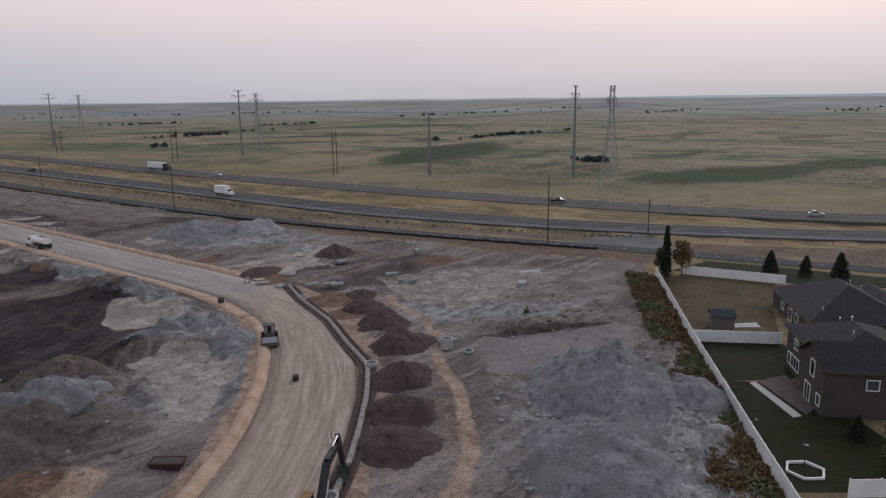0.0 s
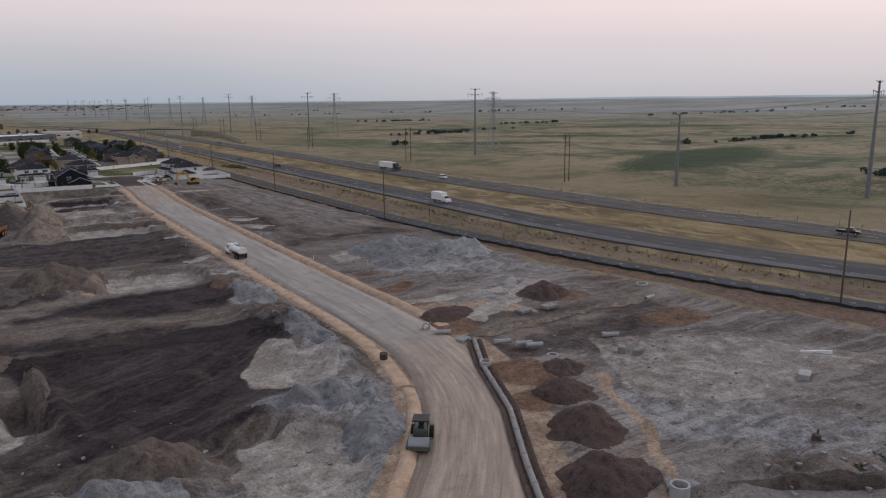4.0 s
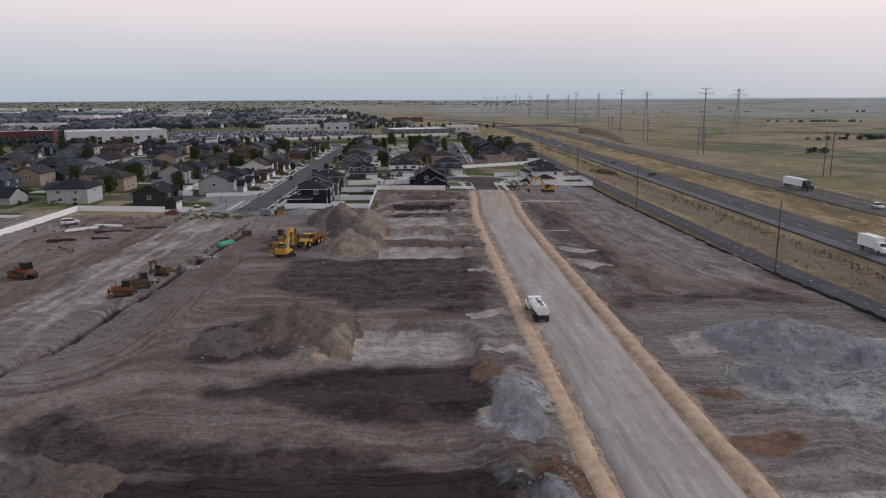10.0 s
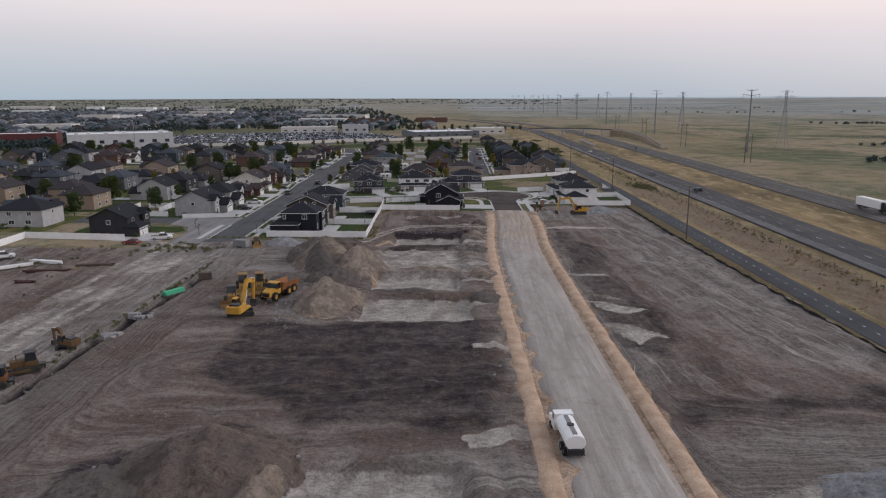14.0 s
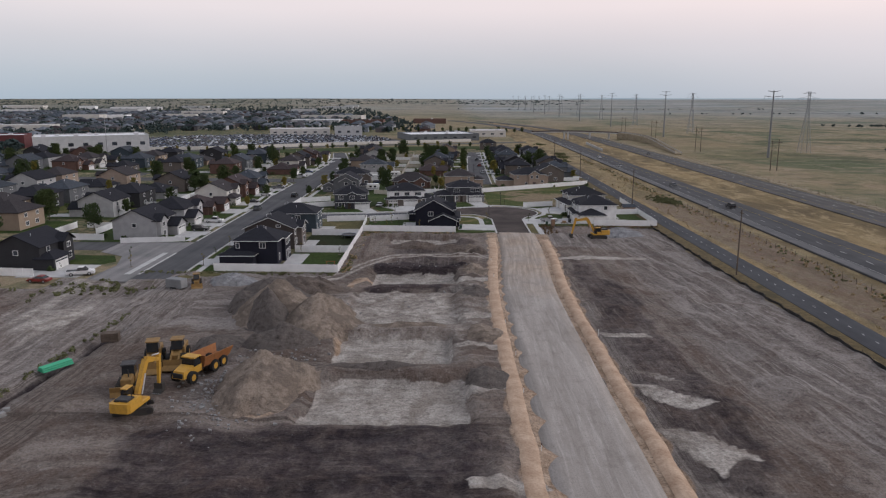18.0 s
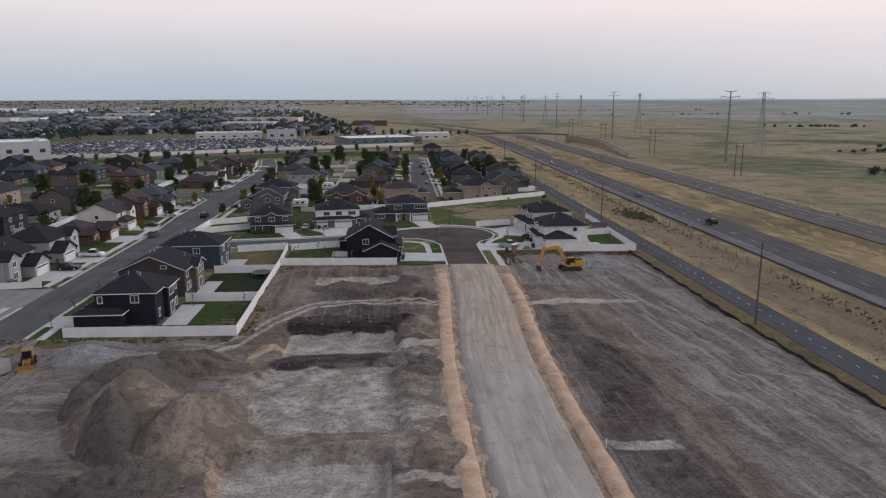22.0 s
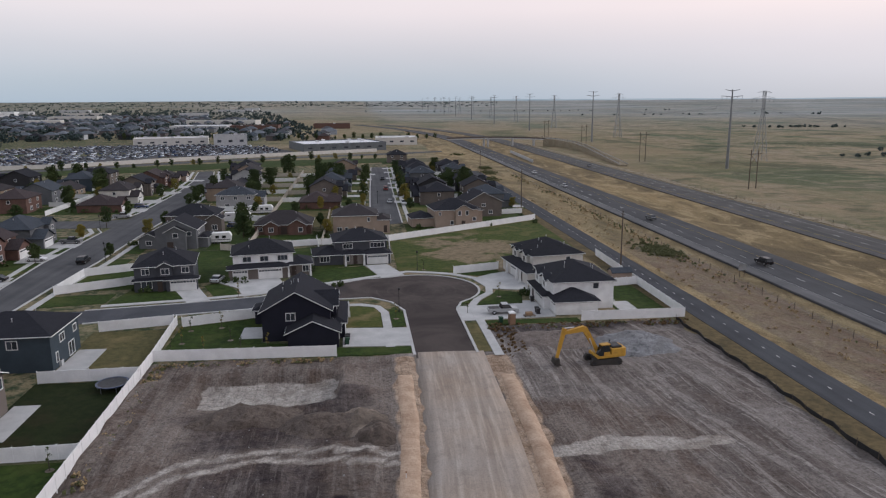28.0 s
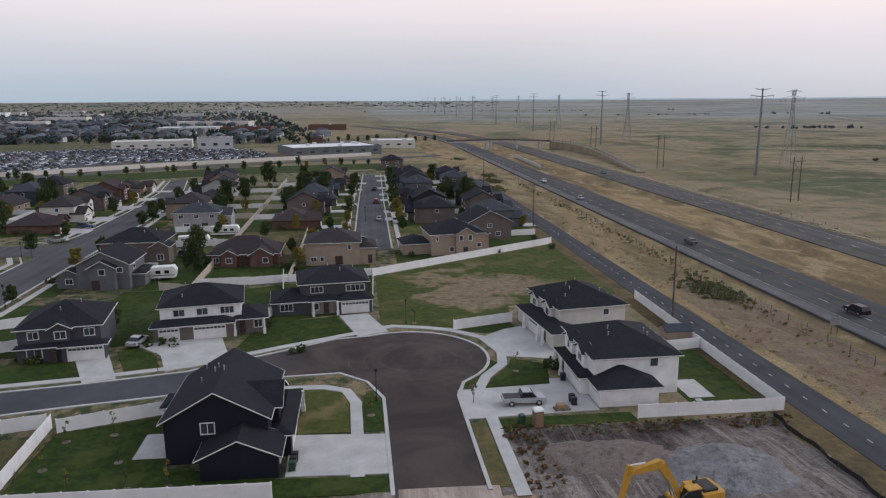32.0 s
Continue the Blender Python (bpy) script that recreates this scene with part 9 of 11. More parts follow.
for x, y in ((40.4, 362.3), (40.4, 368.8), (45.3, 370.0), (47.9, 363.2), (44.9, 357.2), (50.5, 357.4), (54.6, 357.4), (40.0, 357.3), (75.6, 372), (84, 409), (97.0, 384.5), (89.0, 374), (26.5, 322), (36, 322.5), (6.5, 309), (6.5, 318), (-9.5, 307), (-14, 317), (6.3, 330), (6.3, 346), (45, 390.2), (63.5, 381)):
    tree(x, y, "young")
for x, y, k, s in ((8.2, 428, "green", 0.9), (8.6, 512, "green", 1.0), (36.5, 453, "big", 0.8), (57.5, 468, "green", 1.0), (60, 455, "yellow", 0.9), (-7, 452, "yellow", 1), (9.4, 457, "yellow", 1), (11, 470, "green", 1), (34, 503, "yellow", 1), (56, 500, "yellow", 1.1), (87.4, 497, "green", 0.9), (87.4, 512, "yellow", 1.1), (87.4, 528, "yellow", 1.2), (87.6, 545, "green", 1.2), (88, 560, "green", 1.2), (88, 577, "yellow", 1.1), (88.5, 600, "green", 1.2), (89, 622, "green", 1.2), (70.8, 492, "yellow", 0.8), (71, 511, "yellow", 1.0), (71.4, 526, "green", 1.1), (71.6, 548, "yellow", 1), (72, 570, "green", 1.2), (73, 592, "green", 1.3), (73.6, 618, "green", 1.2), (61, 597, "big", 1), (48, 490, "green", 0.8), (34, 497, "green", 0.9), (33, 474, "big", 0.75), (62, 476, "yellow", 1.1), (66, 500, "green", 1.0), (-1 + 9.5, 524, "big", 0.8), (50, 545, "big", 0.9), (28, 530, "big", 0.9), (57, 590, "big", 1), (30, 575, "big", 1), (108, 515, "green", 1), (110, 560, "big", 0.8), (125, 500, "yellow", 0.8), (137.0, 49.2, "cypress", 1.2), (140.2, 47.0, "autumn", 1.1), (139.0, 51, "green", 0.8), (152, 33, "conifer", 0.95), (155, 27, "conifer", 0.8), (156.4, 21, "conifer", 1.0), (72, 3.2, "big", 0.6), (79.5, 7.6, "conifer", 0.55), (77.0, 4.0, "big", 0.5), (-40, 352, "big", 0.8), (-60, 336, "big", 0.9), (-36, 400, "green", 1), (-37, 440, "big", 0.8), (-36, 480, "green", 1.2), (-36, 520, "big", 0.9), (-70, 380, "big", 0.8), (-72, 430, "yellow", 1.1), (-73, 480, "big", 0.9), (-8.0, 398, "yellow", 0.8), (-8, 425, "green", 0.9), (-8, 475, "green", 1), (-8, 497, "green", 1.1), (-8, 538, "green", 1.1), (-8, 560, "yellow", 1.1), (7, 540, "green", 1.2), (7, 565, "green", 1.2), (7, 590, "green", 1.1)):
    tree(x, y, k, s)
rt = random.Random(17)
for _ in range(120):
    x = rt.choice((-36, -66, -92, -120, -146, -172, -198, 30, 54, 110)) + rt.uniform(-7, 7)
    y = rt.choice((rt.uniform(345, 465), rt.uniform(500, 600))) if x < 0 else rt.uniform(525, 650)
    tree(x, y, rt.choice(("green", "green", "big", "yellow")), rt.uniform(0.7, 1.15))
for i in range(26):
    tree(-130 + i * 8.4 + rt.uniform(-2, 2), 634 + i * 3.6 + rt.uniform(-8, 8), rt.choice(("green", "yellow", "green")), rt.uniform(0.7, 1.0))
for i in range(34):
    tree(-150 + i * 9, 960 + rt.uniform(-6, 6), "green", rt.uniform(0.9, 1.3))

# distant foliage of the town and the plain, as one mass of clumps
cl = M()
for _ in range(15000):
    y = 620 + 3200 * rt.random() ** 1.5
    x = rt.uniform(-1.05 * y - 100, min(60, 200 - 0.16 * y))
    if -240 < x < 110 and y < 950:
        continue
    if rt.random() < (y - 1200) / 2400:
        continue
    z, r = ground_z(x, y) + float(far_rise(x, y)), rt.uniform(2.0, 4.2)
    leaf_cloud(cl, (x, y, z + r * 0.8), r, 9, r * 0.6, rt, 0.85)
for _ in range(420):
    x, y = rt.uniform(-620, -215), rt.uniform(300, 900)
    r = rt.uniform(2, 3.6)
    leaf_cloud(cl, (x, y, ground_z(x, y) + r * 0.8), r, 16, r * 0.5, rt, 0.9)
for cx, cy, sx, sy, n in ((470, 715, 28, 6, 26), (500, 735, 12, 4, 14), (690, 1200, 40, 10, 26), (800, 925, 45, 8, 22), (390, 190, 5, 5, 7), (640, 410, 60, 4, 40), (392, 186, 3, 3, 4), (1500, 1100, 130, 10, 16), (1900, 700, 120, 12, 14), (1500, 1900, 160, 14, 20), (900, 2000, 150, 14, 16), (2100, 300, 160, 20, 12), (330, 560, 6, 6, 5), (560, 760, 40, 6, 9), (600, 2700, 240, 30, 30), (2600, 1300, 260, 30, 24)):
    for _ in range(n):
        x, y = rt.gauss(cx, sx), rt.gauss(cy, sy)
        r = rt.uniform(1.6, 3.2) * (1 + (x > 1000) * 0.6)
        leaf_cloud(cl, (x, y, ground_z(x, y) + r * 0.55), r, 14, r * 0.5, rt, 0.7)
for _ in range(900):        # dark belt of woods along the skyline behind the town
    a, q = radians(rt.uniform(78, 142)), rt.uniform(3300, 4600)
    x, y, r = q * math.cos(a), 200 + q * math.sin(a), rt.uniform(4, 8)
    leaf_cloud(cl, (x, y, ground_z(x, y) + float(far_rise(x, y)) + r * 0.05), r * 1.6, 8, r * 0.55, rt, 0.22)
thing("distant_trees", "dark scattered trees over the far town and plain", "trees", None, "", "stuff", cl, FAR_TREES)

# brush and dry weeds: along fences, verges and the slanting boundary
br_d, br_g, br_r = M(), M(), M()


def brush(mb, x, y, r, n, rnd, z=None):
    leaf_cloud(mb, (x, y, (ground_z(x, y) if z is None else z) + r * 0.35), r, n, 0.16 + r * 0.16, rnd, 0.6)


for _ in range(1250):
    f = rt.random()
    x, y = 137 + (50 - 137) * f, 51.2 + (3.2 - 51.2) * f
    o = rt.uniform(0.4, 6.0)
    brush(br_r if noise.noise((f * 14, o * 0.3, 2)) > -0.22 else br_g, x - 0.476 * o, y + 0.88 * o, rt.uniform(0.25, 0.75) + 0.9 * max(0, noise.noise((f * 22, o * 0.5, 5))), 14, rt)
for _ in range(220):
    x = rt.uniform(91, 128)
    brush(br_r if rt.random() < 0.75 else br_g, x, 365.4 + rt.uniform(-1.6, 1.3), rt.uniform(0.1, 0.28), 12, rt)
for _ in range(70):
    brush(br_r, 92.6 + rt.uniform(-1, 3.0), rt.uniform(350, 367), rt.uniform(0.12, 0.36), 14, rt)
for _ in range(160):
    y = rt.uniform(304, 352)
    brush(br_g if rt.random() < 0.5 else br_d, 39.4 + rt.uniform(-0.5, 1.4), y, rt.uniform(0.15, 0.4), 9, rt)
for _ in range(120):
    brush(br_g, rt.uniform(-5, 38), 302.6 + rt.uniform(-1.6, 0.6), rt.uniform(0.15, 0.45), 9, rt)
for _ in range(120):
    x, y = rt.uniform(39, 65), 353 + rt.uniform(-1.4, 0.3)
    brush(br_g if rt.random() < 0.4 else br_d, x, y, rt.uniform(0.12, 0.3), 8, rt)
for _ in range(420):
    y = rt.uniform(60, 620)
    brush(br_d if rt.random() < 0.8 else br_g, hwy(y) - 7.0 + rt.gauss(0, 1.1) + 1.2 * math.sin(y / 37.0), y, rt.uniform(0.10, 0.28) * (1 + (rt.random() < 0.08)), 10, rt)
for _ in range(520):
    y = 60 + 560 * rt.random()
    o = noise.noise((y * 0.03, 3.1, 0.0))
    if o > -0.1:
        brush(br_g if rt.random() < 0.6 else br_d, hwy(y) - 7.6 + rt.gauss(0, 1.3), y, rt.uniform(0.18, 0.5), 12, rt)
for _ in range(170):
    brush(br_g, 148.0 + rt.gauss(0, 2.2), 425 + rt.gauss(0, 5.0), rt.uniform(0.3, 0.75), 22, rt)
for cx, cy, n in ((140, 628, 40), (143, 655, 40), (136, 598, 30), (141, 760, 30)):
    for _ in range(n):
        brush(br_g, cx + rt.gauss(0, 1.6), cy + rt.gauss(0, 4), rt.uniform(0.6, 1.5), 20, rt)
for _ in range(60):
    x, y = rt.gauss(-8, 5), rt.gauss(288, 3)
    brush(br_g, x, y, rt.uniform(0.3, 0.7), 16, rt)
for _ in range(70):
    y = rt.uniform(205, 275)
    brush(br_g, float(np.interp(y, (210, 262), (4.6, 7.1))) - 1.6 + rt.uniform(-0.6, 0.6), y, rt.uniform(0.2, 0.5), 10, rt)
for _ in range(26):
    brush(br_g, 100 + rt.gauss(0, 3), 52 + rt.gauss(0, 1.0), rt.uniform(0.3, 0.8), 14, rt)
for _ in range(240):
    y = rt.uniform(90, 520)
    brush(br_d, trail(y) + rt.uniform(7, 21), y, rt.uniform(0.2, 0.6), 9, rt)
for _ in range(70):
    x, y = rt.uniform(-60, -16), rt.uniform(230, 290)
    brush(br_g if rt.random() < 0.6 else br_d, x, y, rt.uniform(0.25, 0.8), 11, rt)
# garden shrubs by the houses
sh_ = M()
for i, (hx, hy, f_, c) in enumerate(rows_):
    m_ = pose(hx, hy, 0, 0, 0, f_)
    for u, v in ((-6.5, -7.6), (-3.5, -7.4), (7.6, -3), (-7.8, 3), (3, 8.6), (-4, 9.4)):
        if rt.random() < 0.7:
            q = m_ @ Vector((u + rt.uniform(-1, 1), v + rt.uniform(-0.5, 0.5), 0))
            leaf_cloud(sh_, (q.x, q.y, ground_z(q.x, q.y) + 0.6), rt.uniform(0.6, 1.5), 26, 0.42, rt, 0.85)
for hx, hy in ((8.6, 446), (9.8, 462), (30, 456), (37.5, 456), (57.6, 455.5), (60.4, 453), (38, 460), (35, 470), (22, 497), (47, 485), (52, 478), (66, 487), (86.5, 463), (110, 466), (124, 483), (126, 470), (64, 396.4), (58.5, 409), (56.6, 411), (42.5, 402), (24.2, 396.6), (26.4, 396.9), (103.0, 384.6), (102.6, 386.4), (30, 415), (28.5, 421)):
    for _ in range(3):
        leaf_cloud(sh_, (hx + rt.gauss(0, 0.8), hy + rt.gauss(0, 0.8), ground_z(hx, hy) + 0.55), rt.uniform(0.4, 1.2), 26, 0.36, rt, 0.85)
thing("garden_shrubs", "dark green shrubs planted round the houses", "shrubs", None, "", "stuff", sh_, LEAF_A)
thing("rusty_brush", "rusty brown brush along the slanting fence", "brush", None, "", "stuff", br_r, LEAF_R)
thing("dry_weeds", "pale tan dry weeds and brush", "weeds", None, "", "stuff", br_d, LEAF_D)
thing("green_weeds", "low dull green weeds and brush", "weeds", None, "", "stuff", br_g, mat_leaf("weed_leaves", (0.066, 0.080, 0.038), (0.128, 0.138, 0.066)))


# ---- vehicles ----
def wheel(parent, x, y, r, w, hub=DULL_STEEL):
    t = part("wheel", M().ring((0, 0, 0), (0, 1, 0), r, r * 0.55, w, 14), RUBBER, parent, "black rubber tyre", pose(x, y, r))
    part("rim", M().rod((0, -w * 0.42, 0), (0, w * 0.42, 0), r * 0.57, r * 0.57, 12), hub, t)
    return t


def car(x, y, rz, paint, label, shape="sedan", dz=0.12, cat="car"):
    """Length along local x, nose to +x."""
    e = thing("car", label, cat, tilt_on(x, y, rz, dz), "cars")
    if shape == "sedan":
        L, w, h = 4.6, 0.9, 1.42
        body = [(-2.3, 0.35), (-2.3, 0.82), (-1.7, 0.95), (1.0, 0.92), (2.1, 0.74), (2.3, 0.55), (2.3, 0.3)]
        cab = [(-1.75, 0.93), (-1.15, 1.38), (0.15, 1.42), (1.05, 0.90)]
    elif shape == "suv":
        L, w, h = 4.8, 0.95, 1.75
        body = [(-2.4, 0.4), (-2.4, 1.05), (1.1, 1.05), (2.2, 0.95), (2.4, 0.7), (2.4, 0.35)]
        cab = [(-2.3, 1.03), (-2.0, 1.7), (0.4, 1.72), (1.15, 1.03)]
    else:
        L, w, h = 5.7, 0.98, 1.85
        body = [(-2.85, 0.5), (-2.85, 1.1), (1.4, 1.12), (2.65, 1.05), (2.85, 0.8), (2.85, 0.4)]
        cab = [(-0.6, 1.1), (-0.35, 1.82), (0.9, 1.85), (1.6, 1.1)]
    b = part("body", flip_fix(M().prism(body, -w, w, "y").mesh("body", paint)), paint, e)
    k = [(u, max(z, cab[0][1])) for u, z in cab]
    c = M()
    i0, i1, i2, i3 = k
    c.hull8([(i0[0], -w + 0.06, i0[1]), (i3[0], -w + 0.06, i3[1]), (i3[0], w - 0.06, i3[1]), (i0[0], w - 0.06, i0[1])], [(i1[0], -w + 0.2, i1[1]), (i2[0], -w + 0.2, i2[1]), (i2[0], w - 0.2, i2[1]), (i1[0], w - 0.2, i1[1])])
    part("window_band", c, CAB_GLASS, e, "dark glass of the cabin")
    part("roof_panel", M().cbox(i1[0] + 0.02, i2[0] - 0.02, -w + 0.19, w - 0.19, i1[1] - 0.02, max(i1[1], i2[1]) + 0.05, 0.04), paint, e)
    if shape == "pickup":
        part("bed", M().box(-2.75, -0.65, -w + 0.12, w - 0.12, 1.08, 1.125), BLACK, e, "dark open load bed")
    r = 0.33 if shape == "sedan" else 0.38
    for u in (-L * 0.31, L * 0.32):
        for v in (-w + 0.08, w - 0.08):
            wheel(e, u, v, r, 0.22, ALUMINIUM)
    for v in (-w + 0.25, w - 0.25):
        part("headlight", M().box(L / 2 - 0.08, L / 2 + 0.015, v - 0.14, v + 0.14, 0.58, 0.72), TRIM_WHITE, e)
        part("tail_light", M().box(-L / 2 - 0.015, -L / 2 + 0.05, v - 0.12, v + 0.12, 0.68, 0.84), RUST_RED, e)
    return e


C_WHITE, C_BLACK, C_SILVER, C_GREY, C_RED, C_BLUE = (mat_plain("car_" + n, c, 0.3, 0.1, 0.5, 0.1) for n, c in (("white", (0.66, 0.66, 0.66)), ("black", (0.012, 0.012, 0.014)), ("silver", (0.38, 0.39, 0.40)), ("grey", (0.10, 0.105, 0.11)), ("red", (0.20, 0.03, 0.025)), ("blue", (0.03, 0.05, 0.11))))
car(95.5, 373.2, 0, C_SILVER, "silver pickup truck on a concrete driveway", "pickup", 0.12, "pickup truck")
# on the highway
for x_, y_, rz_, p_, l_, s_ in ((hwy(404) + 7.4, 404, 94, C_BLACK, "black estate car on the highway", "suv"), (hwy(470) + 7.0, 470, 94, C_GREY, "dark saloon on the highway", "sedan"), (hwy(470) + 4.0, 560, 94, C_SILVER, "silver saloon on the highway", "sedan"), (hwy(118) + gap(118) + 6.0, 118, 283, C_BLACK, "black pickup on the far carriageway", "pickup"), (hwy(40) + gap(40) + 8.0, 40, 290, C_SILVER, "silver saloon on the far carriageway", "sedan"), (hwy(300) + gap(300) + 8.0, 300, 270, C_WHITE, "white estate car on the far carriageway", "suv"), (hwy(330) + gap(330) + 5.0, 655, 265, C_BLACK, "dark car on the far carriageway", "sedan"), (hwy(620) + 5, 620, 94, C_WHITE, "white saloon on the highway", "sedan")):
    car(x_, y_, rz_, p_, l_, s_, 0.55)


def semi(x, y, rz, dz=0.55):
    e = thing("semi_truck", "dark tractor unit pulling a white box trailer", "truck", tilt_on(x, y, rz, dz), "trucks")
    part("cab", flip_fix(M().prism([(3.2, 0.7), (3.2, 3.6), (4.6, 3.7), (5.5, 2.2), (7.2, 2.0), (7.4, 0.7)], -1.2, 1.2, "y").mesh("cab", C_BLACK)), C_BLACK, e)
    part("windscreen", M().hull8([(4.9, -1.0, 2.35), (5.5, -1.0, 2.25), (5.5, 1.0, 2.25), (4.9, 1.0, 2.35)], [(4.6, -1.0, 3.45), (4.75, -1.0, 3.45), (4.75, 1.0, 3.45), (4.6, 1.0, 3.45)]), CAB_GLASS, e)
    t = part("trailer", M().cbox(-11.0, 2.9, -1.28, 1.28, 1.2, 4.05, 0.05), WHITE_PAINT, e, "white box trailer with a dark rear")
    part("rear_door", M().box(-11.04, -10.98, -1.2, 1.2, 1.25, 4.0), BLACK, t)
    part("chassis", M().box(-10.8, 6.8, -0.5, 0.5, 0.75, 1.2), BLACK, e)
    for u in (-9.6, -8.3, 2.6, 3.9, 6.6):
        for v in (-1.05, 1.05):
            wheel(e, u, v, 0.5, 0.35)
    return e


semi(hwy(352) + gap(352) + 9.5, 352, 272)


def box_truck(x, y, rz, dz=0.55):
    e = thing("box_truck", "white box lorry with a dark cab front", "truck", tilt_on(x, y, rz, dz), "trucks")
    part("cargo_box", M().cbox(-4.2, 2.0, -1.25, 1.25, 1.0, 3.7, 0.06), WHITE_PAINT, e)
    part("cab", flip_fix(M().prism([(2.1, 0.6), (2.1, 2.6), (3.2, 2.6), (3.9, 1.7), (4.8, 1.5), (4.9, 0.6)], -1.1, 1.1, "y").mesh("cab", WHITE_PAINT)), WHITE_PAINT, e)
    part("windscreen", M().hull8([(3.3, -0.95, 1.75), (3.93, -0.95, 1.75), (3.93, 0.95, 1.75), (3.3, 0.95, 1.75)], [(3.0, -0.95, 2.5), (3.28, -0.95, 2.5), (3.28, 0.95, 2.5), (3.0, 0.95, 2.5)]), CAB_GLASS, e)
    part("chassis", M().box(-4.1, 4.6, -0.5, 0.5, 0.6, 1.0), BLACK, e)
    for u in (-2.6, 3.5):
        for v in (-1.0, 1.0):
            wheel(e, u, v, 0.48, 0.3)
    return e


box_truck(hwy(226) + 5.0, 232, 272)

# parked cars along the streets of the estate
rc = random.Random(4)
PAINTS = ((C_WHITE, "white"), (C_BLACK, "black"), (C_SILVER, "silver"), (C_GREY, "grey"), (C_RED, "dark red"), (C_BLUE, "dark blue"))
for x, y, rz in ((-9.0, 352, 0), (-9.5, 366, 0), (-2.8, 392, 90), (-9, 408, 180), (-9, 428, 0), (-9.2, 450, 0), (81.2, 520, 90), (86.3, 540, 270), (81.2, 560, 90), (86.3, 585, 270), (86.4, 515, 270), (81.3, 600, 90), (31.5, 470, 0), (33, 488, 20), (34, 510, 0), (-9, 493, 0), (-9, 515, 0), (-17, 299, 20), (-39, 325.5, 2), (-62, 324.5, 2), (73.8, 488, 0), (3.0, 425, 90), (38.5, 403, 80)):
    p, n = rc.choice(PAINTS)
    s = rc.choice(("sedan", "suv", "pickup"))
    car(x, y, rz, p, n + {"sedan": " saloon car", "suv": " estate car", "pickup": " pickup truck"}[s] + " parked in the estate", s)
caravan = thing("caravan", "white travel trailer parked beside a house", "caravan", on(30.2, 446.5, 4))
part("body", flip_fix(M().prism([(-3.8, 0.6), (-3.9, 2.9), (3.6, 3.1), (4.2, 2.2), (3.9, 0.6)], -1.2, 1.2, "y").mesh("body", WHITE_PAINT)), WHITE_PAINT, caravan)
for u in (-2.6, 0.4, 2.2):
    part("window", M().box(u - 0.5, u + 0.5, -1.23, -1.19, 1.6, 2.3), CAB_GLASS, caravan)
part("stripe", M().box(-3.7, 3.8, -1.22, -1.195, 1.1, 1.3), C_GREY, caravan)
for u in (-0.5, 0.5):
    wheel(caravan, u, -1.0, 0.35, 0.22)
    wheel(caravan, u, 1.0, 0.35, 0.22)
for x_, y_, a_ in ((30.0, 481.0 + 2.4, 3), (35.6, 498.0, 0), (-33, 430, 92)):
    copy_thing(caravan, on(x_, y_, a_))

# the crowded car lot: one mass of cars
# Mixed car paints, tinted blue to carry the haze over the lot.
CAR_MIX = mat_island("haze_tinted_car_paint", ((0.70, 0.75, 0.82), (0.025, 0.030, 0.040), (0.30, 0.34, 0.40), (0.08, 0.095, 0.12), (0.06, 0.04, 0.045), (0.03, 0.055, 0.12), (0.48, 0.53, 0.60), (0.045, 0.055, 0.07)), 0.35)
LOT = [(-230, 642), (-112, 689), (-62, 756), (-8, 768), (18, 802), (-8, 860), (-79, 902), (-188, 846), (-257, 740)]


def in_lot(x, y):
    hit = False
    for (xa, ya), (xb, yb) in zip(LOT, LOT[1:] + LOT[:1]):
        if (ya > y) != (yb > y) and x < (xb - xa) * (y - ya) / (yb - ya) + xa:
            hit = not hit
    return hit


lot, lot_g = M(), M()
for r in range(26):
    for c in range(62):
        x, y = -250 + c * 4.4 + (r % 2) * 0.8, 655 + r * 8.6 + c * 0.9
        if rc.random() < 0.12 or r % 6 == 5 or not in_lot(x, y):
            continue
        z = ground_z(x, y) + 0.1
        a, q = rc.uniform(-0.25, 0.25), rc.uniform(-0.4, 0.4)
        w, l, h = 0.92, 2.3, rc.choice((0.85, 0.95, 1.05))
        lot.hull8([(x - w + q, y - l, z + 0.2), (x + w + q, y - l, z + 0.2), (x + w + a, y + l, z + 0.2), (x - w + a, y + l, z + 0.2)], [(x - w + 0.08 + q, y - l + 0.1, z + h), (x + w - 0.08 + q, y - l + 0.1, z + h), (x + w - 0.08 + a, y + l - 0.15, z + h * 0.92), (x - w + 0.08 + a, y + l - 0.15, z + h * 0.92)])
        lot.hull8([(x - w + 0.2, y - 1.2, z + h + 0.5), (x + w - 0.2, y - 1.2, z + h + 0.5), (x + w - 0.2, y + 0.4, z + h + 0.5), (x - w + 0.2, y + 0.4, z + h + 0.5)], [(x - w + 0.25, y - 1.1, z + h + 0.55), (x + w - 0.25, y - 1.1, z + h + 0.55), (x + w - 0.25, y + 0.3, z + h + 0.55), (x - w + 0.25, y + 0.3, z + h + 0.55)])
        lot_g.hull8([(x - w + 0.1, y - 1.8, z + h * 0.95), (x + w - 0.1, y - 1.8, z + h * 0.95), (x + w - 0.1, y + 1.0, z + h * 0.95), (x - w + 0.1, y + 1.0, z + h * 0.95)], [(x - w + 0.22, y - 1.2, z + h + 0.5), (x + w - 0.22, y - 1.2, z + h + 0.5), (x + w - 0.22, y + 0.35, z + h + 0.5), (x - w + 0.22, y + 0.35, z + h + 0.5)])
lt = thing("parked_cars", "hundreds of parked cars in close rows", "cars", None, "", "stuff", lot, CAR_MIX)
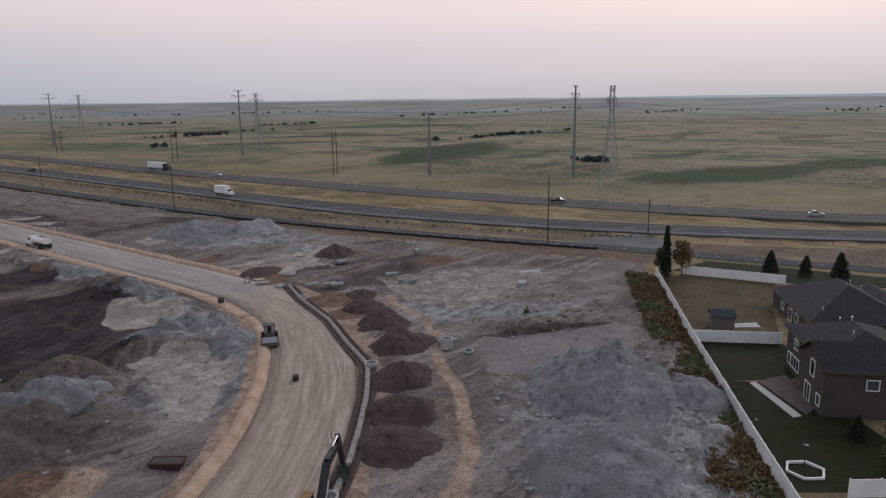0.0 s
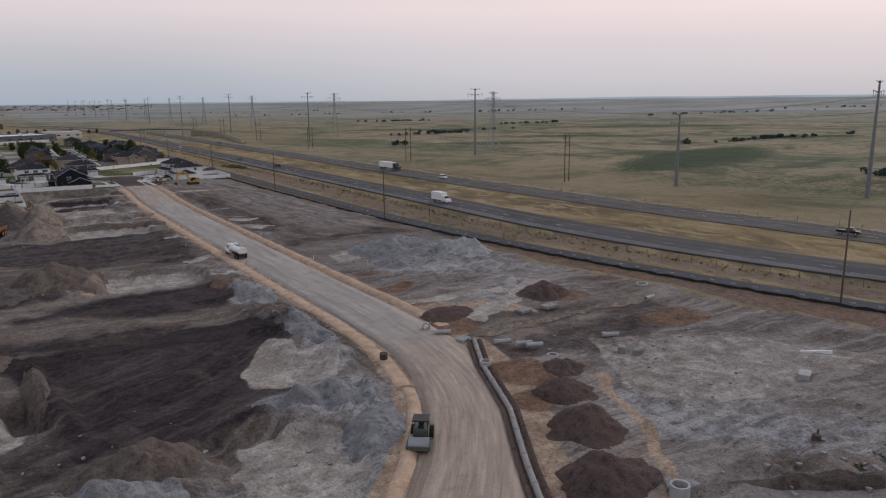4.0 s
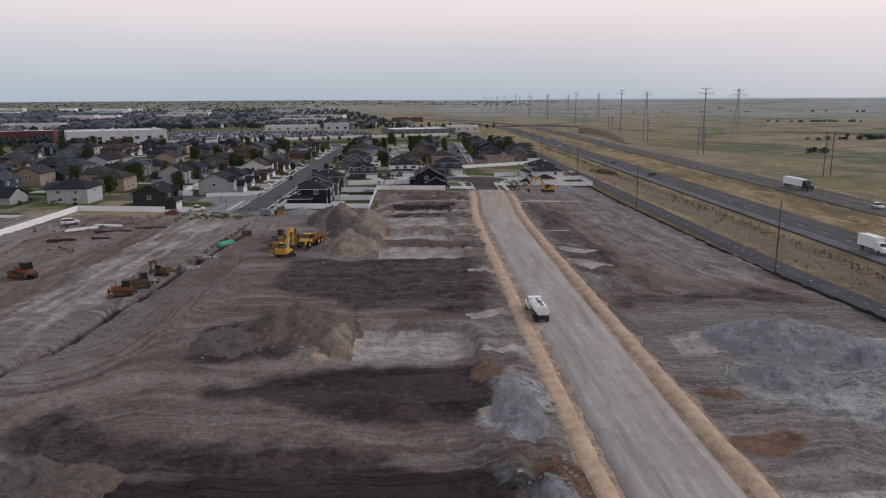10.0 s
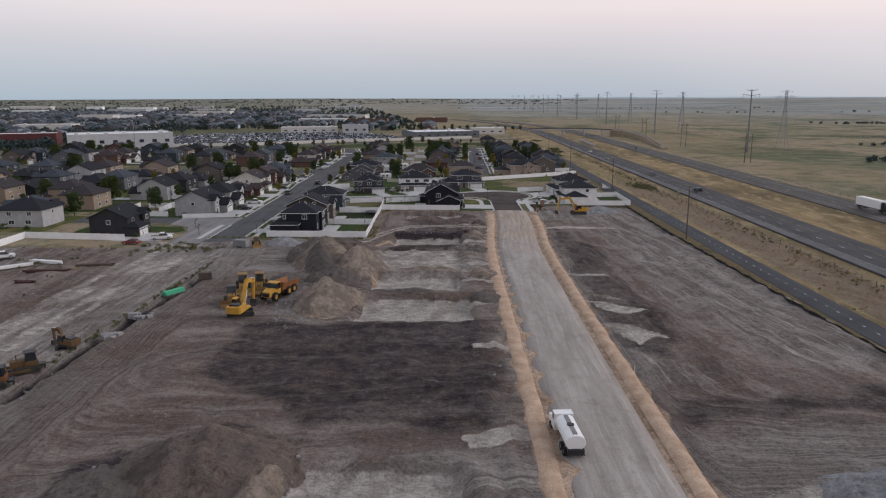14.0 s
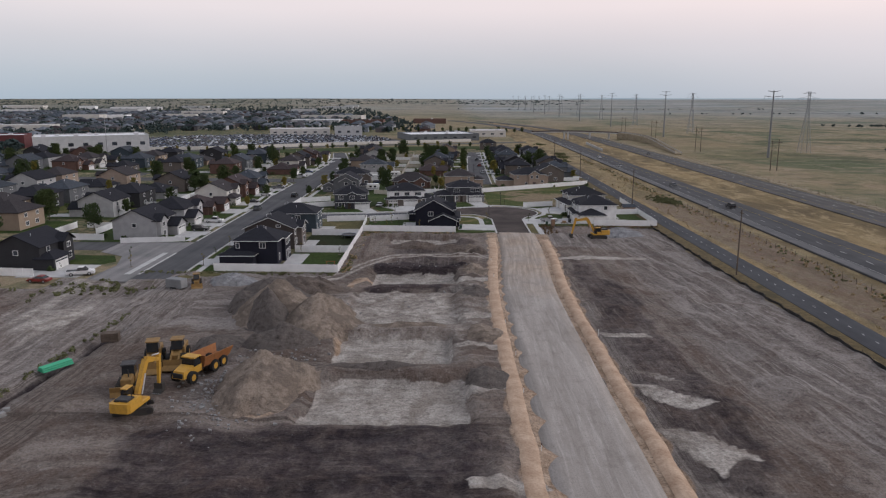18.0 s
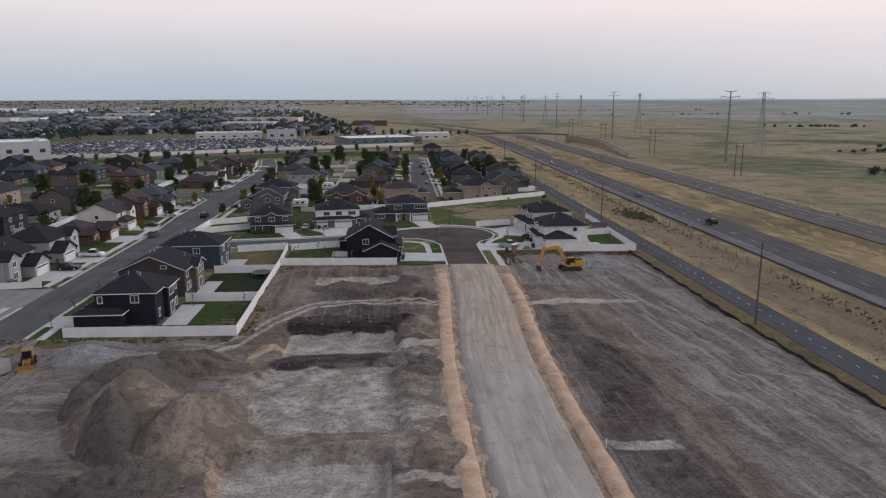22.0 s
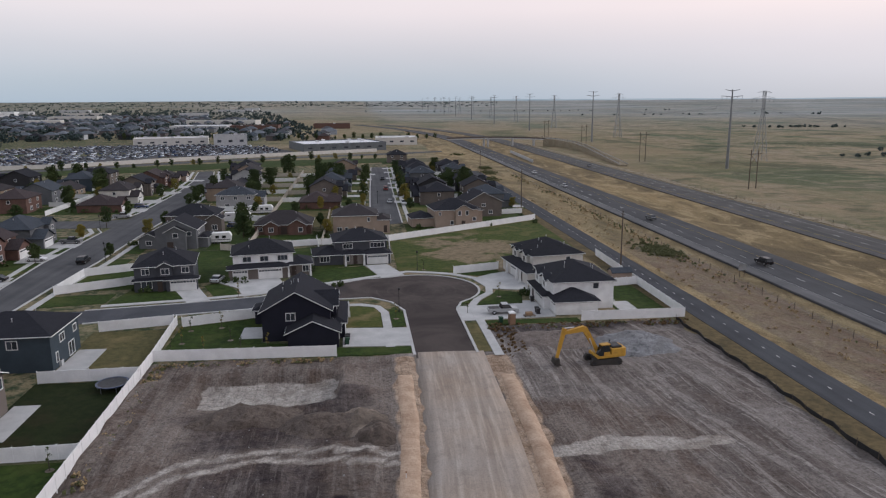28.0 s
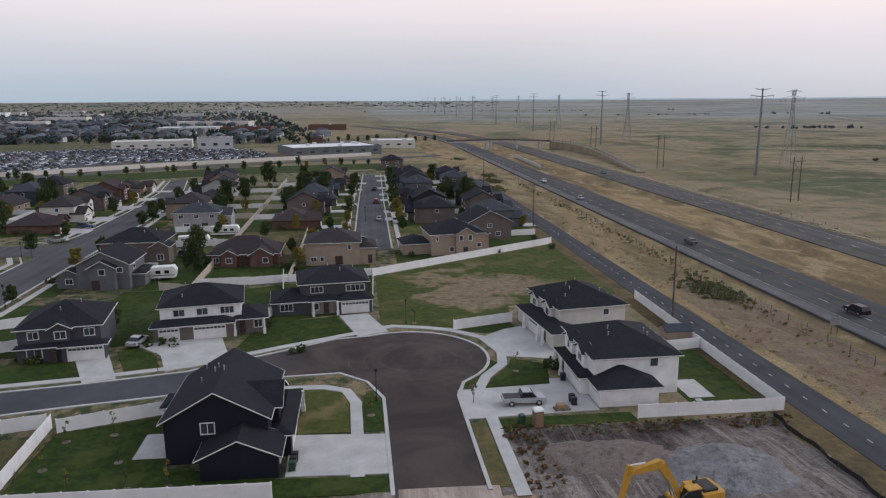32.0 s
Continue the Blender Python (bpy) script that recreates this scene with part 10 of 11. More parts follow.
part("window_band", lot_g, CAB_GLASS, lt)

# ---- machines on the site ----
def track_unit(parent, y, length, h, w, x0=0.0):
    """A crawler track: a rounded belt with cleats, wheels inside."""
    r = h / 2
    a, b = x0 - length / 2 + r, x0 + length / 2 - r
    out = [(b + r * math.sin(t), r - r * math.cos(t)) for t in [math.pi * i / 8 for i in range(9)]] + [(a - r * math.sin(t), r + r * math.cos(t)) for t in [math.pi * i / 8 for i in range(9)]]
    t = part("track", flip_fix(M().prism(out, y - w / 2, y + w / 2, "y").mesh("track", TRACK)), TRACK, parent, "dusty steel crawler track")
    top_, side_ = M().box(-0.04, 0.04, y - w / 2 - 0.01, y + w / 2 + 0.01, -0.02, 0.05).mesh("cleat", TRACK), M().box(-0.05, 0.05, y - w / 2 - 0.01, y + w / 2 + 0.01, -0.05, 0.05).mesh("cleat", TRACK)
    n = int(length / 0.30)
    for i in range(n):
        u = a + (b - a) * i / (n - 1)
        part("cleat", top_, TRACK, t, "", Matrix.Translation((u, 0, h)))
    for k in range(5):
        q = math.pi * (k + 0.5) / 5
        for c, s in ((b, 1), (a, -1)):
            u, v = c + s * (r + 0.02) * math.sin(q), r - (r + 0.02) * math.cos(q)
            part("cleat", side_, TRACK, t, "", Matrix.Translation((u, 0, v)))
    for u in (a, b):
        part("sprocket", M().rod((u, y - w / 2 - 0.04, r), (u, y + w / 2 + 0.04, r), r * 0.6, r * 0.6, 12), BLACK, t)
    return t


def beam(mb, a, b, w, d0, d1):
    """A tapered box beam in the x-z plane between two points, of width w."""
    a, b = Vector(a), Vector(b)
    d = (b - a).normalized()
    n = Vector((-d.z, 0, d.x))
    lo = [a - n * d0 / 2, a + n * d0 / 2, b + n * d1 / 2, b - n * d1 / 2]
    mb.hull8([(p.x, -w / 2, p.z) for p in lo], [(p.x, w / 2, p.z) for p in lo])
    return mb


def excavator(x, y, rz, swing, boom, label, paint, s=1.0, arm_paint=None, dz=0.0):
    """boom: points (x, z) of boom foot, knee, boom tip, stick tip."""
    ap = arm_paint or paint
    e = thing("excavator", label, "excavator", tilt_on(x, y, rz, dz) @ Matrix.Scale(s, 4), "site machines")
    for v in (-1.25, 1.25):
        track_unit(e, v, 4.6, 0.95, 0.62)
    part("undercarriage", M().cbox(-1.5, 1.5, -1.0, 1.0, 0.45, 0.95).rod((0, 0, 0.9), (0, 0, 1.15), 0.75, 0.75, 16), BLACK, e)
    R = pose(0, 0, 0, 0, 0, swing)
    up = part("upper_body", M().cbox(-2.7, 1.5, -1.4, 1.4, 1.12, 1.55, 0.08).hull8([(-2.85, -1.4, 1.5), (-0.2, -1.4, 1.5), (-0.2, 0.35, 1.5), (-2.85, 0.35, 1.5)], [(-2.7, -1.3, 2.35), (-0.2, -1.3, 2.35), (-0.2, 0.35, 2.35), (-2.7, 0.35, 2.35)]).hull8([(-2.85, 0.3, 1.5), (-0.6, 0.3, 1.5), (-0.6, 1.4, 1.5), (-2.85, 1.4, 1.5)], [(-2.7, 0.3, 2.3), (-0.7, 0.3, 2.3), (-0.7, 1.3, 2.3), (-2.7, 1.3, 2.3)]), paint, e, "", R)
    part("counterweight", flip_fix(M().prism([(-2.7, -1.4), (-3.05, -1.15), (-3.15, 0), (-3.05, 1.15), (-2.7, 1.4)], 1.1, 2.3, "z").mesh("counterweight", paint)), paint, up)
    part("engine_cover", M().cbox(-2.5, -1.0, -0.9, 0.9, 2.3, 2.62, 0.1), BLACK, up, "black engine cover")
    part("cab", M().hull8([(-0.4, 0.42, 1.5), (1.35, 0.42, 1.5), (1.35, 1.38, 1.5), (-0.4, 1.38, 1.5)], [(-0.4, 0.5, 3.0), (0.95, 0.5, 3.0), (0.95, 1.3, 3.0), (-0.4, 1.3, 3.0)]), CAB_GLASS, up, "dark glazed operator cab")
    part("cab_roof", M().cbox(-0.45, 1.0, 0.45, 1.35, 3.0, 3.12), paint, up)
    part("cab_door", M().box(-0.38, 0.6, 1.37, 1.40, 1.5, 2.0), paint, up)
    part("exhaust", M().rod((-1.4, -0.8, 2.4), (-1.4, -0.8, 3.0), 0.08, 0.08, 8), BLACK, up)
    (x0, z0), (x1, z1), (x2, z2), (x3, z3) = boom
    m = M()
    beam(m, (x0, 0, z0), (x1, 0, z1), 0.55, 0.55, 0.8)
    beam(m, (x1, 0, z1), (x2, 0, z2), 0.5, 0.8, 0.4)
    part("boom", m, ap, up)
    m = M()
    d = (Vector((x3, 0, z3)) - Vector((x2, 0, z2))).normalized()
    beam(m, (x2 - d.x * 0.7, 0, z2 - d.z * 0.7), (x3, 0, z3), 0.38, 0.6, 0.3)
    part("stick", m, ap, up)
    part("boom_cylinder", M().rod((x0 + 0.5, 0.35, z0 - 0.2), ((x0 + x1 * 2) / 3, 0.35, (z0 + z1 * 2) / 3 - 0.3), 0.09, 0.09, 8).rod((x0 + 0.5, -0.35, z0 - 0.2), ((x0 + x1 * 2) / 3, -0.35, (z0 + z1 * 2) / 3 - 0.3), 0.09, 0.09, 8), ALUMINIUM, up)
    part("stick_cylinder", M().rod(((x1 + x2) / 2, 0, (z1 + z2) / 2 + 0.5), (x2 - d.x * 0.6, 0, z2 - d.z * 0.6 + 0.1), 0.09, 0.09, 8), ALUMINIUM, up)
    bk = M().prism([(x3 - 0.2, z3 + 0.15), (x3 + 0.45, z3 + 0.1), (x3 + 0.55, z3 - 0.55), (x3 + 0.1, z3 - 1.05), (x3 - 0.75, z3 - 1.1), (x3 - 0.25, z3 - 0.6)], -0.6, 0.6, "y")
    b = part("bucket", flip_fix(bk.mesh("bucket", TRACK)), TRACK, up)
    t = M()
    for k in range(5):
        v = -0.5 + k * 0.25
        t.box(x3 - 0.95, x3 - 0.65, v - 0.05, v + 0.05, z3 - 1.14, z3 - 1.05)
    part("teeth", t, DULL_STEEL, b)
    return e


excavator(105.5, 347.0, 4, 186, ((1.0, 1.9), (3.2, 5.4), (6.4, 5.0), (7.3, 1.3)), "yellow crawler excavator with its bucket resting on the soil", YELLOW, 1.05)
excavator(24.0, 231.5, 20, 62, ((1.0, 1.9), (3.4, 5.6), (6.4, 4.6), (6.0, 1.2)), "bright yellow crawler excavator parked among other machines", YELLOW, 1.0)
excavator(34.5, 40.0, 30, 0, ((1.0, 1.9), (3.4, 4.4), (7.0, 4.6), (8.4, 1.4)), "excavator with a black arm working over the pipe trench", OCHRE, 1.0, BLACK)
excavator(2.0, 214.0, 95, 60, ((0.9, 1.7), (2.2, 4.0), (4.0, 3.2), (3.8, 1.1)), "small dusty brown excavator beside the unpaved street", DIRTY_OCHRE, 0.72)


def loader(x, y, rz, label, paint, s=1.0):
    """Articulated wheel loader, bucket to +x."""
    e = thing("wheel_loader", label, "wheel loader", tilt_on(x, y, rz) @ Matrix.Scale(s, 4), "site machines")
    part("rear_frame", M().cbox(-3.4, -0.3, -0.95, 0.95, 0.9, 2.1, 0.12), paint, e)
    part("grille", M().box(-3.46, -3.39, -0.75, 0.75, 1.1, 1.9), BLACK, e)
    part("front_frame", M().cbox(-0.2, 1.9, -0.6, 0.6, 0.7, 1.6, 0.1), paint, e)
    part("cab", M().hull8([(-1.2, -0.8, 1.9), (0.5, -0.8, 1.9), (0.5, 0.8, 1.9), (-1.2, 0.8, 1.9)], [(-1.1, -0.75, 3.3), (0.3, -0.75, 3.3), (0.3, 0.75, 3.3), (-1.1, 0.75, 3.3)]), CAB_GLASS, e, "dark glazed cab")
    part("cab_roof", M().cbox(-1.3, 0.5, -0.9, 0.9, 3.3, 3.46), paint, e)
    m = M()
    for v in (-0.55, 0.55):
        a, b = Vector((1.0, v, 1.7)), Vector((3.2, v, 0.7))
        m.hull8([tuple(a + Vector((0, -0.1, -0.2))), tuple(a + Vector((0, 0.1, -0.2))), tuple(b + Vector((0, 0.1, -0.2))), tuple(b + Vector((0, -0.1, -0.2)))], [tuple(a + Vector((0, -0.1, 0.2))), tuple(a + Vector((0, 0.1, 0.2))), tuple(b + Vector((0, 0.1, 0.2))), tuple(b + Vector((0, -0.1, 0.2)))])
    part("lift_arms", m, paint, e)
    part("bucket", flip_fix(M().prism([(3.1, 0.2), (3.1, 1.3), (3.35, 1.4), (3.5, 0.6), (4.4, 0.15), (4.4, 0.05), (3.3, 0.05)], -1.45, 1.45, "y").mesh("bucket", paint)), paint, e)
    part("exhaust", M().rod((-2.3, 0.4, 2.1), (-2.3, 0.4, 2.9), 0.08, 0.08, 8), BLACK, e)
    for u in (-2.0, 1.2):
        for v in (-1.05, 1.05):
            wheel(e, u, v, 0.8, 0.6, paint)
    return e


loader(20.0, 247.5, -75, "yellow wheel loader facing the stockpile", OCHRE, 1.05)
loader(23.0, 249.0, -80, "yellow wheel loader parked with other machines", OCHRE, 1.0)
loader(11.0, 291.5, -70, "small yellow wheel loader by the fence", OCHRE, 0.75)


def dump_truck(x, y, rz):
    e = thing("dump_truck", "yellow articulated dump truck with a rusty empty bed", "dump truck", tilt_on(x, y, rz), "site machines")
    part("bonnet", M().hull8([(2.6, -1.1, 1.0), (4.7, -1.0, 1.0), (4.7, 1.0, 1.0), (2.6, 1.1, 1.0)], [(2.6, -1.05, 2.3), (4.4, -0.85, 1.95), (4.4, 0.85, 1.95), (2.6, 1.05, 2.3)]), YELLOW, e)
    part("grille", M().box(4.55, 4.74, -0.75, 0.75, 1.1, 1.75), BLACK, e)
    part("cab", M().hull8([(1.0, -1.1, 1.2), (2.6, -1.1, 1.2), (2.6, 1.1, 1.2), (1.0, 1.1, 1.2)], [(1.1, -1.0, 3.2), (2.3, -1.0, 3.2), (2.3, 1.0, 3.2), (1.1, 1.0, 3.2)]), CAB_GLASS, e, "dark glazed cab")
    part("cab_roof", M().cbox(0.95, 2.45, -1.1, 1.1, 3.2, 3.36), YELLOW, e)
    part("cab_panel", M().box(0.98, 2.64, -1.13, -1.09, 1.1, 2.1).box(0.98, 2.64, 1.09, 1.13, 1.1, 2.1), YELLOW, e)
    part("chassis", M().box(-4.6, 1.0, -0.5, 0.5, 0.8, 1.2), BLACK, e)
    b = M()
    fl = [(0.5, 1.5), (-5.2, 1.35), (-5.6, 2.1)]
    b.hull8([(0.5, -1.2, 1.4), (0.5, 1.2, 1.4), (-5.0, 1.2, 1.2), (-5.0, -1.2, 1.2)], [(0.5, -1.2, 1.55), (0.5, 1.2, 1.55), (-5.4, 1.2, 1.4), (-5.4, -1.2, 1.4)])
    for v in (-1, 1):
        b.hull8([(0.6, v * 1.2, 1.4), (0.6, v * 1.12, 1.4), (-5.4, v * 1.12, 1.3), (-5.4, v * 1.2, 1.3)], [(0.7, v * 1.6, 2.9), (0.7, v * 1.5, 2.9), (-5.9, v * 1.5, 2.5), (-5.9, v * 1.6, 2.5)])
    b.hull8([(0.5, -1.2, 1.4), (0.62, -1.2, 1.4), (0.62, 1.2, 1.4), (0.5, 1.2, 1.4)], [(0.6, -1.6, 3.1), (0.72, -1.6, 3.1), (0.72, 1.6, 3.1), (0.6, 1.6, 3.1)])
    part("dump_body", flip_fix(b.mesh("dump_body", ORANGE)), ORANGE, e, "rust-brown steel dump bed")
    for u in (3.3, -1.6, -3.5):
        for v in (-1.25, 1.25):
            wheel(e, u, v, 0.88, 0.65, YELLOW)
    return e


dump_truck(28.0, 244.0, -108)


def dozer(x, y, rz, label, paint, s=1.0, rip=True):
    e = thing("bulldozer", label, "bulldozer", tilt_on(x, y, rz) @ Matrix.Scale(s, 4), "site machines")
    for v in (-1.05, 1.05):
        track_unit(e, v, 3.6, 1.05, 0.55)
    part("hood", M().cbox(0.0, 2.1, -0.6, 0.6, 0.9, 2.0, 0.1), paint, e)
    part("body", M().cbox(-1.6, 0.2, -0.8, 0.8, 0.7, 1.8, 0.1), paint, e)
    part("cab", M().hull8([(-1.4, -0.75, 1.7), (0.2, -0.75, 1.7), (0.2, 0.75, 1.7), (-1.4, 0.75, 1.7)], [(-1.3, -0.7, 3.0), (0.0, -0.7, 3.0), (0.0, 0.7, 3.0), (-1.3, 0.7, 3.0)]), CAB_GLASS, e, "dark glazed cab")
    part("cab_roof", M().cbox(-1.5, 0.2, -0.85, 0.85, 3.0, 3.15), BLACK, e)
    part("exhaust", M().rod((1.2, 0.2, 1.9), (1.2, 0.2, 2.9), 0.07, 0.07, 8), BLACK, e)
    part("push_arms", M().box(-0.5, 2.6, -1.5, -1.35, 0.45, 0.75).box(-0.5, 2.6, 1.35, 1.5, 0.45, 0.75), paint, e)
    part("blade", flip_fix(M().prism([(2.6, 0.05), (2.45, 0.7), (2.65, 1.35), (2.8, 1.35), (2.62, 0.7), (2.85, 0.0)], -1.75, 1.75, "y").mesh("blade", paint)), paint, e)
    if rip:
        part("ripper", M().box(-2.5, -1.6, -0.6, 0.6, 0.7, 1.0).box(-2.5, -2.3, -0.1, 0.1, 0.1, 1.0), BLACK, e)
    return e


dozer(0.4, 198.6, 200, "dusty orange-brown bulldozer beside the unpaved street", RUST_ORANGE, 0.92)
dozer(1.4, 204.2, 215, "dusty brown track loader with a raised exhaust", DIRTY_OCHRE, 0.95)
dozer(20.4, 238.5, -75, "faded yellow bulldozer parked behind an excavator", OCHRE, 1.1)
dozer(-24.5, 212, 150, "orange-brown bulldozer far across the unpaved street", RUST_ORANGE, 1.1)


ROLLER_GREEN = mat_plain("dusty_grey_green_paint", (0.085, 0.095, 0.075), 0.6, 0, 0.3, 0.6)


def roller(x, y, rz):
    e = thing("road_roller", "dark grey-green compactor with a pale smooth drum on the road bend", "road roller", tilt_on(x, y, rz), "site machines")
    part("drum", M().rod((1.7, -1.05, 0.75), (1.7, 1.05, 0.75), 0.75, 0.75, 22), STEEL, e, "smooth pale steel drum")
    part("drum_frame", M().box(0.6, 2.7, -1.25, -1.1, 0.55, 0.95).box(0.6, 2.7, 1.1, 1.25, 0.55, 0.95).box(2.55, 2.7, -1.25, 1.25, 0.55, 0.95).box(0.5, 0.75, -1.25, 1.25, 0.55, 1.0), ROLLER_GREEN, e)
    part("engine_body", M().cbox(-2.4, 0.3, -0.8, 0.8, 0.7, 1.7, 0.12), ROLLER_GREEN, e)
    part("canopy", M().cbox(-1.0, 0.7, -0.85, 0.85, 2.75, 2.9), BLACK, e)
    for u in (-0.9, 0.6):
        for v in (-0.75, 0.75):
            part("canopy_post", M().box(u - 0.04, u + 0.04, v - 0.04, v + 0.04, 1.5, 2.8), BLACK, e)
    part("seat", M().cbox(-0.6, 0.0, -0.3, 0.3, 1.6, 2.0).cbox(-0.7, -0.5, -0.3, 0.3, 1.9, 2.5), BLACK, e)
    for v in (-0.95, 0.95):
        wheel(e, -1.5, v, 0.7, 0.5, ROLLER_GREEN)
    return e


roller(62.6, 80.6, -128)


def water_truck(x, y, rz):
    e = thing("water_truck", "white water tanker truck parked on the haul road", "water truck", tilt_on(x, y, rz, 0.08), "site machines")
    out = [(1.15 * math.cos(a) * (1.0 if abs(math.cos(a)) < 0.9 else 0.98), 1.95 + 0.85 * math.sin(a)) for a in [2 * math.pi * i / 18 for i in range(18)]]
    tk = part("tank", flip_fix(M().prism(out, -4.2, 1.2, "x").mesh("tank", WHITE_PAINT)), WHITE_PAINT, e, "white oval water tank")
    part("hatch", M().rod((-1.5, 0, 2.78), (-1.5, 0, 2.92), 0.4, 0.4, 14), BLACK, tk)
    part("walkway", M().box(-3.8, 1.0, -0.25, 0.25, 2.78, 2.84), DULL_STEEL, tk)
    part("cab", flip_fix(M().prism([(1.5, 0.7), (1.5, 2.7), (2.7, 2.7), (3.2, 1.75), (4.4, 1.6), (4.6, 0.7)], -1.1, 1.1, "y").mesh("cab", WHITE_PAINT)), WHITE_PAINT, e)
    part("windscreen", M().hull8([(2.75, -0.95, 1.85), (3.24, -0.95, 1.8), (3.24, 0.95, 1.8), (2.75, 0.95, 1.85)], [(2.55, -0.95, 2.6), (2.78, -0.95, 2.6), (2.78, 0.95, 2.6), (2.55, 0.95, 2.6)]), CAB_GLASS, e)
    part("side_window", M().box(1.8, 2.7, -1.115, -1.09, 1.8, 2.5).box(1.8, 2.7, 1.09, 1.115, 1.8, 2.5), CAB_GLASS, e)
    part("chassis", M().box(-4.4, 4.3, -0.5, 0.5, 0.65, 1.1), BLACK, e)
    part("spray_bar", M().rod((-4.5, -1.0, 0.7), (-4.5, 1.0, 0.7), 0.07, 0.07, 8).box(-4.5, -4.2, -0.9, 0.9, 0.75, 1.3), BLACK, e)
    for u in (-3.2, -1.9, 3.4):
        for v in (-0.95, 0.95):
            wheel(e, u, v, 0.5, 0.4)
    return e


water_truck(74.9, 184.3, 94)

PIPE_DARK = mat_grain("dusty_concrete_pipe", (0.22, 0.205, 0.195), (0.32, 0.30, 0.285), 0.8, 8.0, 0.9)
# ---- trench, pipes and small site things ----
trench = [Vector(p) for p in ((86.5, 104.5), (81.2, 95.0), (75.6, 82.0), (69.0, 71.0), (64.4, 62.6), (57.0, 55.8), (49.0, 49.5), (43.5, 45.5), (37.0, 41.5))]
tr_d = dense(trench, 0.9)
mbt = M()
for k, (p, q) in enumerate(zip(offset(tr_d, -0.75), offset(tr_d, 0.75))):
    j = 0.25 * noise.noise((p[0] * 0.6, p[1] * 0.6, 3))
    for f, z in ((-0.25, 0.10), (0.0, 0.16 + j), (0.12, -0.02), (0.5, -0.05), (0.88, -0.02), (1.0, 0.18 - j), (1.25, 0.10)):
        x, y = p[0] + (q[0] - p[0]) * f, p[1] + (q[1] - p[1]) * f
        mbt.v.append((x, y, ground_z(x, y) + z + 0.14))
for k in range(len(tr_d) - 1):
    for i in range(6):
        mbt.f.append((k * 7 + i, k * 7 + i + 1, (k + 1) * 7 + i + 1, (k + 1) * 7 + i))
thing("pipe_trench", "freshly dug brown trench beside the road bend", "trench", None, "", "stuff", smooth(mbt.mesh("pipe_trench", BROWN_PILE)))
pl = thing("laid_pipe", "grey concrete pipe laid along the trench", "pipe")
for a, b in zip(tr_d[::3], tr_d[3::3]):
    d = (b - a).normalized()
    m = M().rod((a.x, a.y, ground_z(a.x, a.y) + 0.18), (b.x - d.x * 0.12, b.y - d.y * 0.12, ground_z(b.x, b.y) + 0.18), 0.33, 0.33, 12)
    m.rod((a.x, a.y, ground_z(a.x, a.y) + 0.18), (a.x + d.x * 0.3, a.y + d.y * 0.3, ground_z(a.x, a.y) + 0.18), 0.40, 0.40, 12)
    part("pipe_length", m, PIPE_DARK, pl)


def manhole(x, y, r=0.75, h=0.9, label="round concrete manhole ring"):
    e = thing("manhole_ring", label, "manhole", on(x, y, 0, 0.1), "manhole rings")
    part("ring", M().ring((0, 0, h / 2), (0, 0, 1), r, r * 0.78, h, 20), PIPE_GREY, e)
    # Black disc put in for the shade inside the ring.
    part("lining", M().rod((0, 0, 0.02), (0, 0, 0.12), r * 0.76, r * 0.76, 16), BLACK, e)


manhole(64.4, 62.0, 0.9, 0.7)
manhole(81.6, 94.9, 0.8, 0.7)
manhole(38.2, 42.4, 0.85, 0.7)
manhole(76.4, 58.5, 0.9, 1.5, "tall pale concrete manhole section beside rubble")
manhole(76.8, 55.0, 0.75, 0.35, "low concrete ring stained yellow")
manhole(91.6, 92.5, 0.8, 0.35, "low concrete ring lying on bare soil")
manhole(133.0, 113.0, 1.2, 0.4, "flat pale concrete ring on the grass verge")
manhole(28.6, 41.2, 0.8, 0.5)


def pipe(x, y, rz, L, r, mat=PIPE_GREY, label="grey concrete pipe length lying on the soil"):
    e = thing("pipe", label, "pipe", on(x, y, rz, r + 0.05), "loose pipes")
    part("barrel", M().ring((0, 0, 0), (1, 0, 0), r, r * 0.8, L, 16), mat, e)
    part("socket", M().ring((-L / 2 + 0.15, 0, 0), (1, 0, 0), r * 1.2, r * 0.99, 0.3, 16), mat, e)


for x, y, rz in ((84.2, 109.6, -30), (89.2, 101.0, -25), (91.4, 98.6, -20), (92.2, 97.2, -20), (105, 94.4, -30), (126.5, 105.5, 8)):
    pipe(x, y, rz, 2.5, 0.34)
pipe(83.2, 112.9, 60, 1.0, 0.55)
bt = thing("trench_box", "pale blue wrapped fitting where two trenches meet", "pipe fitting", on(85.2, 105.4, 20))
part("box", M().cbox(-1.1, 1.1, -0.6, 0.6, 0.0, 0.4, 0.12), BLUE_TARP, bt)
mbt = M()
for i in range(46):
    x = 87 + i * 0.86
    for f, z in ((-1.0, 0.02), (-0.5, 0.18), (0.0, -0.06), (0.5, 0.16), (1.0, 0.02)):
        y = 106.2 + f + 0.15 * math.sin(i * 1.3)
        mbt.v.append((x, y, ground_at(x, y) + z + 0.06 + 0.05 * math.sin(i * 2.1 + f)))
for k in range(45):
    for i in range(4):
        mbt.f.append((k * 5 + i, k * 5 + i + 1, (k + 1) * 5 + i + 1, (k + 1) * 5 + i))
thing("pipe_trench", "backfilled straight trench across the grey lot", "trench", None, "", "stuff", smooth(mbt.mesh("pipe_trench", TAN_PILE)))


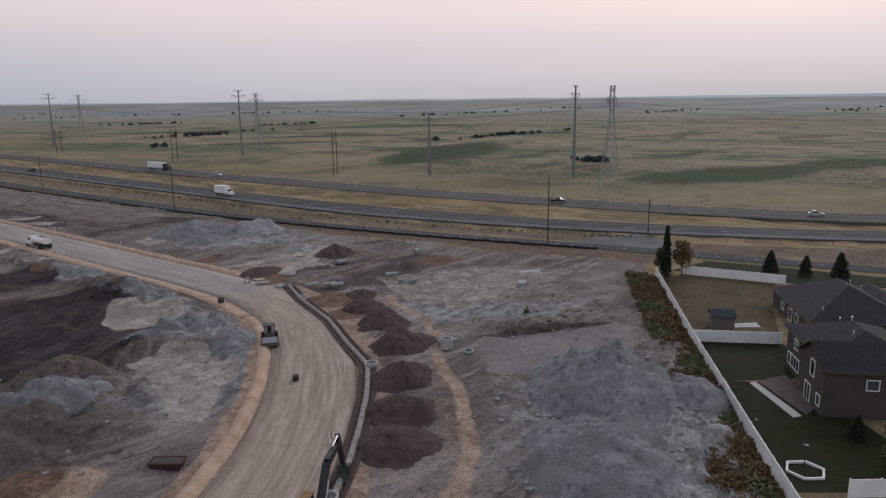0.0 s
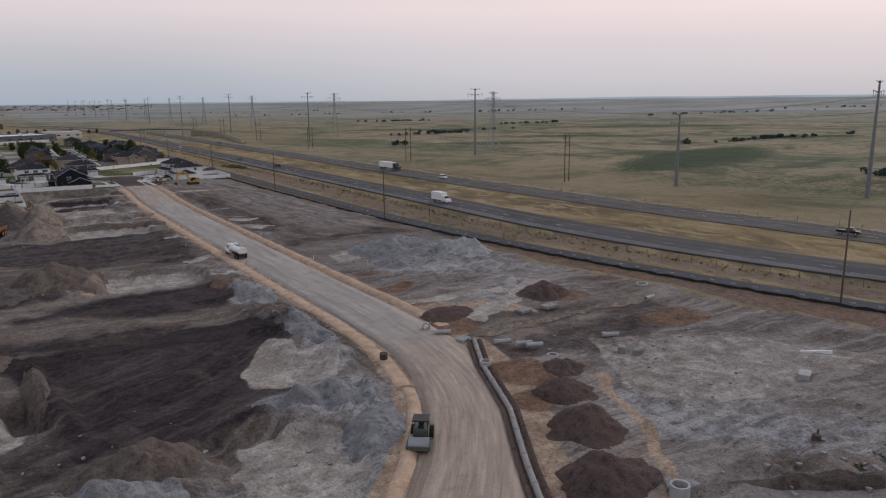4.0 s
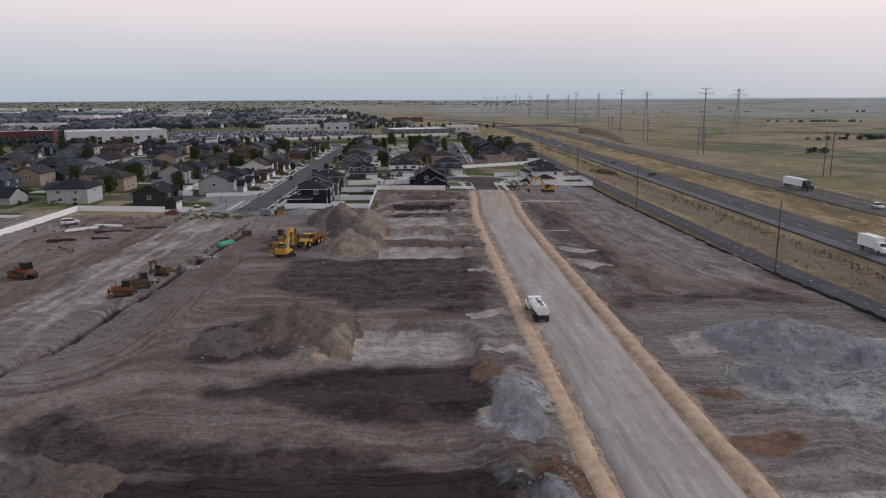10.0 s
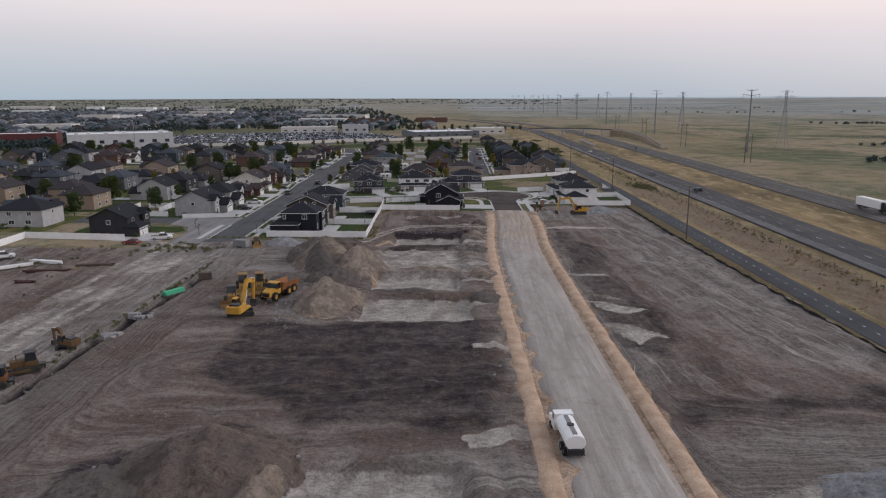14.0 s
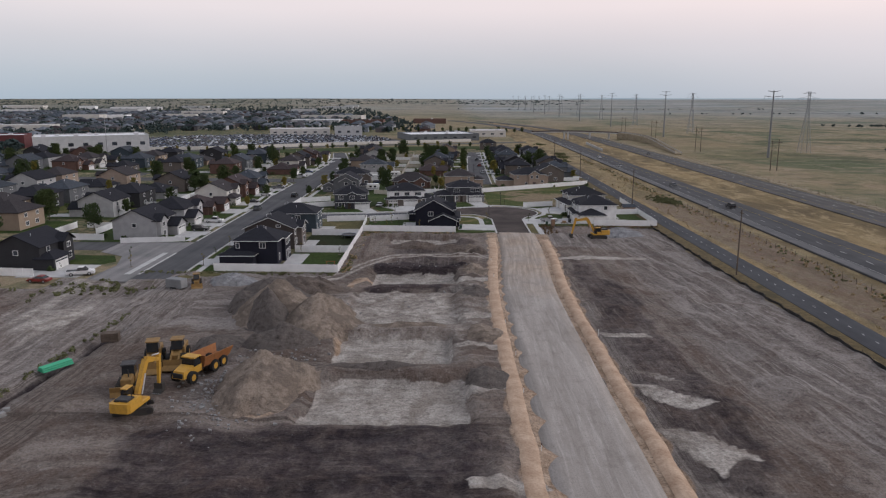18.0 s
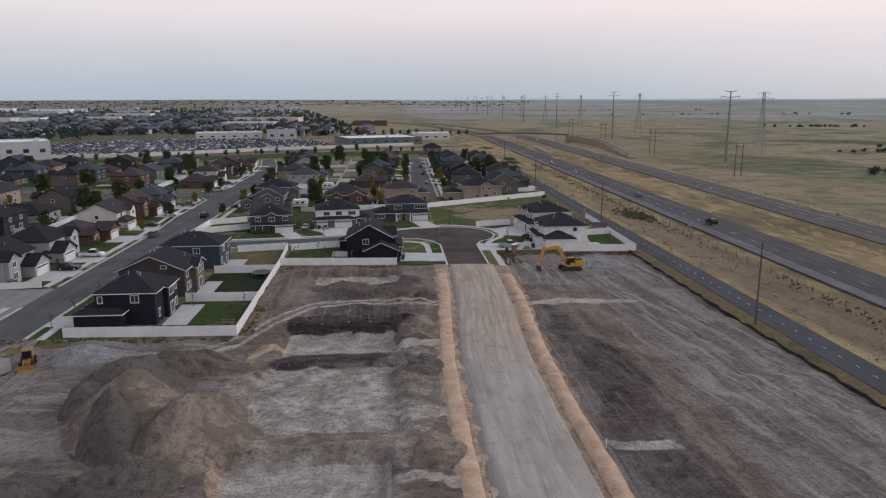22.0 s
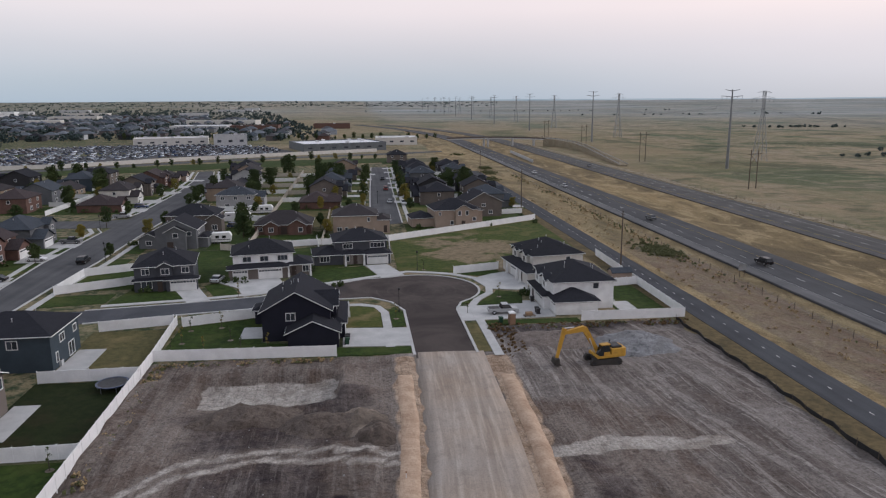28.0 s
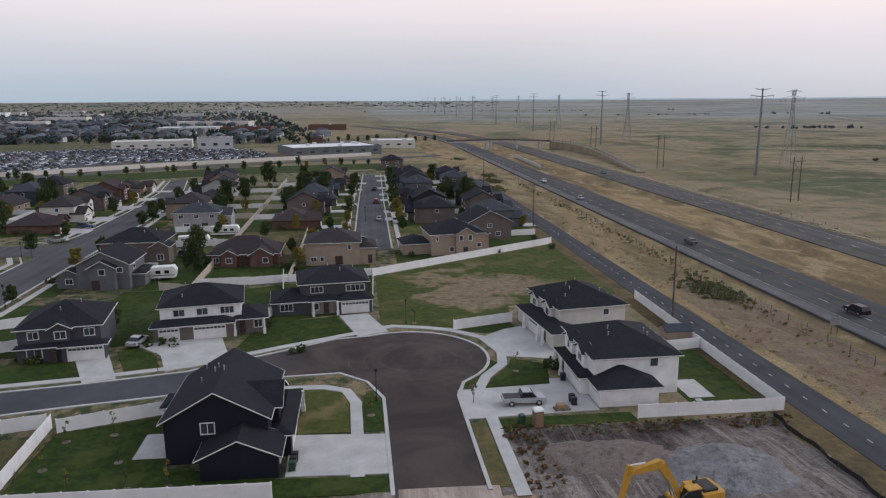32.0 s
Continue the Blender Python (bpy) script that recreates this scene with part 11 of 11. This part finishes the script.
def barrier(x, y, rz):
    e = thing("barricade", "small white and orange striped barricade", "barricade", on(x, y, rz, 0.08), "barricades")
    for v in (-0.35, 0.35):
        part("leg", M().box(-0.3, 0.3, v - 0.03, v + 0.03, 0, 0.06).box(-0.03, 0.03, v - 0.03, v + 0.03, 0, 1.1), TRIM_WHITE, e)
    for z in (0.45, 0.8):
        b = part("board", M().box(-0.02, 0.02, -0.5, 0.5, z, z + 0.22), TRIM_WHITE, e)
        part("stripe", M().box(-0.028, 0.028, -0.35, -0.15, z + 0.005, z + 0.215).box(-0.028, 0.028, 0.1, 0.3, z + 0.005, z + 0.215), ORANGE, b)


barrier(61.2, 64.2, 30)
barrier(46.4, 50.4, 30)


def marker(x, y, c=TRIM_WHITE):
    e = thing("survey_stake", "slim survey stake with a coloured top beside the road", "survey stake", on(x, y), "survey stakes")
    part("lath", M().box(-0.04, 0.04, -0.02, 0.02, -0.1, 1.2), TRIM_WHITE, e)
    part("flag", M().box(-0.05, 0.05, -0.03, 0.03, 1.0, 1.22), c, e)


for y in (157, 172, 188, 205, 222, 238, 252, 268, 284, 300, 316):
    marker(73.4 + 0.2 * math.sin(y), y, ORANGE if y % 3 else RUST_RED)
for x, y in ((96, 158), (88.3, 170), (88, 205), (88.2, 262)):
    marker(x, y)


def drum(x, y, r, h, mat, label, name="barrel"):
    e = thing(name, label, "barrel", on(x, y, 0, 0.05))
    part("shell", M().rod((0, 0, 0), (0, 0, h), r, r * 0.97, 16), mat, e)
    part("rim", M().ring((0, 0, h), (0, 0, 1), r * 1.05, r * 0.9, 0.08, 16).ring((0, 0, h * 0.5), (0, 0, 1), r * 1.04, r * 0.96, 0.06, 16), mat, e)


# A drum shape stands in for a brown stump here.
drum(70.8, 104.0, 0.55, 1.2, BARK, "dark brown stump built as a drum in the clay at the road edge")
drum(55.2, 66.4, 0.4, 0.7, BLACK, "small dark drum on the road bend")
# skips and crates
sk = thing("skip", "dark red steel skip with debris inside", "skip", on(33.0, 59.2, -52) @ Matrix.Scale(0.7, 4))
part("shell", flip_fix(M().hull8([(-1.9, -0.9, 0), (1.9, -0.9, 0), (1.9, 0.9, 0), (-1.9, 0.9, 0)], [(-2.3, -1.1, 1.3), (2.3, -1.1, 1.3), (2.3, 1.1, 1.3), (-2.3, 1.1, 1.3)]).mesh("shell", RUST_RED)), RUST_RED, sk)
part("rim", M().box(-2.35, 2.35, -1.15, -1.02, 1.2, 1.34).box(-2.35, 2.35, 1.02, 1.15, 1.2, 1.34).box(-2.35, -2.22, -1.15, 1.15, 1.2, 1.34).box(2.22, 2.35, -1.15, 1.15, 1.2, 1.34), RUST_RED, sk)
part("load", M().cbox(-2.0, 2.0, -0.9, 0.9, 1.1, 1.32, 0.2), BLACK, sk)
cr_ = thing("timber_stack", "dark stack of timber boards", "timber stack", on(9.0, 257.5, 12))
for i in range(5):
    for j in range(3):
        part("board", M().box(-1.3, 1.3, -0.8 + j * 0.55, -0.3 + j * 0.55, i * 0.28, i * 0.28 + 0.24), TIMBER, cr_)
gp = thing("pipe_bundle", "bundle of bright green plastic pipes", "pipe bundle", on(6.6, 245.6, 58))
for r in range(3):
    for k in range(6 - r):
        v = (k - (5 - r) / 2) * 0.28
        part("pipe_length", M().rod((-2.2, v, 0.16 + r * 0.24), (2.2, v, 0.16 + r * 0.24), 0.13, 0.13, 8), GREEN_PIPE, gp)
rk = random.Random(9)


def blocks(x, y, n, label, mat=ROCK):
    for _ in range(n):
        u, v = rk.uniform(-1.6, 1.6), rk.uniform(-1.6, 1.6)
        s = rk.uniform(0.4, 0.8)
        e = thing("concrete_block", label, "concrete block", on(x + u, y + v, rk.uniform(0, 90), 0.02), "concrete blocks")
        part("block", M().cbox(-s, s, -s * 0.7, s * 0.7, -0.1, s * rk.uniform(0.8, 1.3), 0.08), mat, e)


blocks(7.2, 219, 6, "grey concrete block in a loose group")
blocks(7.0, 230, 7, "grey concrete block in a loose group")
blocks(77.5, 60.5, 5, "broken pale concrete piece beside manhole sections")
for x, y, rz in ((102.3, 112.1, 12), (107.7, 111.7, 4)):
    e = thing("concrete_slab", "flat pale concrete slab lying on grey soil", "concrete slab", on(x, y, rz, 0.3))
    part("slab", M().cbox(-1.3, 1.3, -0.9, 0.9, -0.3, 0.16, 0.04), ROCK, e)
blocks(103, 88, 3, "pale concrete slab on grey soil")
for x, y, rz, L, m_, l_ in ((-28, 262, 4, 9, RUST_RED, "rusty steel beams laid on the ground"), (-38, 266, 40, 8, TRIM_WHITE, "long white pipes lying in weeds"), (-33, 271, -14, 8, TRIM_WHITE, "long white pipes lying in weeds"), (-36, 250, 12, 6, RUST_RED, "pile of rusty scrap steel"), (-27, 252, -5, 4, RUST_RED, "pile of rusty scrap steel"), (-20, 268, 8, 8, TIMBER, "stack of dark timbers on bare ground")):
    e = thing("material_pile", l_, "building material", on(x, y, rz, 0.05), "stored building materials")
    for k in range(6):
        v = (k % 3 - 1) * 0.5 + rk.uniform(-0.1, 0.1)
        part("length", M().box(-L / 2 + rk.uniform(-0.6, 0.6), L / 2 + rk.uniform(-0.6, 0.6), v - 0.16, v + 0.16, (k // 3) * 0.3, (k // 3) * 0.3 + 0.28), m_, e)
car(-45.5, 275, 30, C_WHITE, "white van parked in weeds by the fence", "suv", 0.1, "van")
box_trailer = thing("box_trailer", "small grey enclosed box trailer parked behind the fence", "trailer", on(8.0, 288.5, 160))
part("body", M().cbox(-1.9, 1.9, -1.0, 1.0, 0.5, 2.35, 0.12), DULL_STEEL, box_trailer)
part("rear_door", M().box(-1.95, -1.9, -0.85, 0.85, 0.6, 2.2), STEEL, box_trailer)
part("drawbar", M().box(1.9, 3.0, -0.06, 0.06, 0.45, 0.57).rod((2.9, 0, -0.05), (2.9, 0, 0.5), 0.05, 0.05, 6), BLACK, box_trailer)
for y_ in (-1.05, 1.05):
    part("fender", M().cbox(-0.75, 0.75, y_ - 0.14, y_ + 0.14, 0.62, 0.74, 0.04), BLACK, box_trailer)
    for x_ in (-0.38, 0.38):
        wheel(box_trailer, x_, y_, 0.32, 0.2)
# stepping stones beside the white house
for k in range(7):
    paver = thing("stepping_stone", "pale square concrete stepping stone in a lawn", "paver", on(118.9 + 0.12 * (k % 2), 371.6 + k * 1.3, 4 * (k % 3)), "stepping stones")
    part("slab", M().cbox(-0.45, 0.45, -0.4, 0.4, -0.05, 0.11, 0.02), CONCRETE, paver)
car(-22.5, 292.8, 175, C_RED, "dark red car parked at the end of the street", "sedan", 0.1)
ib = thing("concrete_inlet", "square pale concrete inlet box on the lot", "inlet", on(113.4, 68.5, 25))
part("box", M().cbox(-1.1, 1.1, -0.7, 0.7, -0.2, 0.9, 0.05), PIPE_GREY, ib)
# Black plate on the solid front, put in for the shaded hollow.
part("opening", M().box(-0.8, 0.8, -0.71, -0.69, 0.1, 0.6), BLACK, ib)
st = thing("stump", "dark upright stump on the grey lot", "stump", on(96.8, 57.6))
part("wood", M().rod((0, 0, -0.2), (0.1, 0, 1.2), 0.55, 0.4, 9).rod((0.1, 0, 0.6), (0.7, 0.2, 1.5), 0.2, 0.1, 6), BARK, st)
slab_ = thing("concrete_barrier", "long white concrete kerb length lying on the lot", "barrier", on(124, 73, -38))
part("length", M().prism([(-0.2, -0.1), (0.2, -0.1), (0.12, 0.4), (-0.12, 0.4)], -2.2, 2.2, "x"), TRIM_WHITE, slab_)


# ---- small things round the houses ----
def street_lamp(x, y, rz=0, h=4.2):
    e = thing("street_lamp", "slim dark street lamp on the pavement", "street lamp", on(x, y, rz), "street lamps")
    part("pole", M().rod((0, 0, -0.2), (0, 0, h), 0.07, 0.05, 8).rod((0, 0, 0), (0, 0, 0.6), 0.14, 0.1, 8), BLACK, e)
    part("lantern", M().hull8([(-0.12, -0.12, h), (0.12, -0.12, h), (0.12, 0.12, h), (-0.12, 0.12, h)], [(-0.2, -0.2, h + 0.4), (0.2, -0.2, h + 0.4), (0.2, 0.2, h + 0.4), (-0.2, 0.2, h + 0.4)]).add([(-0.22, -0.22, h + 0.4), (0.22, -0.22, h + 0.4), (0.22, 0.22, h + 0.4), (-0.22, 0.22, h + 0.4), (0, 0, h + 0.6)], [(0, 1, 4), (1, 2, 4), (2, 3, 4), (3, 0, 4), (3, 2, 1, 0)]), BLACK, e)


street_lamp(82.5, 408.6)
street_lamp(7.4, 427)
street_lamp(76.4, 376.2)
street_lamp(-8.2, 470)
street_lamp(76.6, 520)


def bin_(x, y, rz, c):
    e = thing("wheelie_bin", "dark wheeled rubbish bin beside a garage", "bin", on(x, y, rz, 0.1), "wheeled bins")
    part("body", M().hull8([(-0.26, -0.3, 0.05), (0.26, -0.3, 0.05), (0.26, 0.3, 0.05), (-0.26, 0.3, 0.05)], [(-0.32, -0.38, 1.0), (0.32, -0.38, 1.0), (0.32, 0.38, 1.0), (-0.32, 0.38, 1.0)]), c, e)
    part("lid", M().cbox(-0.34, 0.34, -0.4, 0.4, 1.0, 1.1, 0.05), c, e)
    for u in (-0.25, 0.25):
        part("wheel", M().rod((u - 0.04, 0.32, 0.12), (u + 0.04, 0.32, 0.12), 0.12, 0.12, 10), RUBBER, e)


GREEN_BIN = mat_plain("green_bin_plastic", (0.02, 0.06, 0.035), 0.5)
for x, y, rz, c in ((67.0, 359.2, 90, GREEN_BIN), (67.0, 360.2, 90, BLACK), (67.1, 361.2, 90, BLACK), (101.9, 372.0, 270, BLACK), (101.9, 373.0, 270, BLACK), (94.0, 367.6, 10, GREEN_BIN), (102.8, 380.2, 270, BLACK)):
    bin_(x, y, rz, c)
ptl = thing("portable_toilet", "brown portable toilet with a white roof", "portable toilet", on(95.8, 366.8, 5))
part("cabin", M().box(-0.55, 0.55, -0.55, 0.55, 0, 2.05), mat_plain("brown_plastic", (0.20, 0.12, 0.08), 0.6), ptl)
part("roof", M().cbox(-0.62, 0.62, -0.62, 0.62, 2.05, 2.3, 0.12), TRIM_WHITE, ptl)
part("door", M().box(-0.42, 0.42, -0.58, -0.54, 0.1, 1.95), mat_plain("brown_door_plastic", (0.26, 0.16, 0.10), 0.6), ptl)
wb = thing("timber_pallet", "pallets and timber stacked on a driveway", "pallet", on(100.0, 370.9, 4, 0.12))
for k in range(6):
    part("board", M().box(-1.0, 1.0, -0.6 + k * 0.2, -0.45 + k * 0.2, 0.14, 0.2), TAN_PILE, wb)
for k in range(3):
    part("bearer", M().box(-1.0 + k * 0.9, -0.8 + k * 0.9, -0.6, 0.55, 0.0, 0.14), TIMBER, wb)
part("load", M().cbox(-0.7, 0.5, -0.4, 0.4, 0.2, 0.75), mat_plain("cardboard", (0.30, 0.20, 0.12), 0.8), wb)
tp = thing("trampoline", "round black trampoline in the corner of a yard", "trampoline", on(35.4, 344.6, 0, 0.06))
part("mat", M().rod((0, 0, 0.85), (0, 0, 0.9), 1.9, 1.9, 24), BLACK, tp)
part("rim", M().ring((0, 0, 0.88), (0, 0, 1), 2.15, 1.9, 0.1, 24), C_BLUE, tp)
for k in range(6):
    a = math.pi * k / 3
    part("leg", M().rod((2.0 * math.cos(a), 2.0 * math.sin(a), 0), (2.0 * math.cos(a), 2.0 * math.sin(a), 0.85), 0.04, 0.04, 6), DULL_STEEL, tp)
fp = thing("swing_set", "orange-red plastic play frame in a yard bed", "play frame", on(36.4, 306.6, 0, 0.06))
for u in (-0.9, 0.9):
    part("leg", M().rod((u, -0.7, 0), (u, 0, 1.9), 0.06, 0.06, 6).rod((u, 0.7, 0), (u, 0, 1.9), 0.06, 0.06, 6), ORANGE, fp)
part("beam", M().rod((-1.1, 0, 1.9), (1.1, 0, 1.9), 0.07, 0.07, 6), ORANGE, fp)
part("slide", M().hull8([(-0.3, -0.2, 1.2), (0.3, -0.2, 1.2), (0.3, -1.8, 0.1), (-0.3, -1.8, 0.1)], [(-0.3, -0.2, 1.3), (0.3, -0.2, 1.3), (0.3, -1.8, 0.2), (-0.3, -1.8, 0.2)]), RUST_RED, fp)
laid("planting_bed", [(30.5, 305), (37.6, 305), (37.6, 311.5), (34.5, 312), (31, 308.5)], 0.075, DARK_PILE, "bare dark planting bed in a yard", "planting bed")
laid("planting_bed", [(33.5, 350.5), (37.4, 350.5), (37.2, 368), (27, 363.5), (31, 361)], 0.075, WEEDS, "weedy bare bed in a yard", "planting bed")
for x0, y0, x1, y1 in ((118.0, 372.4, 121.5, 378.5), (117.6, 389.6, 119, 392)):
    laid("patio", [(x0, y0), (x1, y0), (x1, y1), (x0, y1)], 0.10, CONCRETE, "pale paved patch behind a white house", "patio")
ac = thing("air_conditioner", "grey outdoor air conditioning unit by a wall", "air conditioner", on(24.8, 354.5, 0, 0.1))
part("case", M().cbox(-0.4, 0.4, -0.4, 0.4, 0, 0.85), GREY_METAL, ac)
part("fan_grille", M().ring((0, 0, 0.86), (0, 0, 1), 0.33, 0.05, 0.03, 14), BLACK, ac)
sg = thing("road_sign", "back of a grey road sign on two posts", "road sign", on(hwy(400) - 2.6, 396, 4))
for u in (-0.6, 0.6):
    part("post", M().box(u - 0.05, u + 0.05, -0.05, 0.05, -0.4, 2.6), TIMBER, sg)
part("board", M().box(-1.0, 1.0, -0.09, -0.05, 1.2, 2.6), STEEL, sg)
gs = thing("shed", "low beige garden shed with a grey roof behind the vinyl fence", "shed", on(126.3, 395.2, 90))
part("wall", M().prism([(-1.4, -0.2), (1.4, -0.2), (1.4, 2.0), (0, 2.7), (-1.4, 2.0)], -2.2, 2.2, "y"), BEIGE, gs)
part("roof", flip_fix(M().prism([(-1.7, 1.9), (0, 2.75), (1.7, 1.9), (1.7, 2.02), (0, 2.88), (-1.7, 2.02)], -2.4, 2.4, "y").mesh("roof", R_GREY)), R_GREY, gs)
